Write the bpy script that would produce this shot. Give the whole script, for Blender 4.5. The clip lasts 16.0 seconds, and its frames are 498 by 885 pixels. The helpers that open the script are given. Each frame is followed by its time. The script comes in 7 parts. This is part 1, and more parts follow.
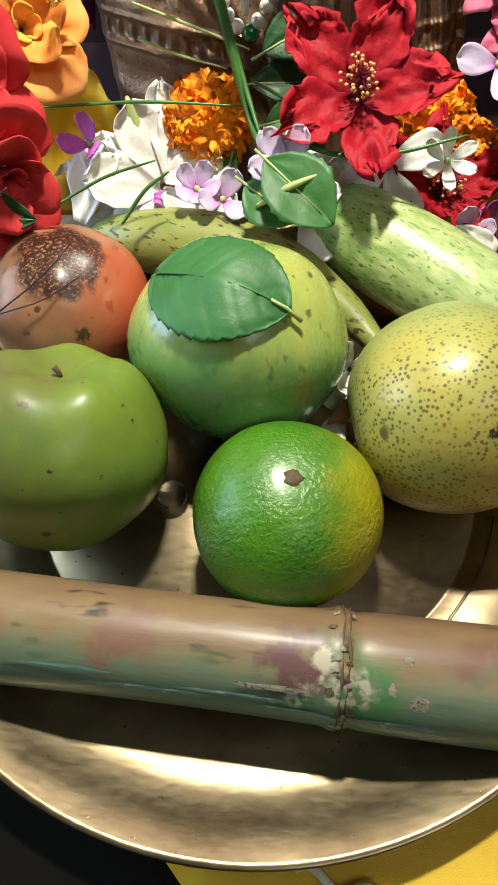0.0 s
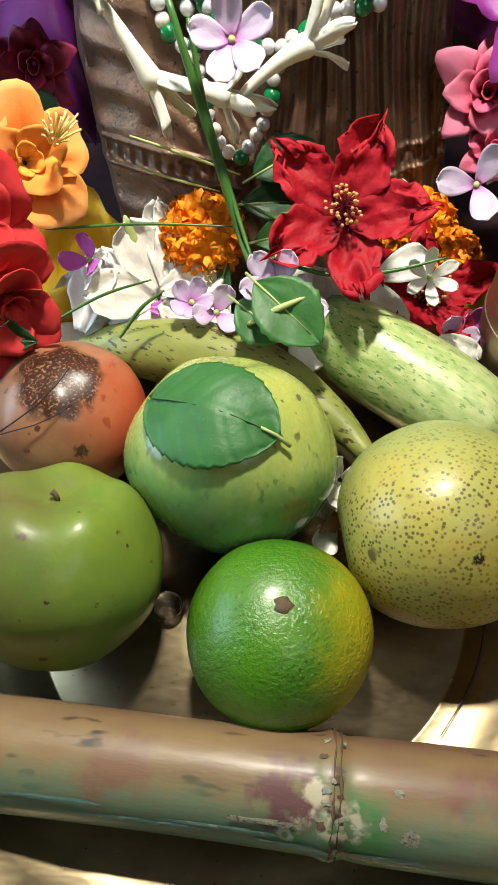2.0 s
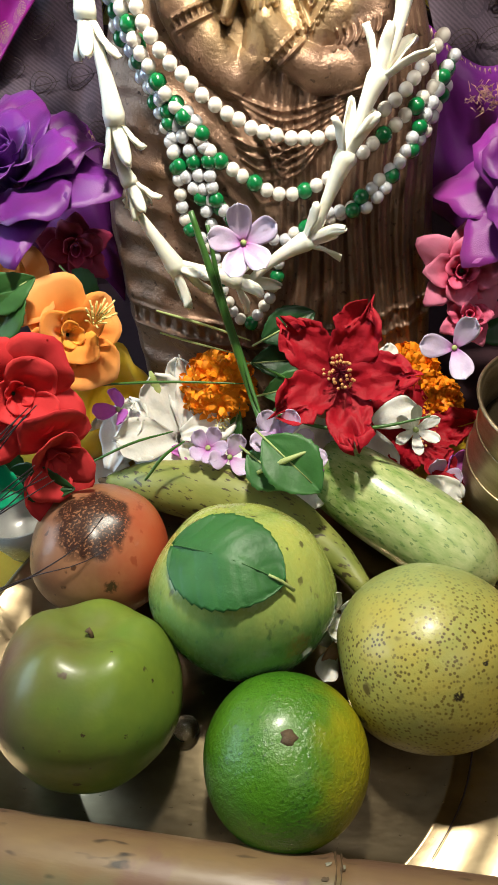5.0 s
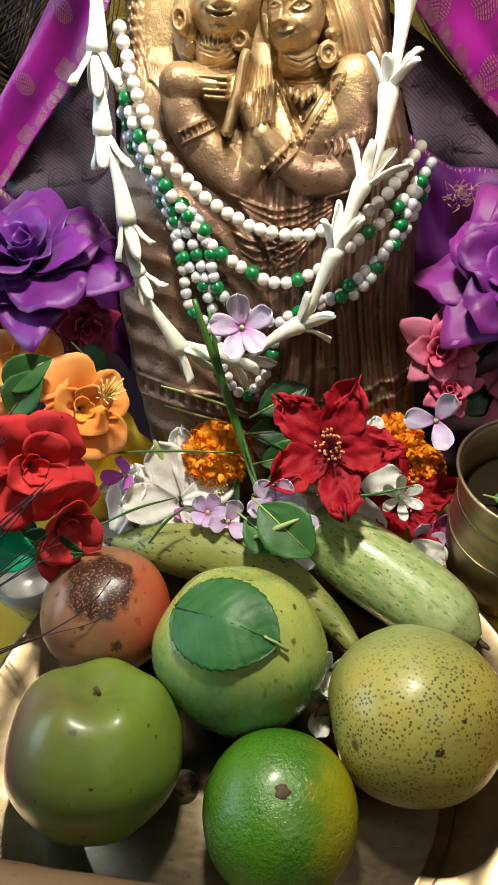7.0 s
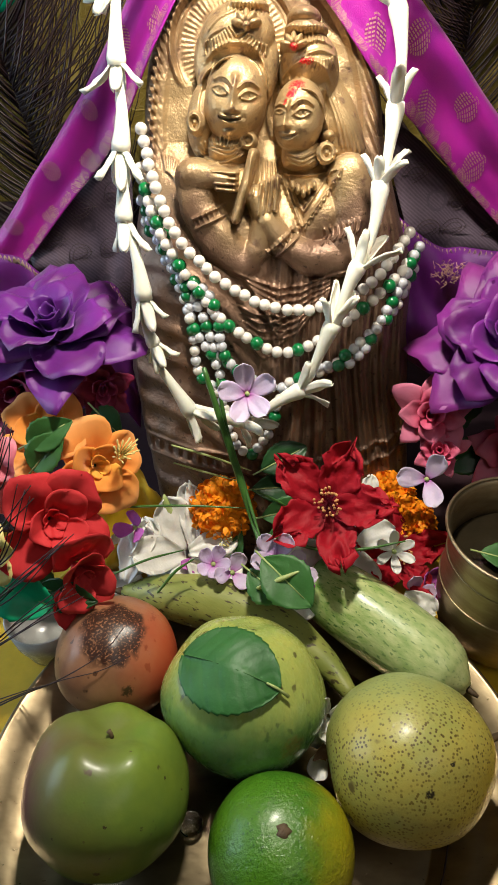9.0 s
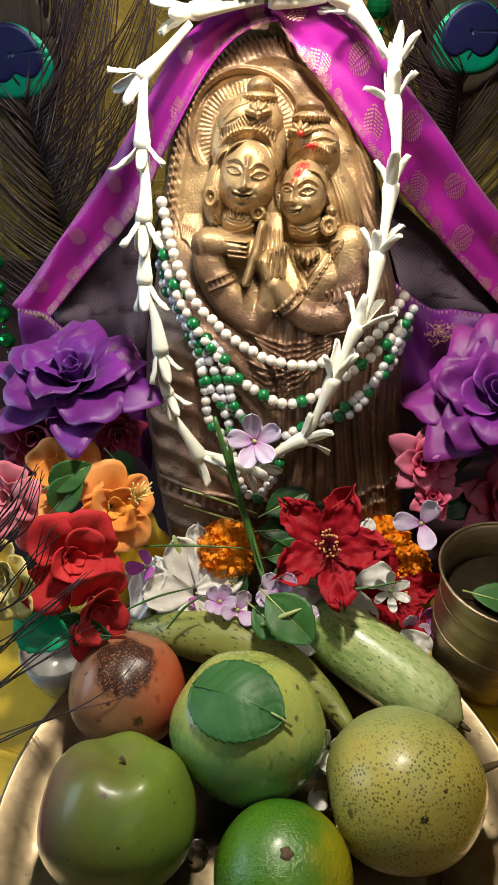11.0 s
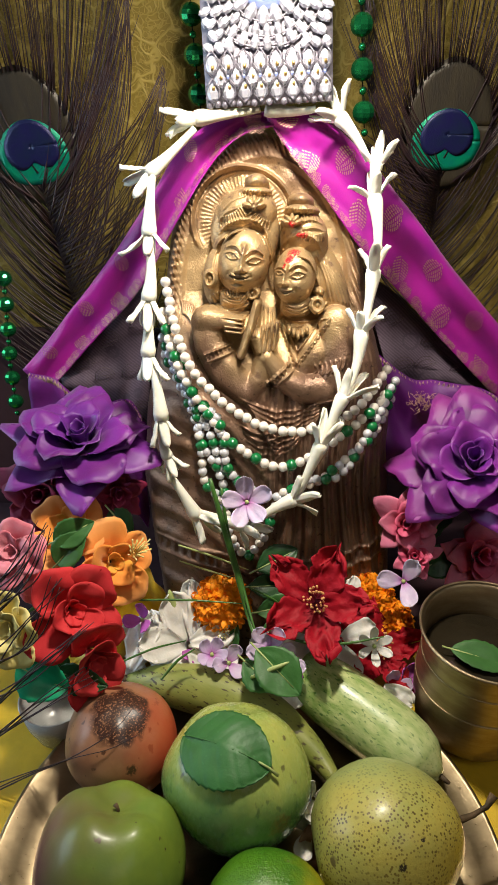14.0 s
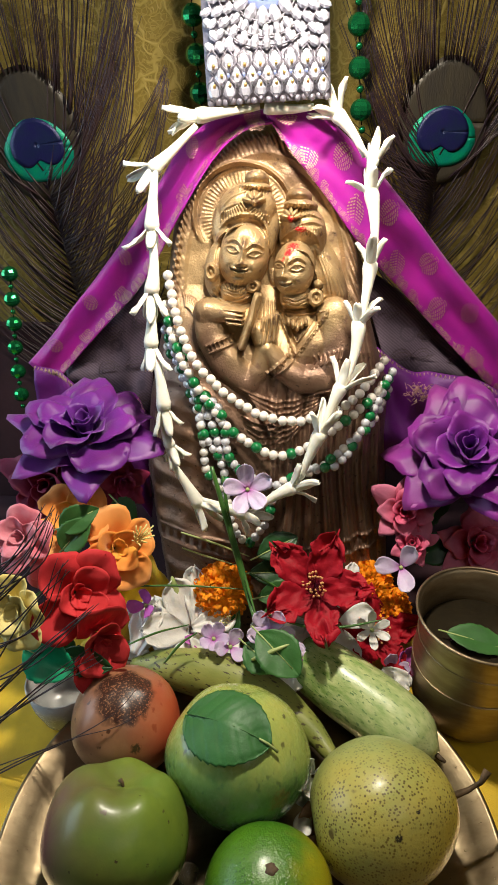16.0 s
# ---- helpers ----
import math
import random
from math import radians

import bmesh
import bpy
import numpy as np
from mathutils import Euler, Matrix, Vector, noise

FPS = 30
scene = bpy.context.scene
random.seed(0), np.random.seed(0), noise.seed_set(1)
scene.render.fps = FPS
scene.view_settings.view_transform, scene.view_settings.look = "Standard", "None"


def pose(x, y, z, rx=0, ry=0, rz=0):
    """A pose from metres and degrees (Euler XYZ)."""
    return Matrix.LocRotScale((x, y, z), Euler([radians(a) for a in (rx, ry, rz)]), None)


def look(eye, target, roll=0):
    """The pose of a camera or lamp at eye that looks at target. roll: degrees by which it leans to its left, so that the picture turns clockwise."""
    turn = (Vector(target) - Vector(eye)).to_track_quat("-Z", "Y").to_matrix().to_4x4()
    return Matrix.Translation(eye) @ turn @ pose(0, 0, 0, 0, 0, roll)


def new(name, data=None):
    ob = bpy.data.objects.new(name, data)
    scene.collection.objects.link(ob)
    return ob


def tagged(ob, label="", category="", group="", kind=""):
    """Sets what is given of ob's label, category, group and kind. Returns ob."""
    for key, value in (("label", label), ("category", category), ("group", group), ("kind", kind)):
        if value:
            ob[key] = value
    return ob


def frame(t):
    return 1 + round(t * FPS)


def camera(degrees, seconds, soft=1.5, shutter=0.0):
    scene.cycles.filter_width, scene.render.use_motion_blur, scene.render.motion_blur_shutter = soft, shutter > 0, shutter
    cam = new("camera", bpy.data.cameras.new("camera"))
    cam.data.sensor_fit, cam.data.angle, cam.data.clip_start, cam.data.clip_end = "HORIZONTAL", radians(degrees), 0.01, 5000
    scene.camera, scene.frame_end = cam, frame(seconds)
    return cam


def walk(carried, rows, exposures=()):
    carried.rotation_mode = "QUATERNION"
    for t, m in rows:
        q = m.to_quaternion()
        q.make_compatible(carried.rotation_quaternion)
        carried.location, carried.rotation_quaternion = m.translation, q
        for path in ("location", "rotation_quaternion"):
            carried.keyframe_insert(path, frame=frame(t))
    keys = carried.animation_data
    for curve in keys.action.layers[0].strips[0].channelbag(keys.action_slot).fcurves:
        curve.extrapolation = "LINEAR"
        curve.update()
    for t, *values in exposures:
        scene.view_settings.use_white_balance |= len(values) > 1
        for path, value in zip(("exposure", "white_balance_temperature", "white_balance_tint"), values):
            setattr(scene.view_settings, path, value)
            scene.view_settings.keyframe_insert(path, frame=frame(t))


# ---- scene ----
cam = camera(40.5, 16.0, soft=0.9)
# seconds, eye, yaw to the left, pitch up, roll
PATH = [
    (0, (0.0098, -0.1583, 0.2610), 3.51, -56.36, -2.47),
    (0.5, (0.0094, -0.1513, 0.2646), 3.97, -55.66, -3.57),
    (1, (0.0143, -0.1489, 0.2695), 4.56, -54.65, -4.30),
    (1.5, (0.0150, -0.1444, 0.2750), 3.68, -53.91, -3.23),
    (2, (0.0148, -0.1387, 0.2848), 3.78, -52.70, -3.26),
    (2.5, (0.0184, -0.1383, 0.2934), 4.16, -51.46, -3.82),
    (3, (0.0172, -0.1377, 0.3034), 3.56, -50.55, -2.89),
    (3.5, (0.0179, -0.1348, 0.3113), 4.28, -49.67, -3.66),
    (4, (0.0162, -0.1358, 0.3212), 4.51, -48.60, -3.84),
    (4.5, (0.0181, -0.1390, 0.3309), 4.11, -47.37, -3.52),
    (5, (0.0171, -0.1414, 0.3393), 4.48, -46.42, -3.88),
    (7.5, (0.0183, -0.1544, 0.3744), 3.56, -42.09, -2.99),
    (8, (0.0171, -0.1574, 0.3793), 3.40, -41.51, -2.80),
    (8.5, (0.0179, -0.1630, 0.3877), 3.20, -40.46, -2.38),
    (9, (0.0159, -0.1690, 0.3962), 3.24, -39.10, -2.38),
    (11.5, (0.0111, -0.2001, 0.4221), 2.73, -34.27, -1.25),
    (12, (0.0155, -0.2050, 0.4298), 3.16, -33.21, -1.92),
    (12.5, (0.0162, -0.2073, 0.4314), 2.75, -32.41, -1.52),
    (13, (0.0148, -0.2101, 0.4322), 2.80, -31.91, -1.22),
    (13.5, (0.0127, -0.2141, 0.4352), 2.53, -31.35, -0.44),
    (14, (0.0140, -0.2174, 0.4386), 2.26, -30.79, -0.32),
    (14.5, (0.0130, -0.2157, 0.4371), 2.50, -31.22, -0.43),
    (15, (0.0150, -0.2158, 0.4350), 2.63, -31.21, -0.74),
    (15.5, (0.0160, -0.2225, 0.4335), 2.66, -30.83, -0.89),
    (16, (0.0158, -0.2324, 0.4369), 2.49, -30.64, -0.54),
]


def aim(eye, yaw, pitch, roll):
    a, b = radians(yaw), radians(pitch)
    ahead = Vector((-math.sin(a) * math.cos(b), math.cos(a) * math.cos(b), math.sin(b)))
    return look(eye, Vector(eye) + ahead, roll)


walk(cam, [(t, aim(eye, yaw, pitch, roll)) for t, eye, yaw, pitch, roll in PATH],
     [(0.0, 0.68, 6150, 3.0), (3.0, 0.42, 6200, 4.0), (5.0, 0.2, 6250, 5.0), (7.5, -0.05, 6280, 6.0), (9.0, -0.22, 6320, 7.0), (11.5, -0.28, 6430, 8.8), (16.0, -0.23, 6450, 9.2)])

# ---- light ----
world = bpy.data.worlds.new("room_air")
scene.world = world
world.use_nodes = True
world.node_tree.nodes["Background"].inputs[0].default_value = (0.75, 0.85, 1.0, 1)
world.node_tree.nodes["Background"].inputs[1].default_value = 0.10


def lamp(name, eye, target, power, sx, sy, colour):
    data = bpy.data.lights.new(name, "AREA")
    data.shape, data.size, data.size_y, data.energy, data.color = "RECTANGLE", sx, sy, power, colour
    ob = new(name, data)
    ob.matrix_world = look(eye, target)
    return ob


lamp("shrine_lamp", (0.012, 0.170, 0.57), (0.01, 0.06, 0.05), 3.3, 0.05, 0.03, (1.0, 0.90, 0.74))
lamp("window_light", (-0.85, 0.16, 0.40), (0.0, 0.03, 0.06), 5.2, 0.60, 0.50, (0.66, 0.84, 1.0))
spot = bpy.data.lights.new("focus_lamp", "SPOT")
spot.energy, spot.color, spot.spot_size, spot.spot_blend, spot.shadow_soft_size = 12.0, (1.0, 0.88, 0.70), radians(24), 0.7, 0.02
# Fill lamp added overhead in front, out of sight, to lift the dark areas.
lamp("room_lamp", (0.9, -1.2, 2.1), (0.0, 0.1, 0.1), 6.5, 1.2, 0.8, (1.0, 0.93, 0.84))
new("focus_lamp", spot).matrix_world = look((0.14, -0.08, 0.80), (0.012, 0.25, 0.30))


# ---- materials ----
def mat(name, c1, c2=None, scale=60.0, rough=0.5, metal=0.0, bump=0.0, bscale=400.0, spots=None, spot_scale=300.0, spot_at=0.7,
        coat=0.0, sub=0.0, aniso=(1, 1, 1), rand=0.0, sheen=0.0, alpha=1.0, dots=None, dot_scale=300.0, dot_size=0.25, patch=None):
    """Two tones mixed by broad noise, fine grain over them, dark flecks, relief."""
    m = bpy.data.materials.new(name)
    m.use_nodes = True
    nt = m.node_tree
    n, l = nt.nodes, nt.links
    b = n["Principled BSDF"]
    tc = n.new("ShaderNodeTexCoord")
    mp = n.new("ShaderNodeMapping")
    mp.inputs["Scale"].default_value = aniso
    l.new(tc.outputs["Object"], mp.inputs[0])

    def noise_node(s, detail=4.0, rg=0.6):
        t = n.new("ShaderNodeTexNoise")
        t.inputs["Scale"].default_value, t.inputs["Detail"].default_value, t.inputs["Roughness"].default_value = s, detail, rg
        l.new(mp.outputs[0], t.inputs["Vector"])
        return t

    def ramp(src, a, z):
        r = n.new("ShaderNodeMapRange")
        r.inputs["From Min"].default_value, r.inputs["From Max"].default_value = a, z
        l.new(src, r.inputs["Value"])
        return r.outputs[0]

    def mix(fac, a, c):
        x = n.new("ShaderNodeMix")
        x.data_type = "RGBA"
        for sock, v in ((x.inputs[0], fac), (x.inputs[6], a), (x.inputs[7], c)):
            if isinstance(v, (tuple, float, int)):
                sock.default_value = (*v, 1) if isinstance(v, tuple) else v
            else:
                l.new(v, sock)
        return x.outputs[2]

    c2 = c2 or tuple(0.75 * v for v in c1)
    broad = noise_node(scale)
    col = mix(ramp(broad.outputs[0], 0.35, 0.65), c1, c2)
    fine = noise_node(scale * 9, 3.0)
    dark = tuple(0.8 * v for v in c1)
    f = n.new("ShaderNodeMath")
    f.operation = "MULTIPLY"
    l.new(ramp(fine.outputs[0], 0.45, 0.75), f.inputs[0])
    f.inputs[1].default_value = 0.35
    col = mix(f.outputs[0], col, dark)
    if spots:
        sp = noise_node(spot_scale, 2.0, 0.5)
        col = mix(ramp(sp.outputs[0], spot_at, spot_at + 0.06), col, spots)
    if dots:
        vo = n.new("ShaderNodeTexVoronoi")
        vo.inputs["Scale"].default_value = dot_scale
        l.new(mp.outputs[0], vo.inputs["Vector"])
        fade = n.new("ShaderNodeMath")
        fade.operation = "MULTIPLY"
        l.new(ramp(vo.outputs["Distance"], dot_size, dot_size * 0.6), fade.inputs[0])
        gate = noise_node(dot_scale * 0.12, 2.0)
        l.new(ramp(gate.outputs[0], 0.30, 0.50), fade.inputs[1])
        col = mix(fade.outputs[0], col, dots)
    if patch:
        centre, radius, tone, grain = patch
        ds = n.new("ShaderNodeVectorMath")
        ds.operation = "DISTANCE"
        l.new(tc.outputs["Object"], ds.inputs[0])
        ds.inputs[1].default_value = centre
        wob = noise_node(grain * 0.25, 3.0)
        add = n.new("ShaderNodeMath")
        add.operation = "MULTIPLY_ADD"
        l.new(wob.outputs[0], add.inputs[0])
        add.inputs[1].default_value = radius * 0.9
        l.new(ds.outputs["Value"], add.inputs[2])
        inside = ramp(add.outputs[0], radius * 1.55, radius * 1.35)
        gr = noise_node(grain, 3.0)
        both = n.new("ShaderNodeMath")
        both.operation = "MULTIPLY"
        l.new(inside, both.inputs[0])
        l.new(ramp(gr.outputs[0], 0.40, 0.52), both.inputs[1])
        col = mix(both.outputs[0], col, tone)
    if rand:
        oi = n.new("ShaderNodeObjectInfo")
        hsv = n.new("ShaderNodeHueSaturation")
        l.new(ramp(oi.outputs["Random"], 0.0, 1.0), hsv.inputs["Fac"])
        mr = n.new("ShaderNodeMapRange")
        mr.inputs["To Min"].default_value, mr.inputs["To Max"].default_value = 1 - rand, 1 + rand
        l.new(oi.outputs["Random"], mr.inputs["Value"])
        l.new(mr.outputs[0], hsv.inputs["Value"])
        hsv.inputs["Fac"].default_value = 1
        for k in list(hsv.inputs["Fac"].links):
            l.remove(k)
        l.new(col, hsv.inputs["Color"])
        col = hsv.outputs[0]
    l.new(col, b.inputs["Base Color"])
    b.inputs["Metallic"].default_value = metal
    rr = n.new("ShaderNodeMapRange")
    rr.inputs["To Min"].default_value, rr.inputs["To Max"].default_value = max(0.02, rough - 0.08), min(1, rough + 0.1)
    l.new(fine.outputs[0], rr.inputs["Value"])
    l.new(rr.outputs[0], b.inputs["Roughness"])
    b.inputs["Coat Weight"].default_value = coat
    b.inputs["Coat Roughness"].default_value = 0.22
    b.inputs["Subsurface Weight"].default_value = sub
    b.inputs["Subsurface Radius"].default_value = (0.004, 0.003, 0.002)
    b.inputs["Sheen Weight"].default_value = sheen
    b.inputs["Alpha"].default_value = alpha
    if bump:
        bt = noise_node(bscale, 3.0)
        bp = n.new("ShaderNodeBump")
        bp.inputs["Strength"].default_value, bp.inputs["Distance"].default_value = bump, 0.0008
        l.new(bt.outputs[0], bp.inputs["Height"])
        l.new(bp.outputs[0], b.inputs["Normal"])
    m["bsdf"] = b.name
    return m


def along(m, axis, stops, lo, hi, amount=1.0, soft_noise=0.0):
    """Lays a colour ramp along one local axis over a material."""
    nt = m.node_tree
    n, l = nt.nodes, nt.links
    b = n["Principled BSDF"]
    old = b.inputs["Base Color"].links[0].from_socket
    tc = n.new("ShaderNodeTexCoord")
    sx = n.new("ShaderNodeSeparateXYZ")
    l.new(tc.outputs["Object"], sx.inputs[0])
    mr = n.new("ShaderNodeMapRange")
    mr.inputs["From Min"].default_value, mr.inputs["From Max"].default_value = lo, hi
    src = sx.outputs[axis]
    if soft_noise:
        t = n.new("ShaderNodeTexNoise")
        t.inputs["Scale"].default_value = 90
        l.new(tc.outputs["Object"], t.inputs["Vector"])
        ma = n.new("ShaderNodeMath")
        ma.operation = "MULTIPLY_ADD"
        l.new(t.outputs[0], ma.inputs[0])
        ma.inputs[1].default_value = soft_noise
        l.new(src, ma.inputs[2])
        src = ma.outputs[0]
    l.new(src, mr.inputs["Value"])
    cr = n.new("ShaderNodeValToRGB")
    for i, (p, c) in enumerate(stops):
        e = cr.color_ramp.elements[i] if i < 2 else cr.color_ramp.elements.new(p)
        e.position, e.color = p, (*c[:3], c[3] if len(c) > 3 else 1)
    l.new(mr.outputs[0], cr.inputs[0])
    x = n.new("ShaderNodeMix")
    x.data_type = "RGBA"
    ma = n.new("ShaderNodeMath")
    ma.operation = "MULTIPLY"
    l.new(cr.outputs["Alpha"], ma.inputs[0])
    ma.inputs[1].default_value = amount
    l.new(ma.outputs[0], x.inputs[0])
    l.new(old, x.inputs[6])
    l.new(cr.outputs["Color"], x.inputs[7])
    l.new(x.outputs[2], b.inputs["Base Color"])
    return m


M = {}
M["brass"] = mat("brass", (0.38, 0.30, 0.185), (0.23, 0.17, 0.10), 24, 0.30, 0.95, 0.35, 42, aniso=(1, 2.0, 1))
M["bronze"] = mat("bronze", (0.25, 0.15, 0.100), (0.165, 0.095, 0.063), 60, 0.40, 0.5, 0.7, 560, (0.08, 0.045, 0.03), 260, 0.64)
M["pot_brass"] = mat("pot_brass", (0.44, 0.35, 0.22), (0.30, 0.22, 0.13), 40, 0.38, 0.9, 0.3, 600, aniso=(1, 1, 4))
M["gauze"] = mat("purple_gauze", (0.15, 0.010, 0.21), (0.10, 0.007, 0.15), 40, 0.5, 0, 0.4, 1500)
M["yellow_cloth"] = mat("yellow_cloth", (0.78, 0.52, 0.02), (0.66, 0.42, 0.015), 30, 0.45, 0, 0.3, 1500, sheen=0.2)
M["lace"] = mat("lace", (0.26, 0.185, 0.025), (0.20, 0.138, 0.018), 18, 0.6, 0, 0.4, 1200)
M["dark"] = mat("dark", (0.008, 0.007, 0.006), (0.005, 0.0045, 0.004), 20, 0.85)
M["maroon"] = mat("maroon", (0.045, 0.014, 0.022), (0.03, 0.010, 0.016), 14, 0.8, 0, 0.3, 300)
M["plaster"] = mat("plaster", (0.56, 0.53, 0.48), (0.48, 0.45, 0.41), 3, 0.9, 0, 0.2, 60)
M["orange"] = mat("orange_peel", (0.085, 0.22, 0.010), (0.05, 0.17, 0.010), 35, 0.30, 0, 1.0, 480, coat=0.3, sub=0.05, dots=(0.035, 0.11, 0.008), dot_scale=420, dot_size=0.30)
M["guava"] = mat("guava_skin", (0.46, 0.49, 0.11), (0.27, 0.39, 0.10), 34, 0.26, 0, 0.6, 130, (0.13, 0.13, 0.04), 210, 0.64, coat=0.5, sub=0.06, aniso=(1, 1, 0.6))
M["apple"] = mat("apple_skin", (0.18, 0.255, 0.032), (0.11, 0.185, 0.030), 26, 0.40, 0, 0.30, 110, (0.07, 0.06, 0.02), 150, 0.70, coat=0.18, sub=0.06)
M["pear"] = mat("pear_skin", (0.45, 0.37, 0.07), (0.33, 0.34, 0.085), 34, 0.40, 0, 0.35, 260, (0.10, 0.06, 0.02), 90, 0.70, coat=0.18, sub=0.05, dots=(0.10, 0.065, 0.014), dot_scale=520, dot_size=0.42)
M["pom"] = mat("pomegranate_skin", (0.36, 0.17, 0.085), (0.25, 0.11, 0.06), 46, 0.34, 0, 0.25, 180, (0.10, 0.04, 0.02), 150, 0.66, coat=0.06)
M["cuke"] = mat("cucumber_skin", (0.54, 0.59, 0.25), (0.20, 0.34, 0.06), 230, 0.36, 0, 0.35, 300, (0.06, 0.17, 0.02), 600, 0.60, coat=0.22, aniso=(0.42, 1, 1))
M["banana"] = mat("banana_skin", (0.30, 0.31, 0.075), (0.20, 0.235, 0.05), 60, 0.45, 0, 0.2, 300, (0.07, 0.055, 0.022), 420, 0.60, aniso=(0.4, 1, 1))
M["cane"] = mat("cane_skin", (0.24, 0.155, 0.070), (0.15, 0.080, 0.055), 34, 0.42, 0, 0.25, 220, (0.04, 0.025, 0.015), 150, 0.64, coat=0.06, aniso=(0.3, 1, 1))
M["stem"] = mat("stem_brown", (0.12, 0.07, 0.03), (0.06, 0.04, 0.02), 200, 0.7, 0, 0.5, 900)
M["wax"] = mat("cane_wax", (0.30, 0.27, 0.19), (0.17, 0.17, 0.13), 260, 0.6, 0, 0.4, 700, (0.10, 0.09, 0.06), 600, 0.60)
M["wax_teal"] = mat("cane_wax_teal", (0.15, 0.24, 0.20), (0.08, 0.17, 0.13), 260, 0.5, 0, 0.3, 700, (0.22, 0.28, 0.24), 500, 0.58, aniso=(0.3, 1, 1))
M["leaf"] = mat("leaf_green", (0.05, 0.17, 0.035), (0.035, 0.12, 0.025), 60, 0.50, 0, 0.3, 300, sub=0.03)
M["leaf_fresh"] = mat("leaf_fresh", (0.038, 0.155, 0.034), (0.026, 0.115, 0.026), 60, 0.50, 0, 0.3, 300, (0.05, 0.18, 0.045), 240, 0.66, sub=0.03)
M["tan"] = mat("dry_tan", (0.32, 0.17, 0.09), (0.24, 0.12, 0.06), 120, 0.5, 0, 0.3, 500)
M["leaf_dark"] = mat("leaf_dark", (0.022, 0.085, 0.022), (0.015, 0.06, 0.018), 60, 0.42, 0, 0.35, 300)
M["leaf_teal"] = mat("leaf_teal", (0.01, 0.42, 0.20), (0.01, 0.32, 0.15), 60, 0.4, 0, 0.3, 300)
M["grass"] = mat("grass_blade", (0.07, 0.19, 0.03), (0.05, 0.13, 0.03), 90, 0.35, 0, 0.2, 500)
M["pale_green"] = mat("pale_green", (0.45, 0.52, 0.2), (0.36, 0.45, 0.15), 120, 0.5)
M["white_petal"] = mat("white_petal", (0.82, 0.80, 0.76), (0.70, 0.68, 0.64), 80, 0.5, 0, 0.3, 400, sub=0.15)
M["tuberose"] = mat("tuberose_petal", (0.86, 0.84, 0.76), (0.78, 0.76, 0.64), 60, 0.42, 0, 0.15, 300, sub=0.2)
M["red"] = mat("red_petal", (0.40, 0.004, 0.018), (0.24, 0.002, 0.010), 70, 0.62, 0, 0.8, 260, sub=0.03)
M["red_cloth"] = mat("red_cloth", (0.70, 0.05, 0.055), (0.56, 0.028, 0.036), 45, 0.72, 0, 0.3, 1500)
M["orange_cloth"] = mat("orange_cloth", (0.92, 0.36, 0.075), (0.85, 0.27, 0.045), 50, 0.72, 0, 0.3, 1500, sheen=0.2, rand=0.12)
M["pink_cloth"] = mat("pink_cloth", (0.75, 0.30, 0.36), (0.68, 0.16, 0.22), 60, 0.6, 0, 0.3, 1500, sheen=0.2, rand=0.12)
M["yellow_petal"] = mat("yellow_petal", (0.86, 0.76, 0.34), (0.82, 0.66, 0.20), 60, 0.6, 0, 0.3, 1500)
M["rose_pink"] = mat("rose_pink", (0.62, 0.05, 0.16), (0.68, 0.18, 0.30), 50, 0.65, 0, 0.3, 1500, rand=0.15)
# Darker copy of the rose pink: the left roses' shade sits in the colour.
M["rose_pink_shaded"] = mat("rose_pink_shaded", (0.34, 0.020, 0.085), (0.24, 0.015, 0.07), 50, 0.65, 0, 0.3, 1500, rand=0.15)
M["purple"] = mat("purple_cloth", (0.13, 0.009, 0.20), (0.16, 0.011, 0.20), 45, 0.42, 0, 0.3, 1500, sheen=0.1, rand=0.2)
M["violet"] = mat("violet_cloth", (0.22, 0.014, 0.22), (0.13, 0.008, 0.17), 45, 0.42, 0, 0.3, 1500, sheen=0.1, rand=0.2)
M["mauve"] = mat("mauve_petal", (0.66, 0.58, 0.74), (0.58, 0.44, 0.66), 110, 0.5, 0, 0.3, 500, sub=0.15, rand=0.1)
M["magenta_petal"] = mat("magenta_petal", (0.55, 0.14, 0.52), (0.45, 0.10, 0.45), 90, 0.5, 0, 0.2, 500, sub=0.1)
M["marigold"] = mat("marigold_petal", (0.95, 0.36, 0.012), (0.92, 0.26, 0.006), 90, 0.55, 0, 0, 1, sub=0.12, rand=0.15)
M["anther"] = mat("anther", (0.75, 0.42, 0.15), (0.65, 0.32, 0.12), 200, 0.7)
M["pearl"] = mat("pearl_white", (0.80, 0.75, 0.70), (0.70, 0.64, 0.58), 90, 0.20, 0.0, 0, 1, coat=1.0, rand=0.06)
M["pearl_grey"] = mat("pearl_grey", (0.72, 0.72, 0.76), (0.60, 0.60, 0.66), 90, 0.2, 0.2, 0, 1, coat=0.8, rand=0.10)
M["green_bead"] = mat("green_bead", (0.006, 0.17, 0.045), (0.005, 0.13, 0.035), 120, 0.18, 0, 0, 1, coat=0.6)
M["green_metal"] = mat("green_metal", (0.02, 0.32, 0.10), (0.015, 0.24, 0.08), 120, 0.16, 0.8, 0, 1)
M["shawl"] = mat("magenta_silk", (0.40, 0.008, 0.31), (0.29, 0.006, 0.28), 30, 0.38, 0, 0.4, 1600, sheen=0.1)
M["gold_thread"] = mat("gold_thread", (0.60, 0.36, 0.30), (0.48, 0.26, 0.24), 300, 0.4, 0.5, 0.4, 1500)
M["fringe_tan"] = mat("fringe_tan", (0.42, 0.30, 0.24), (0.30, 0.20, 0.17), 300, 0.6, 0.2)
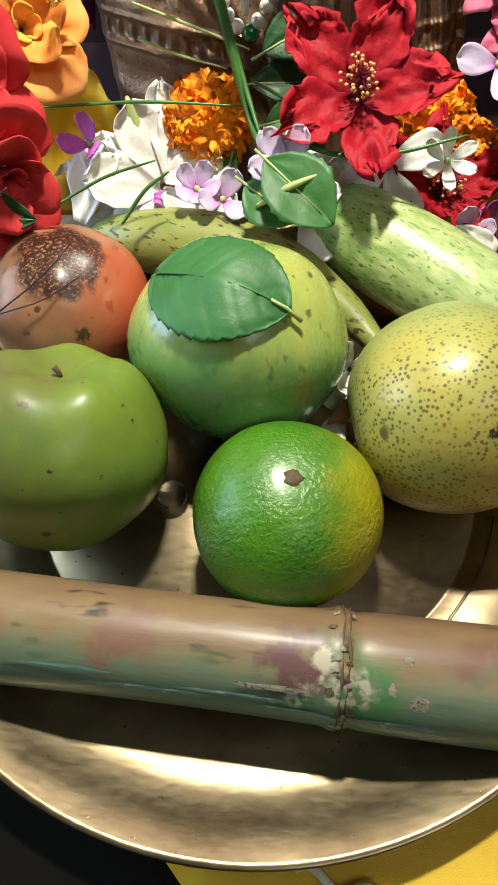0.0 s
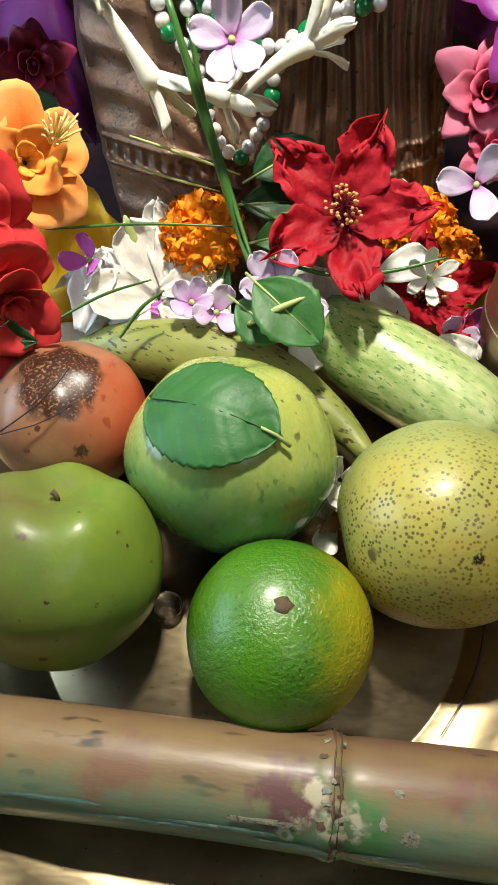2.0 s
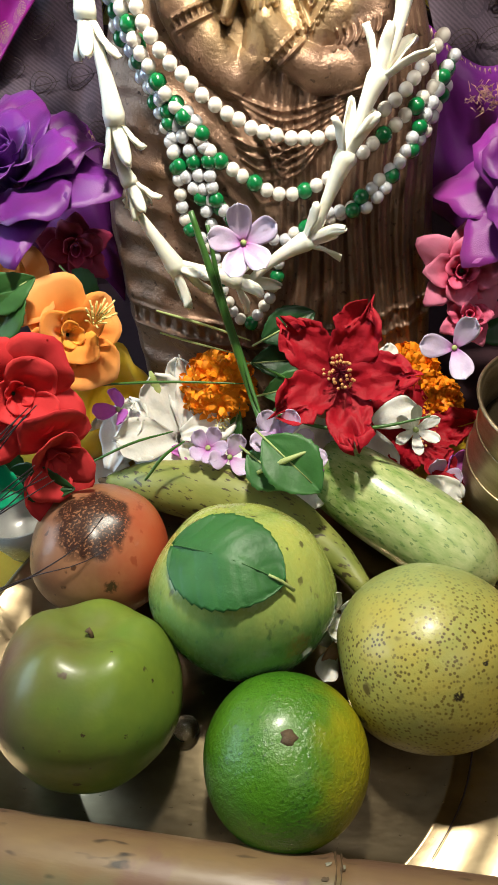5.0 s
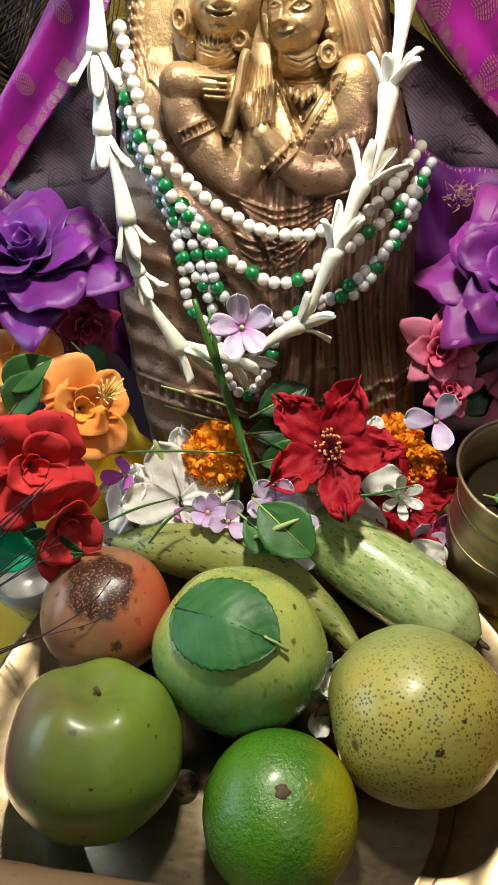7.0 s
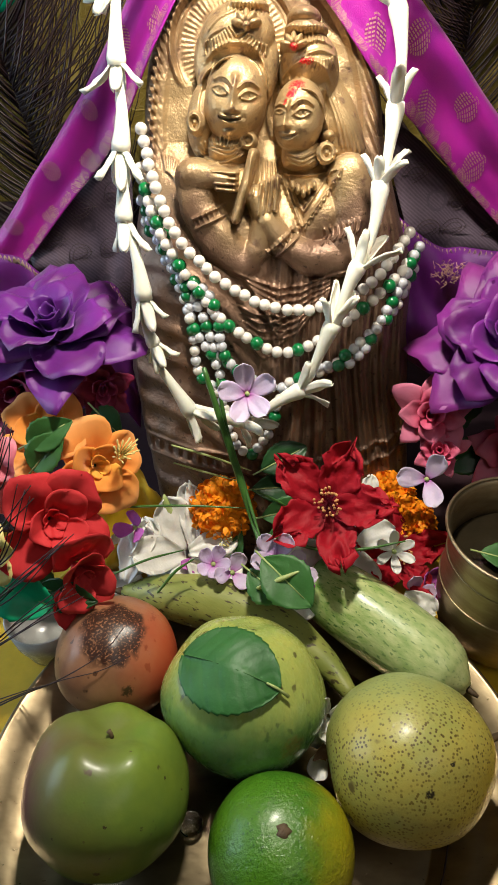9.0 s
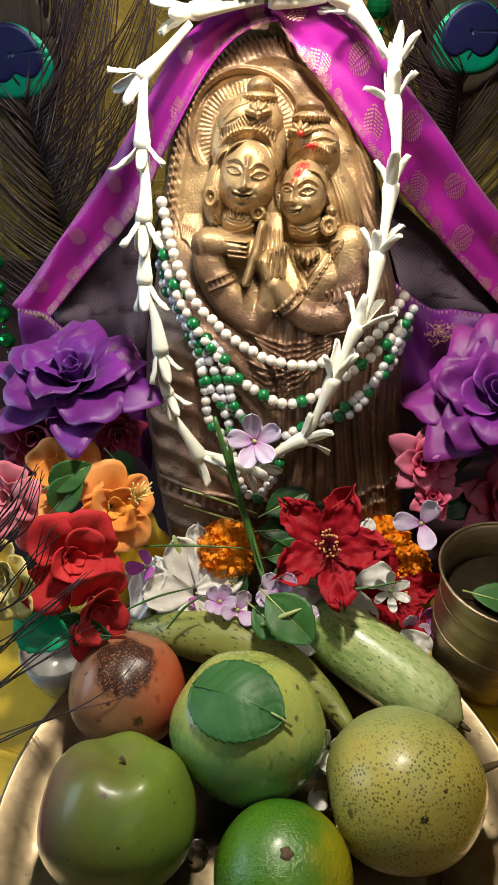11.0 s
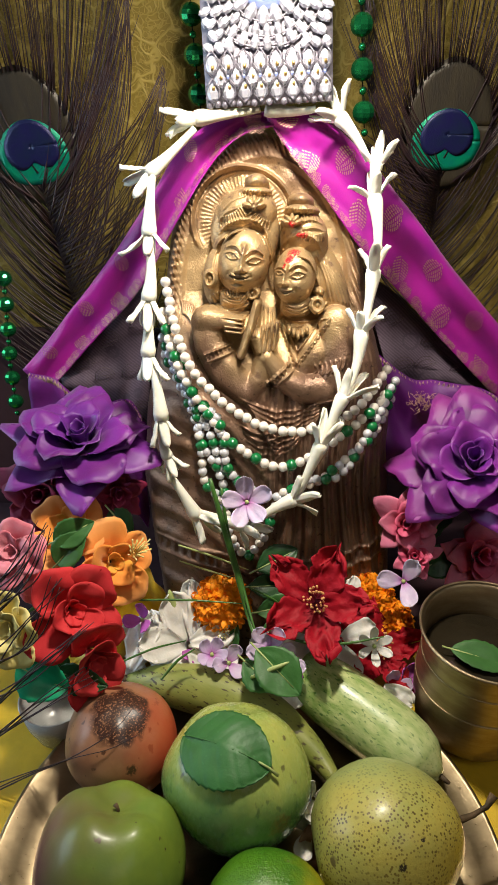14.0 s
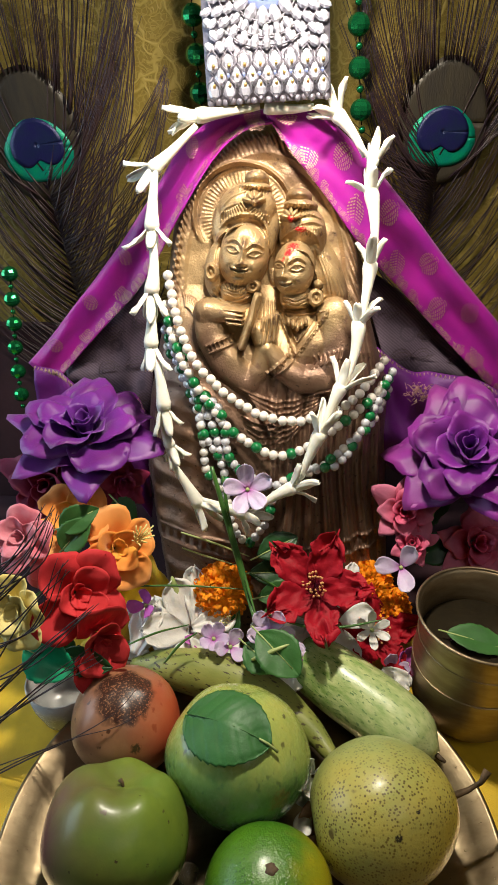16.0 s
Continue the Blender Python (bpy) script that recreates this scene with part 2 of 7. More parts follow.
M["net"] = mat("grey_net", (0.055, 0.036, 0.060), (0.080, 0.055, 0.085), 500, 0.6, 0, 0.6, 1800)
M["silver"] = mat("silver_plate", (0.24, 0.22, 0.26), (0.14, 0.13, 0.17), 300, 0.35, 0.4, 0.3, 800)
M["gem"] = mat("white_gem", (0.66, 0.65, 0.72), (0.42, 0.42, 0.52), 200, 0.12, 0.25, 0, 1, coat=0.8, rand=0.25)
M["gold"] = mat("gold_wire", (0.80, 0.55, 0.20), (0.7, 0.45, 0.15), 200, 0.3, 0.95)
M["blue_gem"] = mat("blue_gem", (0.26, 0.32, 0.60), (0.20, 0.25, 0.52), 200, 0.15, 0.1, coat=0.8)
M["barb"] = mat("feather_barb", (0.030, 0.017, 0.028), (0.055, 0.029, 0.024), 150, 0.42, 0.1)
M["feather_brown"] = mat("feather_brown", (0.055, 0.045, 0.03), (0.035, 0.03, 0.025), 150, 0.4, 0.2, 0.4, 900, aniso=(1, 1, 0.2))
M["feather_teal"] = mat("feather_teal", (0.0, 0.22, 0.16), (0.0, 0.30, 0.14), 90, 0.35, 0.3, 0.4, 1200)
M["feather_navy"] = mat("feather_navy", (0.012, 0.010, 0.09), (0.01, 0.02, 0.07), 90, 0.35, 0.3, 0.4, 1200)
M["vermilion"] = mat("vermilion", (0.70, 0.02, 0.03), (0.6, 0.01, 0.03), 200, 0.8)
M["porcelain"] = mat("porcelain", (0.50, 0.50, 0.48), (0.44, 0.43, 0.41), 30, 0.25, coat=0.5)
M["white_trim"] = mat("white_trim", (0.8, 0.78, 0.7), (0.72, 0.7, 0.6), 200, 0.6)
M["water"] = mat("dark_water", (0.02, 0.016, 0.01), (0.03, 0.022, 0.012), 20, 0.05)
M["drop"] = mat("water_drop", (0.9, 0.9, 0.9), (0.9, 0.9, 0.9), 20, 0.02)
M["dark"].node_tree.nodes["Principled BSDF"].inputs["Specular IOR Level"].default_value = 0.05
for cloth in ("apple", "red", "red_cloth", "orange_cloth", "pink_cloth", "rose_pink", "marigold"):
    M[cloth].node_tree.nodes["Principled BSDF"].inputs["Specular IOR Level"].default_value = 0.25
M["drop"].node_tree.nodes["Principled BSDF"].inputs["Transmission Weight"].default_value = 1.0
M["drop"].node_tree.nodes["Principled BSDF"].inputs["IOR"].default_value = 1.33

along(M["orange"], 0, ((0, (0.40, 0.34, 0.01, 0)), (0.5, (0.40, 0.34, 0.01, 0)), (1, (0.40, 0.33, 0.01, 0.85))), 0.000, 0.040, 1, 0.022)
# Cane's lower front: teal reflection of cool light painted into the skin colour.
along(M["cane"], 1, ((0, (0.05, 0.18, 0.12, 0.9)), (0.55, (0.13, 0.21, 0.13, 0.65)), (1, (0.3, 0.2, 0.08, 0))), -0.020, 0.006, 1, 0.010)
# Guava's lower green also carries the teal cast of cool window light.
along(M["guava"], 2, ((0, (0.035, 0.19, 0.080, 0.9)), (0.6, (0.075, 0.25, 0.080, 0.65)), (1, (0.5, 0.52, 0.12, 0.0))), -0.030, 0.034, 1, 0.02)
along(M["cuke"], 0, ((0, (0.035, 0.13, 0.014, 0.85)), (0.5, (0.06, 0.19, 0.022, 0.6)), (1, (0.2, 0.3, 0.05, 0))), -0.065, 0.010, 1, 0.05)
along(M["pear"], 0, ((0, (0.48, 0.36, 0.06, 0.35)), (0.5, (0.44, 0.40, 0.1, 0)), (1, (0.26, 0.34, 0.13, 0.7))), -0.03, 0.035, 1, 0.02)
along(M["pom"], 0, ((0, (0.48, 0.09, 0.035, 0)), (1, (0.50, 0.075, 0.028, 0.85))), 0.012, 0.038, 1, 0.010)
along(M["cuke"], 0, ((0, (0.55, 0.62, 0.36, 0)), (0.4, (0.50, 0.56, 0.30, 0.25)), (1, (0.50, 0.54, 0.27, 0.5))), -0.02, 0.07, 1, 0.01)
along(M["mauve"], 1, ((0, (0.45, 0.06, 0.45, 0.9)), (0.35, (0.6, 0.45, 0.7, 0.2)), (1, (0.72, 0.68, 0.80, 0.6))), 0.0, 0.022)
along(M["rose_pink"], 1, ((0, (0.60, 0.03, 0.10, 0.7)), (0.55, (0.68, 0.12, 0.20, 0.3)), (1, (0.74, 0.24, 0.38, 0.65))), 0.0, 0.020)
along(M["orange_cloth"], 1, ((0, (0.85, 0.55, 0.06, 0.8)), (0.4, (0.9, 0.3, 0.03, 0.2)), (1, (0.92, 0.46, 0.18, 0.6))), 0.0, 0.030)
along(M["red"], 1, ((0, (0.10, 0.001, 0.012, 0.95)), (0.35, (0.3, 0.004, 0.012, 0.3)), (1, (0.46, 0.008, 0.02, 0.5))), 0.0, 0.042)
along(M["violet"], 1, ((0, (0.12, 0.01, 0.28, 0.8)), (0.7, (0.3, 0.03, 0.4, 0.0)), (1, (0.28, 0.03, 0.26, 0.8))), 0.0, 0.055)
along(M["purple"], 1, ((0, (0.08, 0.006, 0.2, 0.8)), (0.7, (0.2, 0.03, 0.4, 0.0)), (1, (0.18, 0.02, 0.25, 0.8))), 0.0, 0.055)


# ---- building helpers ----
def mesh_from(verts, faces, name, smooth=True):
    me = bpy.data.meshes.new(name)
    me.from_pydata([tuple(v) for v in verts], [], [tuple(f) for f in faces])
    if smooth:
        me.polygons.foreach_set("use_smooth", [True] * len(me.polygons))
    me.update()
    return me


def part_mesh(name, me, material, parent=None, m=None, label=""):
    ob = new(name, me)
    if material and not me.materials:
        me.materials.append(material)
    if parent is not None:
        ob.parent = parent
    if m is not None:
        ob.matrix_local = m
    return tagged(ob, label)


def thing(name, label, category, m=None, group="", kind=""):
    ob = new(name)
    ob.empty_display_size = 0.01
    if m is not None:
        ob.matrix_world = m
    return tagged(ob, label, category, group, kind)


def grid_faces(nu, nv, wrap=False, base=0):
    out = []
    for j in range(nv - 1):
        for i in range(nu if wrap else nu - 1):
            a, b = j * nu + i, j * nu + (i + 1) % nu
            out.append((base + a, base + b, base + b + nu, base + a + nu))
    return out


def sheet(fn, nu, nv, name, smooth=True):
    """A surface from fn(s, t), s and t from 0 to 1."""
    v = [fn(i / (nu - 1), j / (nv - 1)) for j in range(nv) for i in range(nu)]
    return mesh_from(v, grid_faces(nu, nv), name, smooth)


def lathe(profile, seg, name, smooth=True):
    v = [(r * math.cos(2 * math.pi * i / seg), r * math.sin(2 * math.pi * i / seg), z) for r, z in profile for i in range(seg)]
    return mesh_from(v, grid_faces(seg, len(profile), True), name, smooth)


def ball(fn, seg, rings, name):
    """A closed blob: fn(unit direction) gives the place of the skin."""
    v, f = [fn(Vector((0, 0, -1)))], []
    for j in range(1, rings):
        th = math.pi * j / rings
        for i in range(seg):
            ph = 2 * math.pi * i / seg
            v.append(fn(Vector((math.sin(th) * math.cos(ph), math.sin(th) * math.sin(ph), -math.cos(th)))))
    v.append(fn(Vector((0, 0, 1))))
    f += [(0, 1 + (i + 1) % seg, 1 + i) for i in range(seg)]
    f += grid_faces(seg, rings - 1, True, 1)
    last = 1 + (rings - 2) * seg
    f += [(last + i, last + (i + 1) % seg, len(v) - 1) for i in range(seg)]
    return mesh_from(v, f, name)


def smooth_path(pts, n):
    """n points on a Catmull-Rom curve through pts, evenly spaced."""
    p = np.array(pts, float)
    q = np.vstack([2 * p[0] - p[1], p, 2 * p[-1] - p[-2]])
    dense = []
    for k in range(1, len(q) - 2):
        for t in np.linspace(0, 1, 24, endpoint=False):
            a, b, c, d = q[k - 1], q[k], q[k + 1], q[k + 2]
            dense.append(0.5 * (2 * b + (c - a) * t + (2 * a - 5 * b + 4 * c - d) * t * t + (3 * b - a - 3 * c + d) * t ** 3))
    dense.append(p[-1])
    dense = np.array(dense)
    s = np.r_[0, np.cumsum(np.linalg.norm(np.diff(dense, axis=0), axis=1))]
    at = np.linspace(0, s[-1], n)
    return np.stack([np.interp(at, s, dense[:, k]) for k in range(dense.shape[1])], 1), s[-1]


def tube_data(pts, radii, seg, verts, faces):
    """Adds a tube along pts to the lists."""
    base = len(verts)
    side = Vector((0.31, 0.2, 0.93))
    pts = [Vector(p) for p in pts]
    for k, p in enumerate(pts):
        d = Vector(pts[min(k + 1, len(pts) - 1)]) - Vector(pts[max(k - 1, 0)])
        a = d.cross(side)
        if a.length < 1e-9:
            a = d.cross(Vector((1, 0, 0)))
        a.normalize()
        b = d.cross(a).normalized()
        for i in range(seg):
            w = 2 * math.pi * i / seg
            verts.append(tuple(Vector(p) + float(radii[k]) * (math.cos(w) * a + math.sin(w) * b)))
    faces.extend(grid_faces(seg, len(pts), True, base))
    faces.append(tuple(base + i for i in range(seg))[::-1])
    faces.append(tuple(base + (len(pts) - 1) * seg + i for i in range(seg)))


def tube(pts, radii, seg, name):
    v, f = [], []
    tube_data(pts, radii, seg, v, f)
    return mesh_from(v, f, name)


def up_to(place, axis, spin=0.0):
    """A pose whose z points along axis."""
    q = Vector(axis).to_track_quat("Z", "Y").to_matrix().to_4x4()
    return Matrix.Translation(place) @ q @ Matrix.Rotation(radians(spin), 4, "Z")


def petal_mesh(name, length, width, cup=0.2, curl=0.0, ruffle=0.0, tip=0.5, base=0.25, nu=9, nv=11, seed=0, notch=0.0, jag=0.0):
    """A petal that grows along y from its base; z is its inner side. tip: where it is widest."""
    def fn(s, t):
        x = 2 * s - 1
        w = (base + (1 - base) * math.sin(math.pi / 2 * min(1, t / tip)) ** 1.0) if t < tip else math.sqrt(max(0.02, 1 - ((t - tip) / (1 - tip)) ** 2.4))
        y = t * length * (1 - notch * (1 - abs(x)) * t * t)
        if jag:
            y *= 1 + jag * t * t * (noise.noise(Vector((x * 2.6, seed * 2.3, 1.0))) + 0.5 * noise.noise(Vector((x * 8.5, seed * 2.3, 4.0))))
            w *= 1 + jag * (0.6 * noise.noise(Vector((t * 9, seed, x))) + 0.3 * noise.noise(Vector((t * 22, seed, 2 * x))))
        ang = curl * t
        yy, zz = (y, 0) if abs(curl) < 1e-4 else (length / curl * math.sin(ang) * y / max(1e-9, t * length) if t else 0, length / curl * (1 - math.cos(ang)))
        rz = ruffle * length * (noise.noise(Vector((x * 2.2 + seed, t * 3.5, seed * 1.7))) * (0.3 + t) + 0.5 * noise.noise(Vector((x * 5 + seed, t * 8, seed))) * t)
        return (x * w * width / 2, yy, zz + cup * width * x * x * (0.4 + 0.6 * t) + rz)
    return sheet(fn, nu, nv, name)


def solid(me, thick=0.0006):
    """Gives a sheet its thickness."""
    n = len(me.vertices)
    co = [v.co.copy() for v in me.vertices]
    back = [v.co - v.normal * thick for v in me.vertices]
    faces = [tuple(q.vertices) for q in me.polygons]
    count = {}
    for q in faces:
        for i, j in zip(q, q[1:] + q[:1]):
            count[(i, j)] = count.get((i, j), 0) + 1
    rim = [(j, i, i + n, j + n) for (i, j) in count if (j, i) not in count]
    me.clear_geometry()
    me.from_pydata(co + back, [], faces + [tuple(i + n for i in q[::-1]) for q in faces] + rim)
    me.update()
    me.polygons.foreach_set("use_smooth", [True] * len(me.polygons))
    return me


def flower(name, label, category, place, axis, layers, material, spin=0.0, group="", seed=0, petal_name="petal"):
    """layers: (count, length, width, tilt from the axis, cup, curl, ruffle, start radius, lift, tip)."""
    th = thing(name, label, category, up_to(place, axis, spin), group)
    rnd = random.Random(seed)
    for k, (count, length, width, tilt, cup, curl, ruffle, r0, lift, tip, *more) in enumerate(layers):
        fine = (19, 21) if more else (9, 11)
        shapes = [solid(petal_mesh("petal", length, width, cup, curl, ruffle, tip, nu=fine[0], nv=fine[1], seed=seed + 3.1 * k + 1.3 * q, jag=more[0] if more else 0.04), 0.0003) for q in range(3)]
        for i in range(count):
            a = 360 * i / count + k * 31 + rnd.uniform(-7, 7)
            m = (Matrix.Rotation(radians(a), 4, "Z") @ Matrix.Translation((0, r0, lift))
                 @ Matrix.Rotation(radians(90 - tilt + rnd.uniform(-6, 6)), 4, "X"))
            part_mesh(petal_name, shapes[i % 3], material, th, m)
    return th


def leaf_mesh(name, length, width, fold=0.15, curl=0.3, serrate=0.05, seed=0, tip=0.4, nv=25):
    """A leaf along y with a midrib groove, side veins and toothed edges."""
    def fn(s, t):
        x = 2 * s - 1
        w = math.sin(math.pi * min(1, t) ** (math.log(0.5) / math.log(tip))) ** 0.75 if 0 < t < 1 else 0.0
        w = max(w, 0.05)
        tooth = 1 + serrate * ((t * 17) % 1 - 0.5) * (abs(x) > 0.95)
        y, z = t * length, curl * length * t * (1 - t) * 1.2
        vein = 0.012 * width * abs(math.sin((t * 9 + abs(x) * 1.6) * math.pi)) ** 3
        rib = -0.03 * width * math.exp(-(x / 0.09) ** 2)
        return (x * w * width / 2 * tooth, y, z + fold * width * abs(x) * w + rib - vein * w + 0.03 * width * noise.noise(Vector((x * 2, t * 4, seed))))
    return solid(sheet(fn, 13, nv, name), 0.0005)


def lace_threads(m):
    """Paler flower-shaped cords on the net ground."""
    nt = m.node_tree
    n, l = nt.nodes, nt.links
    b = n["Principled BSDF"]
    old = b.inputs["Base Color"].links[0].from_socket
    tc = n.new("ShaderNodeTexCoord")
    wob = n.new("ShaderNodeTexNoise")
    wob.inputs["Scale"].default_value = 40
    l.new(tc.outputs["Object"], wob.inputs["Vector"])
    mixv = n.new("ShaderNodeMix")
    mixv.data_type = "VECTOR"
    mixv.inputs[0].default_value = 0.035
    l.new(tc.outputs["Object"], mixv.inputs[4])
    l.new(wob.outputs["Color"], mixv.inputs[5])
    total = None
    for scale, w in ((38, 0.055), (230, 0.10)):
        vo = n.new("ShaderNodeTexVoronoi")
        vo.feature = "DISTANCE_TO_EDGE"
        vo.inputs["Scale"].default_value = scale
        l.new(mixv.outputs[1], vo.inputs["Vector"])
        mr = n.new("ShaderNodeMapRange")
        mr.inputs["From Min"].default_value, mr.inputs["From Max"].default_value = w, w * 0.3
        mr.inputs["To Max"].default_value = 0.8 if scale < 100 else 0.4
        l.new(vo.outputs["Distance"], mr.inputs["Value"])
        if total is None:
            total = mr.outputs[0]
        else:
            mx = n.new("ShaderNodeMath")
            mx.operation = "MAXIMUM"
            l.new(total, mx.inputs[0])
            l.new(mr.outputs[0], mx.inputs[1])
            total = mx.outputs[0]
    x = n.new("ShaderNodeMix")
    x.data_type = "RGBA"
    l.new(total, x.inputs[0])
    l.new(old, x.inputs[6])
    x.inputs[7].default_value = (0.40, 0.30, 0.07, 1)
    l.new(x.outputs[2], b.inputs["Base Color"])
    bp = n.new("ShaderNodeBump")
    bp.inputs["Strength"].default_value, bp.inputs["Distance"].default_value = 0.6, 0.0010
    l.new(total, bp.inputs["Height"])
    l.new(bp.outputs[0], b.inputs["Normal"])


lace_threads(M["lace"])


def weave(m, scale, tone):
    """Fine slanting ribs and scattered outlined leaf figures."""
    nt = m.node_tree
    n, l = nt.nodes, nt.links
    b = n["Principled BSDF"]
    old = b.inputs["Base Color"].links[0].from_socket
    tc = n.new("ShaderNodeTexCoord")
    wv = n.new("ShaderNodeTexWave")
    wv.bands_direction = "DIAGONAL"
    wv.inputs["Scale"].default_value, wv.inputs["Distortion"].default_value = scale, 0.6
    l.new(tc.outputs["Object"], wv.inputs["Vector"])
    vo = n.new("ShaderNodeTexVoronoi")
    vo.inputs["Scale"].default_value = 38
    l.new(tc.outputs["Object"], vo.inputs["Vector"])
    ring = n.new("ShaderNodeMath")
    ring.operation = "COMPARE"
    l.new(vo.outputs["Distance"], ring.inputs[0])
    ring.inputs[1].default_value, ring.inputs[2].default_value = 0.26, 0.035
    half = n.new("ShaderNodeMath")
    half.operation = "MULTIPLY_ADD"
    l.new(wv.outputs["Fac"], half.inputs[0])
    half.inputs[1].default_value, half.inputs[2].default_value = 0.8, -0.1
    sub2 = n.new("ShaderNodeMath")
    sub2.operation = "SUBTRACT"
    sub2.use_clamp = True
    l.new(half.outputs[0], sub2.inputs[0])
    l.new(ring.outputs[0], sub2.inputs[1])
    x = n.new("ShaderNodeMix")
    x.data_type = "RGBA"
    l.new(sub2.outputs[0], x.inputs[0])
    l.new(old, x.inputs[6])
    x.inputs[7].default_value = (*tone, 1)
    l.new(x.outputs[2], b.inputs["Base Color"])


weave(M["net"], 190, (0.13, 0.09, 0.13))


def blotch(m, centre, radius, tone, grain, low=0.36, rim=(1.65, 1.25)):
    """A grainy patch of another tone in a material round one local place."""
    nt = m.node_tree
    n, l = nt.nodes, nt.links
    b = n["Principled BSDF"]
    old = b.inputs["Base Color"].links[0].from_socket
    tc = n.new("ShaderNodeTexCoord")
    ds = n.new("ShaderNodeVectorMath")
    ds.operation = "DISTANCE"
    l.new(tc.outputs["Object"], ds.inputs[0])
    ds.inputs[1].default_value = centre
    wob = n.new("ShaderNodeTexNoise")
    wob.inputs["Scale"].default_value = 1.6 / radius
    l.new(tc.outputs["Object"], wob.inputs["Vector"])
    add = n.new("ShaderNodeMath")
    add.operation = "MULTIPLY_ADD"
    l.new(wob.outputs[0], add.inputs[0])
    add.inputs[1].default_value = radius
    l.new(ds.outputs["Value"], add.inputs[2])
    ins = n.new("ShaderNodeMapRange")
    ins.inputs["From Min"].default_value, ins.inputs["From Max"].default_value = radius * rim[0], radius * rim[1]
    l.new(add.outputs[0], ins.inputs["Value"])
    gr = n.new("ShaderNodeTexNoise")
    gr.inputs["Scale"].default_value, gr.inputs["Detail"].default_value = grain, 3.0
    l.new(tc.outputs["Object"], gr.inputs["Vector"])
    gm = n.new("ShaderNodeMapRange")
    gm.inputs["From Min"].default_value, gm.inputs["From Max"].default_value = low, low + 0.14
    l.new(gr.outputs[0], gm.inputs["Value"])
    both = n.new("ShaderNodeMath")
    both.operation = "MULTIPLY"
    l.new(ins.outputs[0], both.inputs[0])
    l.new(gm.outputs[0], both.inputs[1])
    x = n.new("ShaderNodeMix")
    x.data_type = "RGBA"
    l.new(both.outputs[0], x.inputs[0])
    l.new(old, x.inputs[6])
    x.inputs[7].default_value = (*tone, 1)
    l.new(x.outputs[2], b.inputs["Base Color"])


# ---- large structure ----
def box(name, lo, hi, material, label, category, kind="structure"):
    x0, y0, z0 = lo
    x1, y1, z1 = hi
    v = [(x, y, z) for z in (z0, z1) for y in (y0, y1) for x in (x0, x1)]
    f = [(0, 2, 3, 1), (4, 5, 7, 6), (0, 1, 5, 4), (2, 6, 7, 3), (0, 4, 6, 2), (1, 3, 7, 5)]
    ob = part_mesh(name, mesh_from(v, f, name, False), material)
    return tagged(ob, label, category, "", kind)


box("ground", (-2.2, -2.6, -0.14), (2.2, 1.4, -0.10), M["dark"], "dark floor under the shrine table", "floor")
box("wall_north", (-2.2, 0.44, -0.10), (2.2, 0.54, 2.4), M["plaster"], "plain wall behind the shrine cloth", "wall")
box("wall_south", (-2.2, -2.6, -0.10), (2.2, -2.5, 2.4), M["plaster"], "plain room wall", "wall")
box("wall_west", (-2.3, -2.6, -0.10), (-2.2, 0.54, 2.4), M["plaster"], "plain room wall", "wall")
box("wall_east", (2.2, -2.6, -0.10), (2.3, 0.54, 2.4), M["plaster"], "plain room wall", "wall")
box("ceiling", (-2.3, -2.6, 2.4), (2.3, 0.54, 2.5), M["plaster"], "plain room ceiling", "ceiling")
box("back_cloth", (-0.55, 0.20, 0.0045), (0.55, 0.37, 0.0075), M["maroon"], "dark maroon cloth laid under the flowers", "cloth", "")
box("shrine_table", (-0.55, -0.19, -0.10), (0.55, 0.44, -0.004), M["dark"], "low dark table under the yellow cloth", "table", "")


def cloth_top():
    """The yellow cloth on the table: front edge runs aslant, with soft wrinkles."""
    def fn(s, t):
        x = -0.55 + 1.1 * s
        front = -0.172 + 1.1 * min(0.25, max(0.0, -x - 0.005))
        y = front + (0.43 - front) * t
        z = 0.0012 + 0.0012 * noise.noise(Vector((x * 14, y * 14, 0))) + 0.0005 * noise.noise(Vector((x * 50, y * 50, 3)))
        return (x, y, z)
    return solid(sheet(fn, 70, 50, "tablecloth"), 0.001)


cloth = part_mesh("tablecloth", cloth_top(), M["yellow_cloth"])
tagged(cloth, "bright yellow cloth spread over the shrine table", "tablecloth")


def wave_trim(parent):
    for y0, n in ((-0.1520, 26),):
        pts = [(0.018 + 0.0042 * k, y0 - 0.0012 * k + 0.0024 * math.sin(k * 1.35), 0.0034) for k in range(n)]
        part_mesh("wavy_braid", tube(*(lambda p: (p[0], [0.0016] * len(p[0])))(smooth_path(pts, 90)), 6, "wavy_braid"), M["white_trim"], parent, None, "white zigzag braid")


wave_trim(cloth)


def back_drape():
    def fn(s, t):
        x, z = -0.6 + 1.2 * s, 0.0 + 0.9 * t
        return (x, 0.395 + 0.004 * math.sin(x * 40 + 2 * math.sin(z * 5)) + 0.003 * noise.noise(Vector((x * 12, z * 8, 0))), z)
    return solid(sheet(fn, 90, 50, "lace_drape"), 0.001)


box("shrine_backing", (-0.55, 0.372, 0.0), (0.55, 0.384, 0.205), M["maroon"], "dark maroon backing board below the lace drape", "board", "")
drape = tagged(part_mesh("lace_drape", back_drape(), M["lace"]), "mustard yellow lace drape hanging behind the statue", "drape")

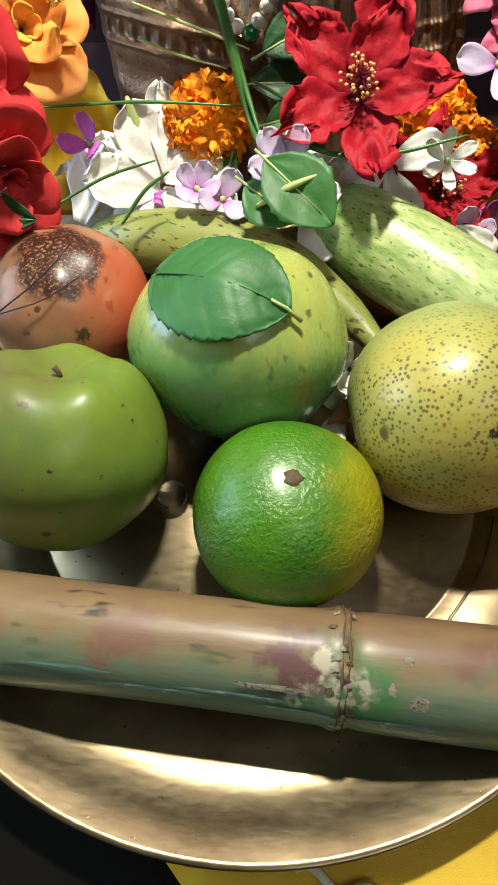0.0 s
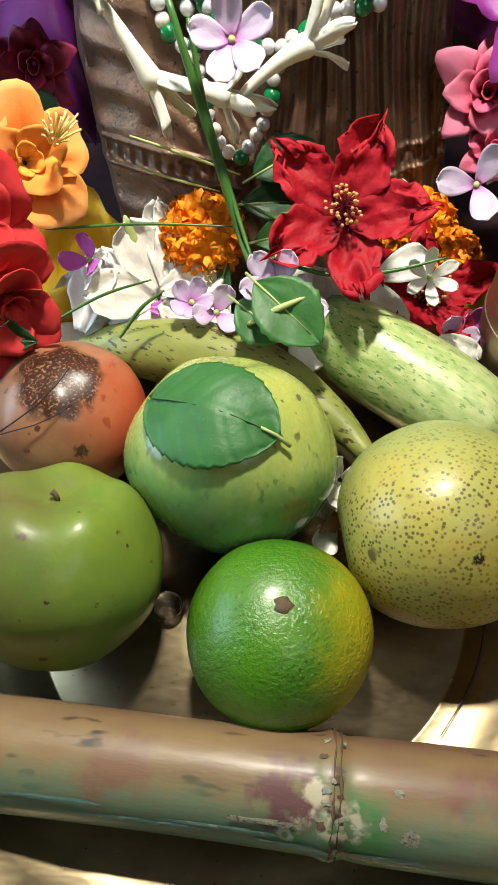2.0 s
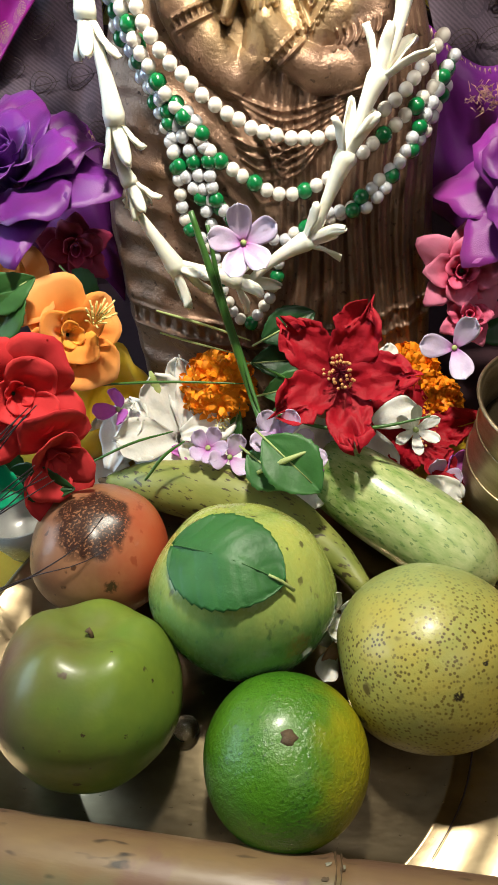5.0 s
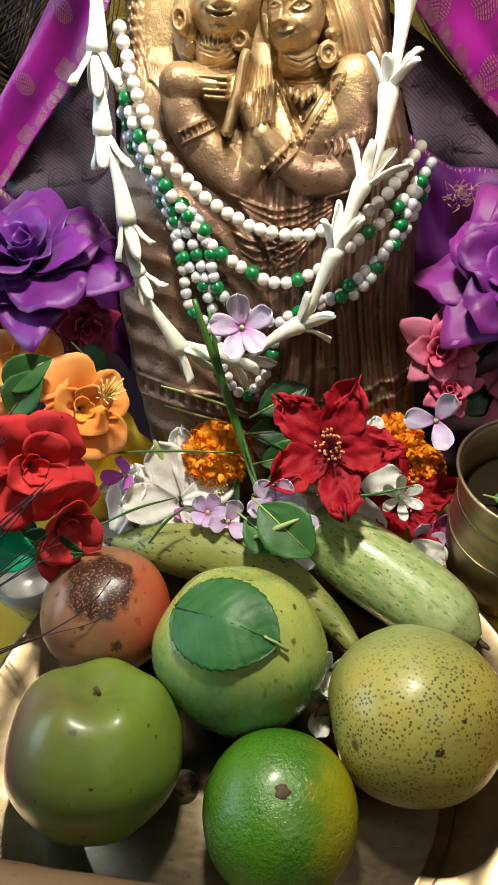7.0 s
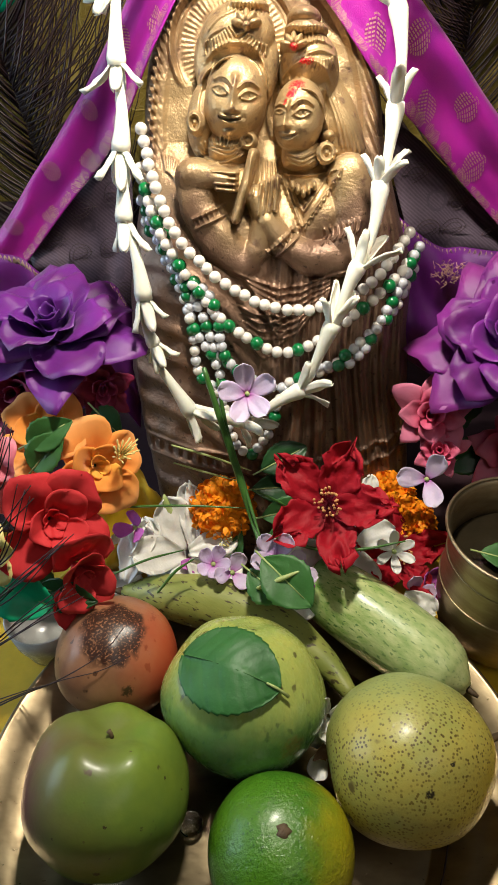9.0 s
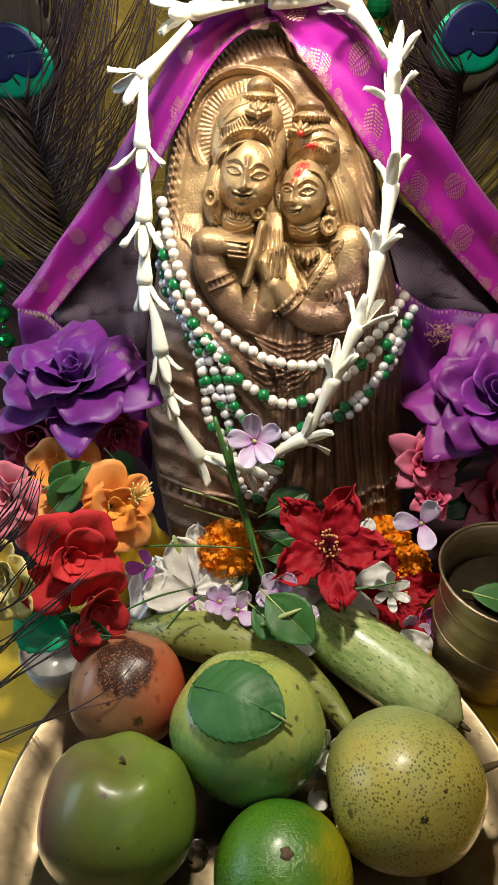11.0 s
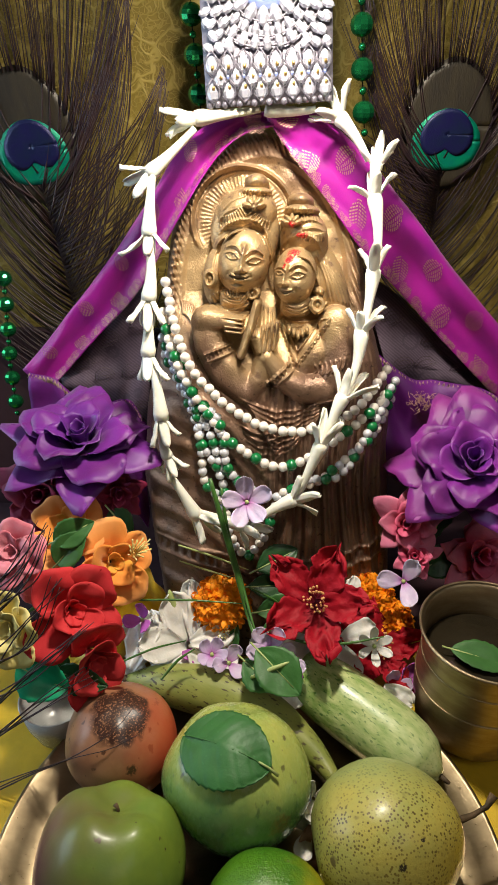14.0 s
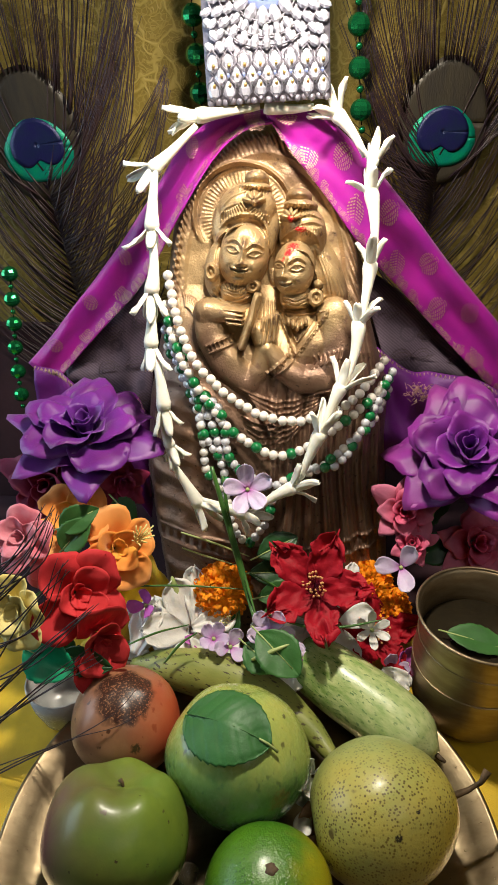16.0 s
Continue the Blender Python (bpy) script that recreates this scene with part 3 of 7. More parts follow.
# ---- plate ----
PZ = 0.004
plate = thing("brass_plate", "round scratched brass plate with a raised lip under the fruit", "plate", pose(0.003, 0.0, 0.0))
prof = [(0.0001, 0.002), (0.126, 0.002), (0.142, 0.0105), (0.1530, 0.0168), (0.1537, 0.0178), (0.1530, 0.0186), (0.1510, 0.0180), (0.1400, 0.0110), (0.1320, 0.0065), (0.1250, 0.0045),
        (0.118, PZ), (0.0965, PZ), (0.0958, PZ - 0.0005), (0.095, PZ), (0.0001, PZ)]
part_mesh("dish", lathe(prof, 120, "dish"), M["brass"], plate)


# ---- fruit ----
def skin(rx, rz, dent_top=0.0, dent_bottom=0.0, lobes=0, lobe=0.0, lump=0.02, seed=0, neck=0.0, dw=0.35):
    def fn(d):
        th = math.acos(max(-1, min(1, d.z)))
        r = 1 + lump * noise.noise(d * 1.3 + Vector((seed, 0, 0)))
        ph = math.atan2(d.y, d.x)
        r *= 1 + lobe * math.cos(lobes * ph) * (0.35 + 0.65 * max(0, d.z)) * min(1, math.sin(th) / 0.45) ** 2
        z = rz * d.z * r - dent_top * math.exp(-(th / dw) ** 2) + dent_bottom * math.exp(-((math.pi - th) / dw) ** 2)
        k = 1 - neck * max(0, d.z) ** 2
        return (rx * d.x * r * k, rx * d.y * r * k, z)
    return fn


def orange_fruit():
    th = thing("green_orange", "green orange with a yellow blush and pitted peel", "orange", pose(0.0155, -0.040, PZ + 0.0308, 4, 3, 0))
    part_mesh("peel", ball(skin(0.0358, 0.0312, 0.0016, 0.002, 3, 0.004, 0.03, 1, dw=0.30), 64, 40, "peel"), M["orange"], th)
    part_mesh("stem_button", ball(lambda d: (d.x * 0.0034 * (1 + 0.25 * math.cos(5 * math.atan2(d.y, d.x))), d.y * 0.0034, 0.0297 + d.z * 0.0012), 20, 10, "stem_button"), M["stem"], th, None, "dry brown stem button")
    return th


def guava_fruit():
    th = thing("guava", "large pale green guava with a leaf lying on it", "guava", up_to((-0.0045, 0.0358, PZ + 0.0425), (0.10, 0.55, 0.80)))
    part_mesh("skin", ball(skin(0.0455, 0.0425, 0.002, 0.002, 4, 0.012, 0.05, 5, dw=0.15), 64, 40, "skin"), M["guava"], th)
    return th


def apple_fruit():
    th = thing("green_apple", "smooth green apple with a sunken stem and small bruises", "apple", up_to((-0.0728, -0.015, PZ + 0.039), (0.14, 0.50, 0.86)))
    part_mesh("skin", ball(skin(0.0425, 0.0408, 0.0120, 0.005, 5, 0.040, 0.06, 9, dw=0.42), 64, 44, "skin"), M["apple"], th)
    part_mesh("stem", tube([(0, 0, 0.027), (0.001, 0, 0.0300), (0.0025, 0.0005, 0.0318)], [0.0012, 0.0011, 0.0014], 8, "stem"), M["stem"], th)
    return th


def pear_fruit():
    th = thing("yellow_pear", "round yellow-green pear with brown freckles and bruises", "pear", up_to((0.0826, 0.0025, PZ + 0.0405), (0.86, 0.10, 0.22)))
    part_mesh("skin", ball(skin(0.0415, 0.0450, 0.002, 0.005, 3, 0.008, 0.05, 13, neck=0.10), 64, 44, "skin"), M["pear"], th)
    part_mesh("stem", tube([(0, 0, 0.042), (0.001, 0.001, 0.052), (0.002, 0.004, 0.060), (0.006, 0.007, 0.066)], [0.0022, 0.0016, 0.0016, 0.0026], 9, "stem"), M["stem"], th)
    return th


def pomegranate_fruit():
    th = thing("pomegranate", "reddish brown pomegranate with a rough scabbed patch", "pomegranate", pose(-0.083, 0.0640, PZ + 0.0350))
    part_mesh("rind", ball(skin(0.0370, 0.0352, 0.001, 0.001, 5, 0.014, 0.04, 21, dw=0.3), 64, 40, "rind"), M["pom"], th)
    return th


fruits = [orange_fruit(), guava_fruit(), apple_fruit(), pear_fruit(), pomegranate_fruit()]


def bruise_or_shade(fruit, material, place, radius, tone, grain, low=0.36, rim=(1.65, 1.25)):
    """A dark spot in the skin, bruise or painted shade, at a place in the room."""
    p = fruit.matrix_world.inverted() @ Vector(place)
    near = min(fruit.children[0].data.polygons, key=lambda q: (q.center - p).length)
    blotch(material, tuple(p - near.normal * (p - near.center).dot(near.normal)), radius, tone, grain, low, rim)


bpy.context.view_layer.update()
for place, radius in (((0.0845, -0.0260, 0.0700), 0.0022), ((0.0955, -0.0160, 0.0770), 0.0013), ((0.0560, -0.0200, 0.0400), 0.0030)):
    bruise_or_shade(fruits[3], M["pear"], place, radius, (0.03, 0.022, 0.012), 900)
bruise_or_shade(fruits[2], M["apple"], (-0.116, -0.026, 0.062), 0.040, (0.14, 0.060, 0.050), 60, 0.1, (2.0, 0.6))
# Apple's lower left: shade painted into the skin as a darker, cooler green.
bruise_or_shade(fruits[2], M["apple"], (-0.100, -0.045, 0.025), 0.020, (0.05, 0.14, 0.04), 60, 0.1, (2.0, 0.5))
for place, radius in (((-0.0700, -0.0480, 0.0460), 0.0017), ((-0.0520, -0.0380, 0.0610), 0.0009), ((-0.0440, -0.020, 0.0640), 0.0010), ((-0.0960, -0.0420, 0.0540), 0.0012), ((-0.0640, -0.0430, 0.0700), 0.0010), ((-0.0850, -0.0420, 0.0620), 0.0007), ((-0.0560, -0.0150, 0.0770), 0.0006)):
    bruise_or_shade(fruits[2], M["apple"], place, radius, (0.05, 0.035, 0.015), 900)
bruise_or_shade(fruits[1], M["guava"], (0.0230, 0.0000, 0.0560), 0.0070, (0.25, 0.25, 0.07), 700)
bruise_or_shade(fruits[4], M["pom"], (-0.0790, 0.0590, 0.0760), 0.0205, (0.040, 0.014, 0.008), 800, 0.33, (1.5, 1.3))
bruise_or_shade(fruits[4], M["pom"], (-0.0700, 0.0350, 0.0520), 0.0035, (0.06, 0.03, 0.015), 500)


def long_fruit(name, label, category, pts, radii, seg, material, tips):
    path, _ = smooth_path(pts, 40)
    c = Vector(path.mean(0))
    x = (Vector(path[-1]) - Vector(path[0])).normalized()
    y = Vector((0, 0, 1)).cross(x).normalized()
    m = Matrix((x, y, x.cross(y))).transposed().to_4x4()
    m.translation = c
    inv = m.inverted()
    local = [inv @ Vector(p) for p in path]
    rr = np.interp(np.linspace(0, 1, 40), np.linspace(0, 1, len(radii)), radii)
    th = thing(name, label, category, m)
    part_mesh("skin", tube(local, rr, seg, "skin"), material, th)
    for at, rad, name2, mt in tips:
        d = (local[at] - local[2 if at == 0 else -3]).normalized()
        part_mesh(name2, tube([local[at] - d * 0.002, local[at] + d * 0.004, local[at] + d * 0.007], [rad, rad * 0.8, rad * 0.5], 8, name2), mt, th)
    return th


long_fruit("cucumber", "pale green mottled cucumber lying behind the pear", "cucumber",
           [(0.0290, 0.128, 0.045), (0.062, 0.1015, 0.0415), (0.093, 0.0760, 0.038), (0.124, 0.0470, 0.036)],
           [0.005, 0.0180, 0.0214, 0.0228, 0.0234, 0.0236, 0.0236, 0.0234, 0.0228, 0.0212, 0.0170, 0.004], 32, M["cuke"], [(-1, 0.002, "stem_end", M["stem"])])
long_fruit("banana", "short green-yellow banana with dark blotches", "banana",
           [(-0.090, 0.121, 0.030), (-0.055, 0.112, 0.036), (-0.005, 0.098, 0.038), (0.040, 0.066, 0.036), (0.058, 0.042, 0.034)],
           [0.004, 0.011, 0.015, 0.0175, 0.018, 0.018, 0.017, 0.015, 0.011, 0.007, 0.0045], 12, M["banana"], [(0, 0.003, "blossom_end", M["stem"]), (-1, 0.004, "stem_end", M["pale_green"])])


def sugar_cane():
    x0, x1 = -0.118, 0.128
    th = thing("sugar_cane", "thick section of sugar cane across the plate front", "sugar cane", pose(0.0325, -0.0938, PZ + 0.0215, 0, 0, -5.9))
    pts, rr = [], []
    for k in range(80):
        x = x0 - 0.0325 + (x1 - x0) * k / 79
        node = math.exp(-(x / 0.0028) ** 2)
        pts.append((x, 0, 0))
        rr.append(0.0193 + 0.0006 * math.sin(x * 30) + 0.0013 * node - 0.0006 * math.exp(-((x - 0.005) / 0.003) ** 2))
    part_mesh("stalk", tube(pts, rr, 40, "stalk"), M["cane"], th)
    v, f = [], []
    for x, r in ((0.0006, 0.0203), (0.0028, 0.0199)):
        ring = [(x + 0.0005 * noise.noise(Vector((a, x * 900, 0))), r * math.cos(a * math.pi / 20), r * math.sin(a * math.pi / 20)) for a in range(41)]
        tube_data(ring, [max(0.0001, 0.0004 + 0.0009 * noise.noise(Vector((q * 1.3, x * 900, 2)))) for q in range(41)], 6, v, f)
    part_mesh("node_ring", mesh_from(v, f, "node_ring"), M["stem"], th, None, "rough brown node ring")

    def patch(cx, ca, lx, la, seed):
        def fn(s, t):
            ang, rad = 2 * math.pi * s, t
            k = 1 + 0.35 * noise.noise(Vector((math.cos(ang) * 4 + seed, math.sin(ang) * 4, 5))) + 0.5 * noise.noise(Vector((math.cos(ang) * 1.6 + seed, math.sin(ang) * 1.6, seed)))
            a, x = ca + la * k * rad * math.sin(ang), cx + lx * k * rad * math.cos(ang)
            r = 0.01975 + 0.0012 * math.exp(-(x / 0.0028) ** 2) + 0.00012 * (1 - t)
            return (x, r * math.cos(a), r * math.sin(a))
        return sheet(fn, 28, 6, "wax_patch")
    for cx, ca, lx, la, sd in ((0.0255, 2.28, 0.0034, 0.12, 4), (0.0165, 2.10, 0.0014, 0.09, 5),
                               (0.0215, 1.62, 0.0016, 0.06, 6), (0.012, 2.80, 0.010, 0.06, 7), (-0.022, 2.30, 0.012, 0.05, 8)):
        part_mesh("wax_patch", patch(cx, ca, lx, la, sd), M["wax"], th, None, "chalky pale wax patch")
    for cx, ca, lx, la, sd in ((-0.034, 2.52, 0.020, 0.05, 11), (-0.014, 2.72, 0.014, 0.07, 12), (0.020, 2.74, 0.015, 0.06, 13), (0.034, 2.86, 0.012, 0.04, 14), (-0.060, 2.62, 0.022, 0.06, 15), (-0.090, 2.40, 0.016, 0.05, 16)):
        part_mesh("wax_streak", patch(cx, ca, lx, la, sd), M["wax_teal"], th, None, "blue-green wax streak")
    rc = random.Random(3)
    for k in range(16):
        x = rc.gauss(0.0012, 0.0022)
        part_mesh("node_scar", patch(x, rc.uniform(0.7, 2.95), rc.uniform(0.0005, 0.0016), rc.uniform(0.02, 0.07), 20 + k), M["wax"] if k % 3 else M["stem"], th, None, "flaking scar on the node")
    return th


for x, a, r, tone, grain, low in ((0.0, 2.75, 0.024, (0.07, 0.18, 0.06), 60, 0.40), (-0.015, 1.9, 0.012, (0.13, 0.06, 0.06), 110, 0.36), (-0.07, 1.8, 0.016, (0.20, 0.11, 0.07), 80, 0.44), (0.05, 1.75, 0.016, (0.17, 0.08, 0.055), 80, 0.44),
                                  (0.045, 2.35, 0.014, (0.13, 0.15, 0.09), 80, 0.42), (0.004, 2.24, 0.0075, (0.42, 0.38, 0.28), 260, 0.44), (-0.009, 2.12, 0.0044, (0.42, 0.37, 0.27), 260, 0.44), (-0.005, 1.75, 0.0042, (0.46, 0.40, 0.28), 300, 0.34),
                                  (0.001, 1.45, 0.0034, (0.10, 0.07, 0.05), 420, 0.36), (0.001, 2.05, 0.0028, (0.05, 0.035, 0.025), 420, 0.40), (0.002, 2.65, 0.0040, (0.09, 0.08, 0.06), 420, 0.40), (-0.013, 2.45, 0.0038, (0.36, 0.36, 0.28), 300, 0.40)):
    blotch(M["cane"], (x, 0.0195 * math.cos(a), 0.0195 * math.sin(a)), r, tone, grain, low)
sugar_cane()
tagged(part_mesh("water_drop", ball(lambda d: (0.0065 * d.x, 0.0065 * d.y, 0.0055 * d.z), 24, 16, "water_drop"), M["drop"], None, pose(-0.0325, -0.0185, PZ + 0.0053)), "clear glassy drop beside the apple", "drop")


# ---- statue ----
LEAN = radians(17)
SP0, SUP, SN = Vector((0, 0.205, 0.0475)), Vector((0, math.sin(LEAN), math.cos(LEAN))), Vector((0, -math.cos(LEAN), math.sin(LEAN)))


def sp(u, v, w=0.0):
    """A place by the statue's own width, height and depth."""
    return Vector((u, 0, 0)) + SP0 + v * SUP + w * SN


def statue_mesh():
    nu = 500
    rows = np.r_[np.linspace(-0.045, 0.125, 230)[:-1], np.linspace(0.125, 0.356, 620)]
    nv, v1 = len(rows), 0.356
    U, V = np.meshgrid(np.linspace(0, 1, nu), rows)
    left = np.interp(V, [-0.05, 0.0, 0.09, 0.15, 0.22, 0.287, 0.31, 0.3256, 0.342, 0.352, 0.3562], [-0.072, -0.076, -0.091, -0.087, -0.072, -0.064, -0.055, -0.0445, -0.028, -0.010, 0.003])
    right = np.interp(V, [-0.05, 0.03, 0.12, 0.16, 0.19, 0.2224, 0.275, 0.305, 0.3257, 0.342, 0.352, 0.3562], [0.116, 0.113, 0.107, 0.108, 0.098, 0.088, 0.077, 0.065, 0.051, 0.035, 0.019, 0.006])
    X = left + (right - left) * U
    edge = np.minimum(np.minimum(X - left, right - X), v1 - V)
    rho = np.hypot((X - 0.007) / 0.0768, (V - 0.24) / 0.1165)
    edge = np.where(V > 0.24, (1 - rho) * 0.0768, edge)
    e = 0.00038     # the carver's unit

    def smax(a, b, k=0.002):
        h = np.clip(0.5 + 0.5 * (a - b) / k, 0, 1)
        return b + (a - b) * h + k * h * (1 - h)

    def local(c, rot):
        q, s = math.cos(radians(rot)), math.sin(radians(rot))
        return ((X - c[0]) * q + (V - c[1]) * s) / e, (-(X - c[0]) * s + (V - c[1]) * q) / e

    def dome(c, rx, ry, base, top, rot=0.0, k=0.55, p=2.0):
        a, b = local(c, rot)
        d = np.clip(1 - np.abs(a / rx) ** p - np.abs(b / ry) ** p, 0, 1)
        return np.where(d > 0, base + (top - base) * d ** k, -0.05)

    def soft(c, rx, ry, high, rot=0.0):
        a, b = local(c, rot)
        return high * np.exp(-(a / rx) ** 2 - (b / ry) ** 2)

    def ridge(pts, width, high, n=14, fade=True):
        """A raised or sunken line through points."""
        path, _ = smooth_path(pts, n) if len(pts) > 2 else (np.linspace(pts[0], pts[1], n), 0)
        lo, hi = path.min(0) - 4 * width * e, path.max(0) + 4 * width * e
        box = (X > lo[0]) & (X < hi[0]) & (V > lo[1]) & (V < hi[1])
        x, y = X[box], V[box]
        if not len(x):
            return 0.0
        bd, ba = np.full(x.shape, 1e9), np.zeros(x.shape)
        for i in range(n - 1):
            (ax, ay), (bx, by) = path[i], path[i + 1]
            t = np.clip(((x - ax) * (bx - ax) + (y - ay) * (by - ay)) / max(1e-12, (bx - ax) ** 2 + (by - ay) ** 2), 0, 1)
            d = np.hypot(x - ax - t * (bx - ax), y - ay - t * (by - ay))
            m = d < bd
            bd[m], ba[m] = d[m], ((i + t) / (n - 1))[m]
        taper = np.clip(4.0 * np.sin(math.pi * np.clip(ba, 0.02, 0.98)), 0, 1) if fade else 1.0
        out = np.zeros(X.shape)
        out[box] = high * taper * np.exp(-(bd / (width * e)) ** 2)
        return out

    def limb(pts):
        """A rounded limb through (place, radius, height of its back)."""
        out = np.full(X.shape, -0.05)
        for (a, ra, ha), (b, rb, hb) in zip(pts[:-1], pts[1:]):
            L2 = (b[0] - a[0]) ** 2 + (b[1] - a[1]) ** 2
            t = np.clip(((X - a[0]) * (b[0] - a[0]) + (V - a[1]) * (b[1] - a[1])) / L2, 0, 1)
            dist = np.hypot(X - a[0] - t * (b[0] - a[0]), V - a[1] - t * (b[1] - a[1]))
            rr, hh = (ra + t * (rb - ra)) * e, ha + t * (hb - ha)
            q = np.clip(1 - (dist / rr) ** 2, 0, 1)
            out = np.maximum(out, np.where(q > 0, hh - 0.010 + 0.010 * q ** 0.55, -0.05))
        return out

    def fringe(a, b, bow, n, length, turn, width=1.6, high=0.0011):
        """Short teeth side by side along a bowed line."""
        total = 0.0
        a, b = np.array(a), np.array(b)
        d = b - a
        side = np.array([d[1], -d[0]]) / np.hypot(*d)
        for k in range(n):
            t = k / (n - 1)
            p = a + d * t + side * bow * e * 4 * t * (1 - t)
            along_d = d + side * bow * e * 4 * (1 - 2 * t)
            ang = math.atan2(along_d[1], along_d[0]) + radians(turn)
            total = total + ridge([p, p + length * e * np.array([math.cos(ang), math.sin(ang)])], width, high, 3, False)
        return total

    def P(x, y):
        """A place on the carver's drawing, whose lines close up towards the foot."""
        k = 1 +3.0559e-05 * x -1.8427e-04 * y
        return ((3.5872e-04 * x +1.1348e-06 * y -1.6287e-01) / k, (7.8861e-06 * x -3.9318e-04 * y +4.1456e-01) / k)

    # back plate: fluted dark rim, ledge, halo with rays
    H = 0.003 + 0.004 * np.exp(-((edge - 0.007) / 0.004) ** 2) * (V > 0.14)
    H = H + 0.0010 * np.sin((X * 0.9 + 0.4 * V) * 1900) * np.exp(-((edge - 0.008) / 0.004) ** 2) * (V > 0.22)
    H = H + 0.0013 * np.sin(V * 1150) * np.exp(-((X - left - 0.006) / 0.004) ** 2) * (V > 0.17) * (V < 0.30)
    H = H - 0.004 * np.clip((edge - 0.015) / 0.003, 0, 1) * (V > 0.20)
    hc = (-0.0093, 0.2900)
    hr, ha = np.hypot(X - hc[0], V - hc[1]) / e, np.arctan2(V - hc[1], X - hc[0])
    up = np.clip((V - hc[1] + 0.020) / 0.006, 0, 1)
    H = H + up * (0.0055 * np.exp(-((hr - 98) / 4.0) ** 2) - 0.003 * (hr < 93) + 0.0022 * np.exp(-((hr - 89) / 2.6) ** 2))
    H = H + up * 0.0016 * (0.5 + 0.5 * np.sin(ha * 64)) * np.clip((hr - 60) / 5, 0, 1) * np.clip((84 - hr) / 4, 0, 1)

    # lower robes: a broad body, long hanging flutes, slanting folds over the bent leg
    belly = np.clip((V + 0.03) / 0.04, 0, 1) * np.clip((0.205 - V) / 0.05, 0, 1)
    robe = 0.034 * np.sqrt(np.clip(1 - ((X - 0.008) / (0.094 - 0.05 * np.clip(V - 0.06, 0, 1))) ** 2, 0, 1)) * np.clip((0.24 - V) / 0.05, 0, 1)
    warp = 0.005 * np.sin(V * 19 + 1.0) + 0.002 * np.sin(V * 47 + X * 40)
    fan = (X - 0.012 + warp) / (0.50 + 1.1 * np.clip(0.24 - V, 0.0, 1))
    wave = 0.5 + 0.5 * np.sin(fan * 290 + 0.8 * np.sin(V * 16 + X * 35))
    hang = np.clip((X - 0.000) / 0.02, 0, 1)
    folds = 0.0052 * wave ** 0.8 + 0.0008 * np.sin(fan * 870 + V * 20) - 0.002
    slant = (V + 0.75 * X + 0.010 * np.sin(X * 40)) * 1.0
    cross = 0.0022 * (0.5 + 0.5 * np.sin(slant * 330 + 1.5 * np.sin(X * 60))) ** 1.6
    leg = np.exp(-((X + 0.040 + 0.16 * (V - 0.08)) / 0.026) ** 2)
    H = smax(H, robe + belly * (folds * hang + cross * (1 - hang) + 0.007 * leg), 0.006)
    hem = V - 0.030 - 0.16 * np.abs(X - 0.03)
    H = H + 0.0012 * np.sin(X * 900) * np.exp(-(hem / 0.004) ** 2) + 0.0022 * np.exp(-((hem - 0.006) / 0.0014) ** 2) + 0.0022 * np.exp(-((hem + 0.006) / 0.0014) ** 2)

    # shoulders, hair and veil behind the heads
    H = smax(H, dome((-0.0148, 0.1857), 95, 130, 0.004, 0.027, 0, 0.4), 0.004)
    H = smax(H, dome((0.0391, 0.1861), 90, 125, 0.004, 0.027, 0, 0.4), 0.004)
    H = smax(H, dome((-0.0075, 0.2811), 66, 78, 0.006, 0.024, 0, 0.35), 0.002)
    H = smax(H, dome((-0.0262, 0.2516), 32, 60, 0.006, 0.024, -8, 0.5), 0.002)
    H = smax(H, dome((0.0351, 0.2756), 46, 56, 0.006, 0.025, 0, 0.35), 0.002)
    H = smax(H, dome((0.0531, 0.2479), 34, 85, 0.004, 0.018, 22, 0.5), 0.003)
    for k in range(7):
        H = H + ridge([P(566 + 7 * k, 428 + 6 * k), P(582 + 8 * k, 470 + 6 * k), P(594 + 8 * k, 520 + 2 * k)], 2.4, 0.0015)
    for k in range(6):
        H = H + ridge([P(404 - 4 * k, 392 + 2 * k), P(386 - 5 * k, 414 + 6 * k), P(376 - 3 * k, 452 + 4 * k), P(380 - 3 * k, 492)], 2.2, 0.0016)
    for k in range(4):
        H = H + ridge([P(470 + 4 * k, 388 + 3 * k), P(482 + 2 * k, 425), P(478 + 3 * k, 470), P(486 + 2 * k, 505)], 2.0, 0.0015)
    H = H + fringe((-0.0551, 0.2326), (-0.0423, 0.2250), -4, 9, 24, -70, 2.0, 0.0016)

    # crowns
    H = smax(H, dome((0.0007, 0.3142), 23, 17, 0.014, 0.031, 0, 0.5), 0.002)
    H = smax(H, dome((-0.0004, 0.3079), 32, 10, 0.014, 0.031, 0, 0.45), 0.002)
    H = smax(H, dome((-0.0060, 0.2948), 56, 44, 0.012, 0.031, 6, 0.45), 0.003)
    H = smax(H, dome((0.0319, 0.3025), 25, 15, 0.012, 0.030, -6, 0.5), 0.002)
    H = smax(H, dome((0.0332, 0.2961), 33, 11, 0.012, 0.031, -4, 0.45), 0.002)
    H = smax(H, dome((0.0362, 0.2803), 40, 38, 0.012, 0.032, 0, 0.45), 0.003)
    H = H + fringe((-0.0098, 0.3090), (0.0101, 0.3075), 4, 11, 9, -90) + fringe((0.0230, 0.2972), (0.0433, 0.2971), 5, 12, 10, -90)
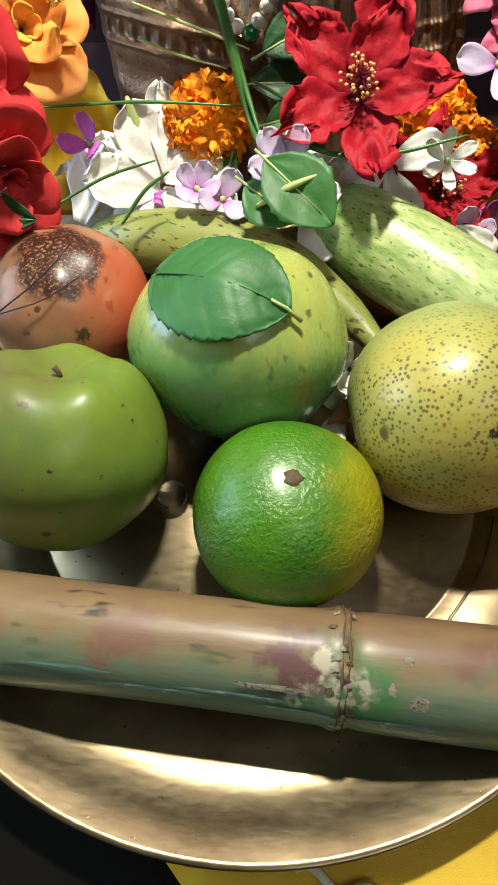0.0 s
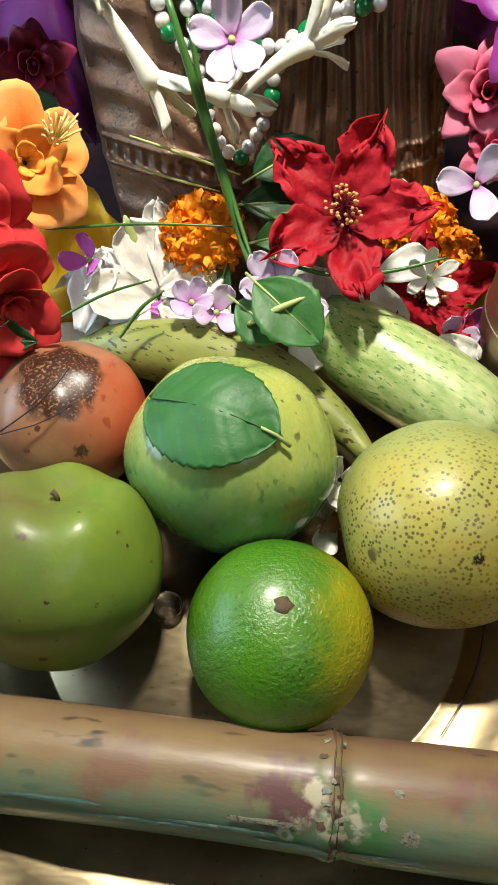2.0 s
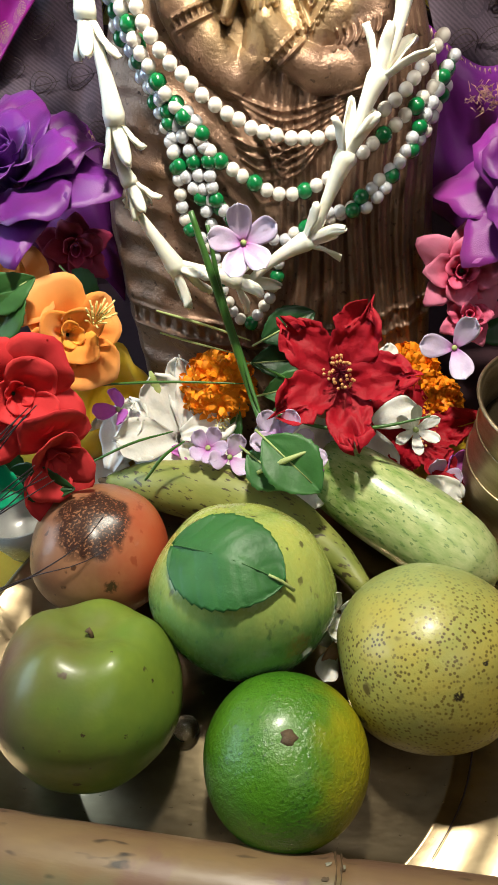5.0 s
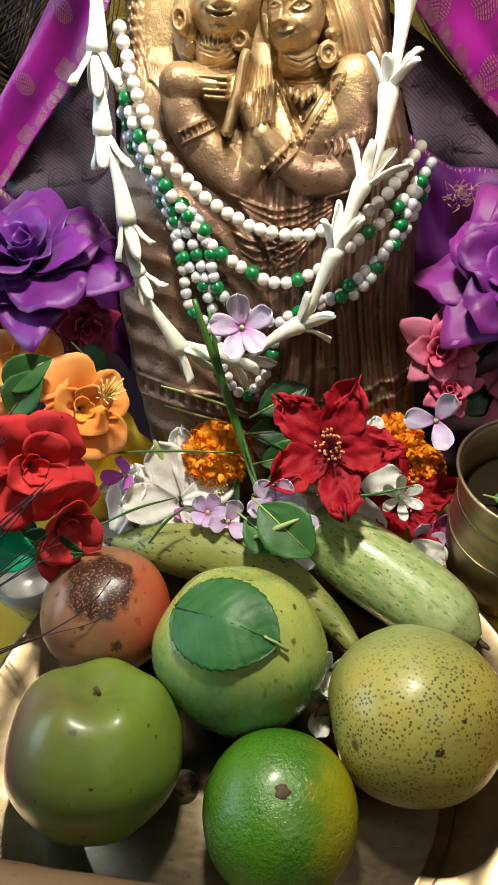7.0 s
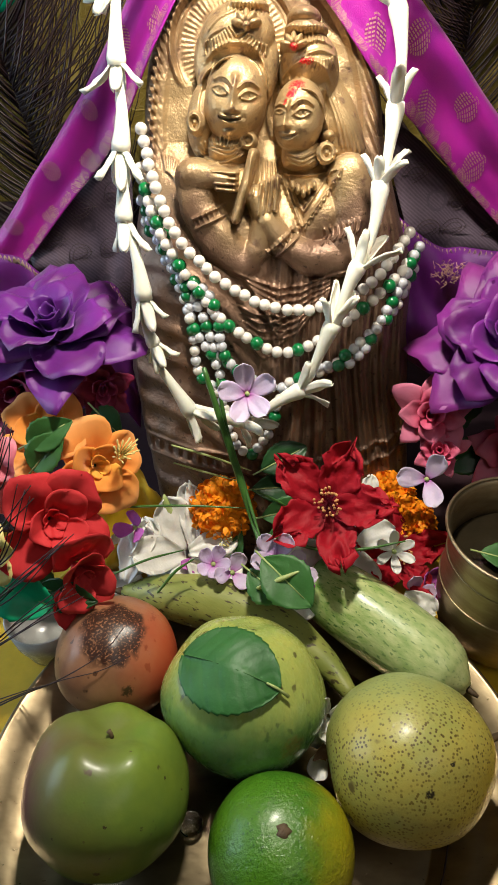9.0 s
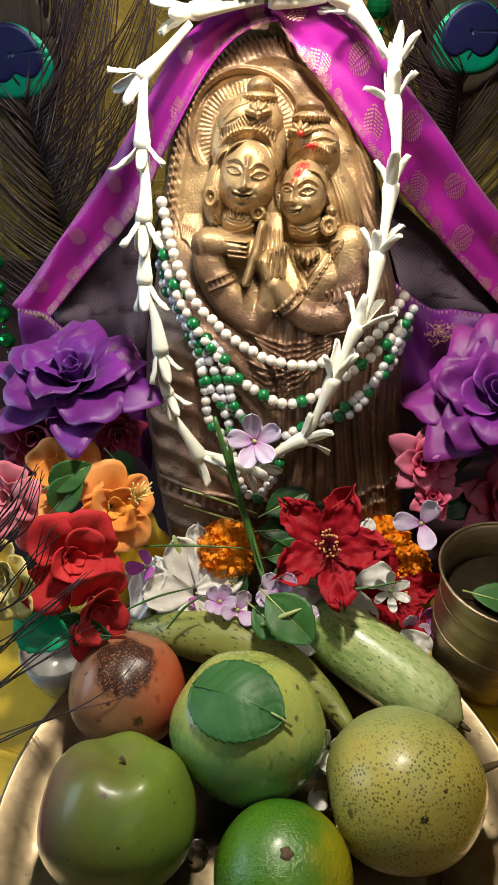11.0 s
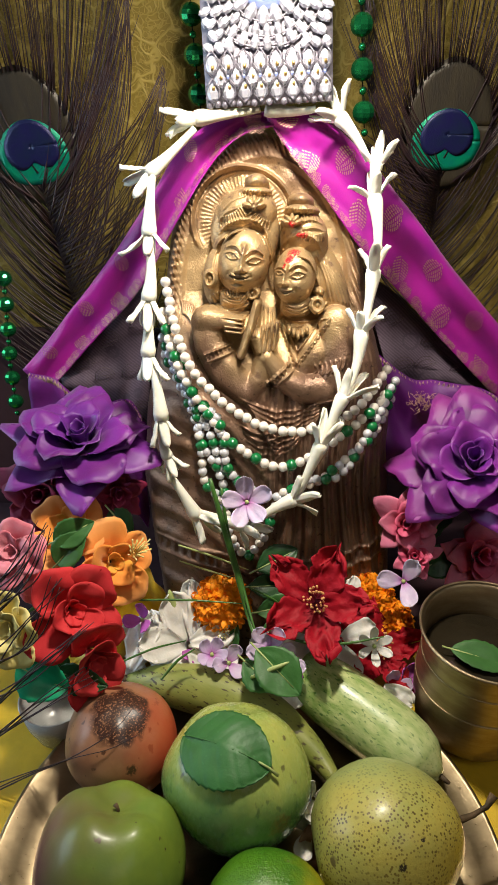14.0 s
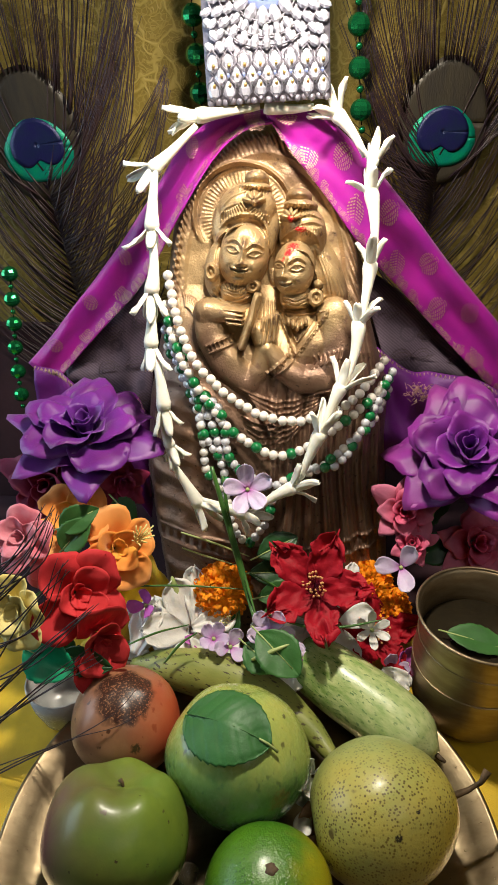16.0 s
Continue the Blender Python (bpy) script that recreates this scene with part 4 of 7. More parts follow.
    H = H + ridge([(-0.0064, 0.3167), (0.0007, 0.3187), (0.0078, 0.3159)], 2, 0.0012) + ridge([(0.0245, 0.2997), (0.0327, 0.2982), (0.0409, 0.3003)], 2, 0.0014)
    H = H + ridge([(-0.0255, 0.2804), (-0.0193, 0.2855), (-0.0072, 0.2887), (0.0035, 0.2862), (0.0112, 0.2760)], 3.2, 0.0030)
    H = H + fringe((-0.0247, 0.2848), (-0.0064, 0.2919), 5, 10, 15, 84, 1.9, 0.0016) + fringe((-0.0049, 0.2919), (0.0096, 0.2833), 5, 8, 12, 84, 1.9, 0.0016)
    H = H + ridge([(-0.0262, 0.2877), (-0.0200, 0.2934), (-0.0094, 0.2969)], 2.2, 0.0014) + ridge([(-0.0231, 0.2948), (-0.0155, 0.3012), (-0.0064, 0.3047)], 2.2, 0.0012)
    H = H + ridge([(0.0181, 0.2701), (0.0233, 0.2760), (0.0332, 0.2789), (0.0431, 0.2745), (0.0479, 0.2665)], 3.0, 0.0024)
    H = H + ridge([(0.0307, 0.2868), (0.0390, 0.2889), (0.0481, 0.2860)], 2.4, 0.0018) + ridge([(0.0323, 0.2818), (0.0406, 0.2835), (0.0498, 0.2810)], 2.4, 0.0018)
    H = H + fringe((0.0325, 0.2763), (0.0491, 0.2759), 5, 9, 12, 86, 2.0, 0.0015) + fringe((0.0315, 0.2882), (0.0465, 0.2896), 3, 8, 10, 86, 2.0, 0.0013)
    for c, r in (((-0.0004, 0.2962), 21), ((0.0255, 0.2854), 19)):
        for a in (-70, -35, 0, 35, 70):
            q = (c[0] + r * 0.55 * e * math.sin(radians(a)), c[1] + r * 0.55 * e * math.cos(radians(a)))
            H = smax(H, dome(q, r * 0.26, r * 0.56, 0.030, 0.0365, -a, 0.5), 0.0006)
        H = smax(H, dome(c, r * 0.30, r * 0.30, 0.030, 0.037), 0.0006)
    for k in range(7):
        H = H + soft(P(504 + 9.5 * k, 424 - 9 * math.sin(k / 6 * math.pi) + 2.2 * k), 3.4, 4.0, 0.0022)

    # necks and collars
    H = smax(H, dome((-0.0127, 0.2358), 34, 26, 0.012, 0.031, 0, 0.4, 3), 0.002)
    H = smax(H, dome((0.0303, 0.2309), 30, 24, 0.012, 0.030, 0, 0.4, 3), 0.002)
    for k in range(3):
        H = H + ridge([P(392, 503 + 6 * k), P(418, 512 + 6 * k), P(446, 505 + 6 * k)], 1.6, 0.0011) + ridge([P(506, 522 + 6 * k), P(530, 530 + 6 * k), P(554, 520 + 6 * k)], 1.6, 0.0011)

    # faces
    H = smax(H, dome((-0.0079, 0.2606), 47, 61, 0.020, 0.0440, -8, 0.42, 2.2), 0.0014)
    H = smax(H, dome((0.0287, 0.2513), 39, 52, 0.020, 0.0425, -6, 0.42, 2.2), 0.0014)

    def eye(c, w, turn):
        out = soft(c, w * 1.25, w * 0.80, -0.0022, turn) + soft(c, w * 0.85, w * 0.36, 0.0017, turn)
        q, s = math.cos(radians(turn)), math.sin(radians(turn))

        def at(x, y):
            return (c[0] + e * (x * q - y * s), c[1] + e * (x * s + y * q))
        out = out + ridge([at(-w * 1.1, -0.5), at(-w * 0.4, w * 0.42), at(w * 0.4, w * 0.42), at(w * 1.15, 0)], 1.5, 0.0016)
        out = out + ridge([at(-w * 0.95, -1), at(0, -w * 0.42), at(w * 0.95, -0.5)], 1.3, 0.0011)
        out = out + ridge([at(-w * 1.1, w * 0.35), at(-w * 0.3, w * 0.86), at(w * 0.5, w * 0.84), at(w * 1.25, w * 0.4)], 1.4, -0.0007)
        out = out + ridge([at(-w * 1.25, w * 0.75), at(-w * 0.3, w * 1.38), at(w * 0.6, w * 1.30), at(w * 1.4, w * 0.6)], 1.8, 0.0015)
        return out + soft(c, 2.2, 2.4, -0.0009)
    H = H + eye((-0.0156, 0.2643), 13, -22) + eye((0.0005, 0.2610), 13, 6) + eye((0.0303, 0.2517), 13, 4) + eye((0.0172, 0.2532), 7.5, -14)
    for root, mid, tip, wing in (((-0.0064, 0.2709), (-0.0079, 0.2621), (-0.0091, 0.2546), 8), ((0.0221, 0.2584), (0.0206, 0.2524), (0.0196, 0.2460), 7)):
        H = H + ridge([root, mid, tip], 4.6, 0.0032, 10, False) + soft(tip, 6.0, 5.0, 0.0030)
        for s in (-1, 1):
            q = (tip[0] + s * wing * e, tip[1] - 1.5 * e)
            H = H + soft(q, 4, 3.6, 0.0019) + soft((q[0], q[1] - 4.5 * e), 3.0, 2.0, -0.0009)
    for c, w, turn in (((-0.0107, 0.2494), 16, -8), ((0.0220, 0.2400), 12, -2)):
        q, s = math.cos(radians(turn)), math.sin(radians(turn))

        def lip(x, y):
            return (c[0] + e * (x * q - y * s), c[1] + e * (x * s + y * q))
        H = H + ridge([lip(-w, 4.5), lip(-w * 0.4, 4.0), lip(0, 3.0), lip(w * 0.4, 4.0), lip(w, 4.5)], 2.2, 0.0018)
        H = H + ridge([lip(-w * 1.15, 4.5), lip(-w * 0.4, 0), lip(w * 0.4, 0), lip(w * 1.15, 4.5)], 1.4, -0.0021)
        H = H + ridge([lip(-w * 0.7, -1.5), lip(0, -5.0), lip(w * 0.7, -1.5)], 2.8, 0.0022)
        H = H + soft(lip(0, -18), 11, 7, 0.0022) + soft(lip(0, -10.5), 9, 2.5, -0.0009)
        for sx in (-1, 1):
            H = H + soft(lip(sx * w * 1.6, 12), 9, 10, 0.0011) + soft(lip(sx * (w * 1.2 + 2), 6), 3, 4, -0.0008)
    # hairlines: strands drawn back from the foreheads
    for k in range(9):
        H = H + ridge([P(440 - 5 * k, 386 + 1.5 * k), P(424 - 5 * k, 390 + 3 * k), P(404 - 3 * k, 402 + 4 * k)], 1.5, 0.0012)
    for k in range(6):
        H = H + ridge([P(450 + 5 * k, 388 + 2 * k), P(466 + 3 * k, 400 + 4 * k), P(474 + 2 * k, 418 + 6 * k)], 1.5, 0.0012) + ridge([P(528 + 6 * k, 434 + k), P(548 + 4 * k, 442 + 3 * k), P(562 + 2 * k, 462 + 6 * k)], 1.5, 0.0012)

    # ear ornaments
    for c, rx, ry in (((-0.0313, 0.2490), 13, 18), ((-0.0010, 0.2392), 14, 13), ((0.0447, 0.2313), 15, 17)):
        a, b = local(c, 0)
        d = np.hypot(a / rx, b / ry)
        H = smax(H, np.where(d < 1, 0.033 + 0.0014 * np.cos(d * 9.5), -0.05), 0.001)
    for k in range(8):
        q = P(567 + 17 * math.cos(k * 0.785), 524 + 18 * math.sin(k * 0.785))
        H = H + soft(q, 3.4, 3.4, 0.0018)
    H = smax(H, dome((0.0463, 0.2404), 9, 9, 0.024, 0.034), 0.001)

    # chests, arms, hands, flute
    H = smax(H, dome((-0.0167, 0.2115), 66, 58, 0.010, 0.033, 0, 0.45), 0.004)
    H = smax(H, dome((0.0428, 0.1960), 56, 62, 0.012, 0.035, 12, 0.45), 0.004)
    H = H + fringe((-0.0346, 0.2342), (-0.0001, 0.2312), -22, 15, 11, -88, 1.8, 0.0014)
    H = H + ridge([(-0.0354, 0.2357), (-0.0186, 0.2274), (0.0006, 0.2328)], 2.2, 0.0018) + ridge([(-0.0316, 0.2273), (-0.0167, 0.2204), (-0.0025, 0.2251)], 2.0, 0.0014)
    H = smax(H, limb([((-0.0333, 0.2188), 32, 0.039), ((-0.0303, 0.2016), 32, 0.041), ((-0.0189, 0.1817), 34, 0.042), ((-0.0072, 0.1713), 30, 0.041)]), 0.002)
    H = smax(H, limb([((-0.0048, 0.1696), 26, 0.040), ((0.0056, 0.1798), 22, 0.041), ((0.0087, 0.1970), 22, 0.043), ((0.0039, 0.2076), 20, 0.043)]), 0.002)
    H = smax(H, limb([((-0.0340, 0.2204), 26, 0.042), ((-0.0214, 0.2204), 18, 0.044), ((-0.0135, 0.2181), 16, 0.045)]), 0.002)
    H = smax(H, limb([((0.0595, 0.2176), 36, 0.037), ((0.0626, 0.1942), 32, 0.039), ((0.0554, 0.1721), 30, 0.041), ((0.0354, 0.1716), 28, 0.042), ((0.0192, 0.1811), 22, 0.043), ((0.0103, 0.1947), 18, 0.045)]), 0.002)
    H = smax(H, limb([((0.0022, 0.2320), 8, 0.043), ((-0.0025, 0.2154), 8, 0.046), ((-0.0088, 0.1962), 8, 0.047)]), 0.001)
    for k in range(4):
        H = smax(H, limb([(P(398 + 2 * k, 546 + 8 * k), 5.0, 0.0440), (P(432 - k, 549 + 8 * k), 4.4, 0.0462)]), 0.0006)
        H = smax(H, limb([(P(464 + 8 * k, 608 - 2 * k), 5.6, 0.0440), (P(470 + 8 * k, 566 - 3 * k), 4.6, 0.0440)]), 0.0006)
    for k in range(6):
        H = H + ridge([P(456 + 7 * k, 524 + 2 * k), P(452 + 8 * k, 552), P(446 + 10 * k, 582 + 2 * k)], 1.7, 0.0016)
    for a, b in (((-0.0344, 0.1968), (-0.0159, 0.2040)), ((-0.0329, 0.1912), (-0.0144, 0.1989)), ((0.0105, 0.1771), (0.0255, 0.1900)), ((0.0137, 0.1730), (0.0288, 0.1860))):
        H = H + ridge([a, b], 2.4, 0.0026, 8, False)
    H = H + fringe((-0.0328, 0.1928), (-0.0152, 0.2001), 0, 7, 12, 90, 1.8, 0.0014) + fringe((0.0121, 0.1746), (0.0271, 0.1872), 0, 7, 11, 90, 1.8, 0.0014)
    # neckline with hanging points, sleeve ruffle
    for a, b, bow in (((0.0180, 0.2205), (0.0302, 0.1916), -4), ((0.0531, 0.2222), (0.0311, 0.1908), 4), ((0.0219, 0.2205), (0.0309, 0.1995), -3), ((0.0477, 0.2214), (0.0317, 0.1995), 3)):
        H = H + ridge([a, b], 2.0, 0.0018, 8, False)
    H = H + fringe((0.0188, 0.2155), (0.0295, 0.1892), 0, 9, 10, 160, 1.7, 0.0014) + fringe((0.0524, 0.2176), (0.0327, 0.1892), 0, 10, 10, -160, 1.7, 0.0014)
    H = H + ridge([(0.0172, 0.2213), (0.0344, 0.2190), (0.0538, 0.2229)], 2.2, 0.0018)
    for k in range(5):
        H = smax(H, dome(P(516 + 8 * k, 572 - 5 * abs(k - 2) + 8), 4.2, 8, 0.033, 0.0378), 0.0006)
    for k in range(7):
        H = H + ridge([P(556 + 9 * k, 656 - 3 * k), P(566 + 8 * k, 642 - 2 * k), P(562 + 9 * k, 630 - 2 * k)], 2.2, 0.0020)
    # draped sash in rings under the arms
    for k in range(8):
        H = H + ridge([P(424 + 6 * k, 690 + 7 * k), P(500, 716 + 11 * k), P(604 - 5 * k, 692 + 6 * k)], 2.6, 0.0020, 18)
    for k in range(6):
        H = H + ridge([P(430 + 4 * k, 742 + 12 * k), P(468, 756 + 13 * k), P(512 - 2 * k, 744 + 13 * k)], 2.4, 0.0018)
    # casting unevenness
    rnd = np.random.RandomState(4)
    for _ in range(40):
        fx, fy, ph = rnd.uniform(60, 420), rnd.uniform(60, 420), rnd.uniform(0, 6)
        H = H + 0.00007 * np.sin(X * fx + V * fy * rnd.choice([-1, 1]) + ph)
    H = H - 0.022 * np.clip(1 - edge / 0.010, 0, 1) ** 2
    pts = np.stack([X, SP0[1] + V * SUP[1] + H * SN[1], SP0[2] + V * SUP[2] + H * SN[2]], -1).reshape(-1, 3)
    faces = grid_faces(nu, nv)
    # back and sides
    rim = [j * nu for j in range(nv)] + [(nv - 1) * nu + i for i in range(1, nu)] + [j * nu + nu - 1 for j in range(nv - 2, -1, -1)] + [i for i in range(nu - 2, 0, -1)]
    base = len(pts)
    back = pts[rim].copy()
    back[:, 1:] += np.array([-SN[1], -SN[2]]) * 0.030
    pts = np.vstack([pts, back])
    n = len(rim)
    faces += [(rim[k], rim[(k + 1) % n], base + (k + 1) % n, base + k) for k in range(n)]
    faces.append(tuple(base + k for k in range(n))[::-1])
    pts[:, 2] = np.maximum(pts[:, 2], 0.004)
    return mesh_from(pts.tolist(), faces, "statue")


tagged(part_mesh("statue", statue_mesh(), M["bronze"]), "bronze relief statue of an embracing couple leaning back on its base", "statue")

# Gold tone round the upper figures, grainy, over the brown base.
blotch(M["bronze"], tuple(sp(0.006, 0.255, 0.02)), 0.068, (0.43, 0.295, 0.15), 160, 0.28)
relief = bpy.data.objects["statue"].data
heights = np.empty(len(relief.vertices) * 3)
relief.vertices.foreach_get("co", heights)
heights = heights.reshape(-1, 3)
for u, v, w, r in ((0.0255, 0.2830, 0.036, 0.0028), (0.0237, 0.2776, 0.038, 0.0024), (0.0333, 0.2768, 0.036, 0.0030), (0.0265, 0.2702, 0.038, 0.0044), (0.0232, 0.2629, 0.04, 0.0030), (0.0214, 0.2573, 0.04, 0.0018), (0.0294, 0.2794, 0.036, 0.0024)):
    p = np.array(sp(u, v, w))
    near = heights[np.argmin(((heights - p) ** 2).sum(1))]
    blotch(M["bronze"], tuple(near.tolist()), r, (0.70, 0.015, 0.03), 900, 0.36, (1.7, 1.35))


# ---- cloth round the statue ----
def ribbon(name, label, category, upper, lower, n, k, material, wave=0.004, freq=3.0, seed=0.0):
    a, _ = smooth_path(upper, n)
    b, _ = smooth_path(lower, n)

    def fn(s, t):
        p = Vector(a[round(s * (n - 1))]).lerp(Vector(b[round(s * (n - 1))]), t)
        d = wave * (math.sin(t * math.pi * freq + 2 * noise.noise(Vector((s * 3, t, seed)))) * 0.6 + noise.noise(Vector((s * 7, t * 3, seed))))
        return p + Vector((0, -d, 0.3 * d))
    me = solid(sheet(fn, n, k, name), 0.0008)
    return tagged(part_mesh(name, me, material), label, category), fn


shawl_l, fn_l = ribbon("shawl", "magenta silk shawl with woven gold motifs draped over the statue", "shawl",
                 [(0.0120, 0.2973, 0.3972), (-0.0210, 0.2976, 0.3948), (-0.0508, 0.2931, 0.3767), (-0.0751, 0.2872, 0.3438), (-0.1094, 0.2950, 0.2990), (-0.1567, 0.2950, 0.2442), (-0.1946, 0.2900, 0.2036)],
                 [(0.0122, 0.2941, 0.3870), (-0.0093, 0.2937, 0.3820), (-0.0311, 0.2893, 0.3644), (-0.0549, 0.2818, 0.3293), (-0.0894, 0.2920, 0.2736), (-0.1300, 0.2920, 0.2311), (-0.1758, 0.2880, 0.1839)], 60, 14, M["shawl"], 0.004, 2.5, 1)
shawl_r, fn_r = ribbon("shawl_end", "magenta silk shawl end with gold motifs hanging beside the statue", "shawl",
                 [(0.0063, 0.2950, 0.3967), (0.0372, 0.2973, 0.3972), (0.0712, 0.2920, 0.3732), (0.1059, 0.2896, 0.3379), (0.1470, 0.2900, 0.2911), (0.1919, 0.2850, 0.2441), (0.2298, 0.2800, 0.2009)],
                 [(0.0083, 0.2934, 0.3913), (0.0230, 0.2897, 0.3724), (0.0488, 0.2828, 0.3430), (0.0791, 0.2774, 0.3048), (0.1168, 0.2880, 0.2652), (0.1713, 0.2850, 0.2103), (0.2186, 0.2800, 0.1671)], 60, 14, M["shawl"], 0.004, 2.0, 2)


def motif(parent, fn, s, t, size, seed):
    """A woven flower: small raised thread petals laid on the cloth."""
    c = Vector(fn(s, t))
    ex = (Vector(fn(min(1, s + 0.02), t)) - c).normalized()
    ey = (Vector(fn(s, min(1, t + 0.08))) - c).normalized()
    nrm = ex.cross(ey).normalized()
    if nrm.y > 0:
        nrm = -nrm
    v, f = [], []
    tilt = 0.5 * math.sin(seed * 5)
    ax, ay = ex * math.cos(tilt) + ey * math.sin(tilt), ey * math.cos(tilt) - ex * math.sin(tilt)
    for k in range(11):
        q = -1 + 2 * k / 10
        half = 0.72 * math.sqrt(max(0.05, 1 - q * q)) * (1.15 - 0.35 * q)
        for sg in (-1, 1):
            for i in range(3):
                a0, a1 = half * (0.08 + 0.32 * i), half * (0.32 + 0.32 * i)
                b = len(v)
                for w0, w1 in ((a0, -0.045), (a1, -0.045), (a1, 0.045), (a0, 0.045)):
                    v.append(c + size * (sg * w0 * ax + (q * 0.95 + w1 + 0.35 * w0) * ay) + nrm * 0.0011)
                f.append((b, b + 1, b + 2, b + 3))
    tagged(part_mesh("woven_motif", mesh_from(v, f, "woven_motif"), M["gold_thread"], parent), kind="stuff")


rm = random.Random(5)
for par, fnc in ((shawl_l, fn_l), (shawl_r, fn_r)):
    for k in range(11):
        motif(par, fnc, 0.05 + 0.085 * k, 0.28 + 0.42 * (k % 2), 0.0100 if par is shawl_r else 0.0072, rm.uniform(0, 3))
    for k in range(40):
        motif(par, fnc, 0.03 + 0.0238 * k, 0.90, 0.0046, rm.uniform(0, 3))

net_l, net_fn_l = ribbon("net_panel", "grey net cloth with a faint leaf weave hanging beside the statue", "net cloth",
       [(-0.0791, 0.3020, 0.2841), (-0.1079, 0.3030, 0.2653), (-0.1420, 0.3030, 0.2315), (-0.1708, 0.3000, 0.2071)], [(-0.0934, 0.2850, 0.1456), (-0.1081, 0.2880, 0.1632), (-0.1360, 0.2900, 0.1781), (-0.1623, 0.2920, 0.1847)], 24, 20, M["net"], 0.003, 3, 3)
net_r, net_fn_r = ribbon("net_panel", "grey net cloth with a faint leaf weave hanging beside the statue", "net cloth",
       [(0.0812, 0.3020, 0.2850), (0.1093, 0.3030, 0.2669), (0.1551, 0.3030, 0.2245), (0.2051, 0.2950, 0.1881)], [(0.1095, 0.2850, 0.1969), (0.1330, 0.2880, 0.1958), (0.1611, 0.2900, 0.1952), (0.2108, 0.2900, 0.1749)], 24, 20, M["net"], 0.003, 3, 4)
for par, fnc, rows in ((net_l, net_fn_l, ((0.12, 0.30), (0.20, 0.62), (0.45, 0.30), (0.52, 0.66), (0.75, 0.45), (0.08, 0.85))), (net_r, net_fn_r, ((0.15, 0.35), (0.30, 0.75), (0.42, 0.30), (0.60, 0.60), (0.80, 0.40), (0.12, 0.80)))):
    for s0, t0 in rows:
        c = Vector(fnc(s0, t0)) + Vector((0, -0.0034, 0.0010))
        v, f = [], []
        for loop in range(2):
            ring = []
            for k in range(17):
                a = 2 * math.pi * k / 16
                wide = 0.0075 * (1 - 0.35 * math.cos(a)) * (1 - 0.35 * loop)
                ring.append(c + Vector((0.010 * (1 - 0.35 * loop) * math.cos(a) * 0.8 + 0.003 * math.sin(a), -0.0012 * math.sin(a), wide * math.sin(a))))
            tube_data(ring, [0.00024] * 17, 4, v, f)
        tube_data([c - Vector((0.009, 0, 0.001)), c, c + Vector((0.011, 0, 0.002))], [0.0002] * 3, 4, v, f)
        part_mesh("woven_leaf", mesh_from(v, f, "woven_leaf"), M["barb"], par, None, "dark outlined leaf figure")
for a, sd in (([(-0.1846, 0.2790, 0.2061), (-0.1630, 0.2790, 0.2002), (-0.1418, 0.2790, 0.1752), (-0.1084, 0.2790, 0.1819), (-0.0915, 0.2790, 0.1567)], 5),
              ([(0.0883, 0.2790, 0.2322), (0.1235, 0.2790, 0.2052), (0.1456, 0.2790, 0.2024), (0.1816, 0.2790, 0.1966), (0.2048, 0.2790, 0.1836)], 6)):
    cloth_ob, cloth_fn = ribbon("purple_cloth", "dark purple gauze with a scalloped tan fringe behind the roses", "cloth", a, [(x * 1.02, y - 0.03, z - 0.085) for x, y, z in a], 40, 16, M["gauze"], 0.005, 4, sd)
    rf = random.Random(sd)
    v, f = [], []
    for k in range(420):
        t = k / 419
        p = Vector(cloth_fn(t, 0.0)) + Vector((0, -0.0016, 0))
        scallop = 0.004 + 0.005 * abs(math.sin(t * math.pi * 7))
        q = p + Vector((rf.uniform(-0.002, 0.002), -0.001, -scallop * rf.uniform(0.5, 1.1)))
        tube_data([p, p.lerp(q, 0.5) + Vector((rf.uniform(-0.001, 0.001), -0.0006, 0)), q], [0.00028, 0.0003, 0.0002], 3, v, f)
    tagged(part_mesh("fringe", mesh_from(v, f, "fringe"), M["fringe_tan"], cloth_ob, None, "frayed tan thread fringe"), kind="stuff")
gold_tuft = thing("gold_fringe", "frayed gold brocade tuft on the purple cloth", "fringe", up_to((0.1313, 0.2620, 0.1930), (0, -1, 0.4)))
rt = random.Random(8)
v, f = [], []
for k in range(90):
    a, r = rt.uniform(0, 6.28), rt.uniform(0, 0.010)
    p = Vector((r * math.cos(a) * 1.2, r * math.sin(a) * 0.8, 0))
    tube_data([p, p + Vector((rt.uniform(-.002, .002), rt.uniform(-.002, .002), 0.0015)), p + Vector((rt.uniform(-.004, .004), rt.uniform(-.004, .004), 0.002))], [0.0003, 0.0003, 0.0002], 3, v, f)
tagged(part_mesh("threads", mesh_from(v, f, "threads"), M["gold_thread"], gold_tuft), kind="stuff")

# folded yellow cloth at the plate's back
for pts, q, sd in (([(-0.1229, 0.1550, 0.0632), (-0.1078, 0.1850, 0.0796), (-0.0861, 0.1900, 0.0816), (-0.0671, 0.1850, 0.0507)], -0.055, 11),
                   ([(-0.1359, 0.1250, 0.0378), (-0.1035, 0.1400, 0.0525), (-0.0798, 0.1500, 0.0487), (-0.0547, 0.1500, 0.0311)], -0.05, 12)):
    ribbon("folded_cloth", "bunched mustard yellow satin cloth behind the plate", "cloth", pts, [(x * 1.02, y - 0.012, max(0.006, z + q)) for x, y, z in pts], 24, 16, M["yellow_cloth"], 0.006, 2, sd)


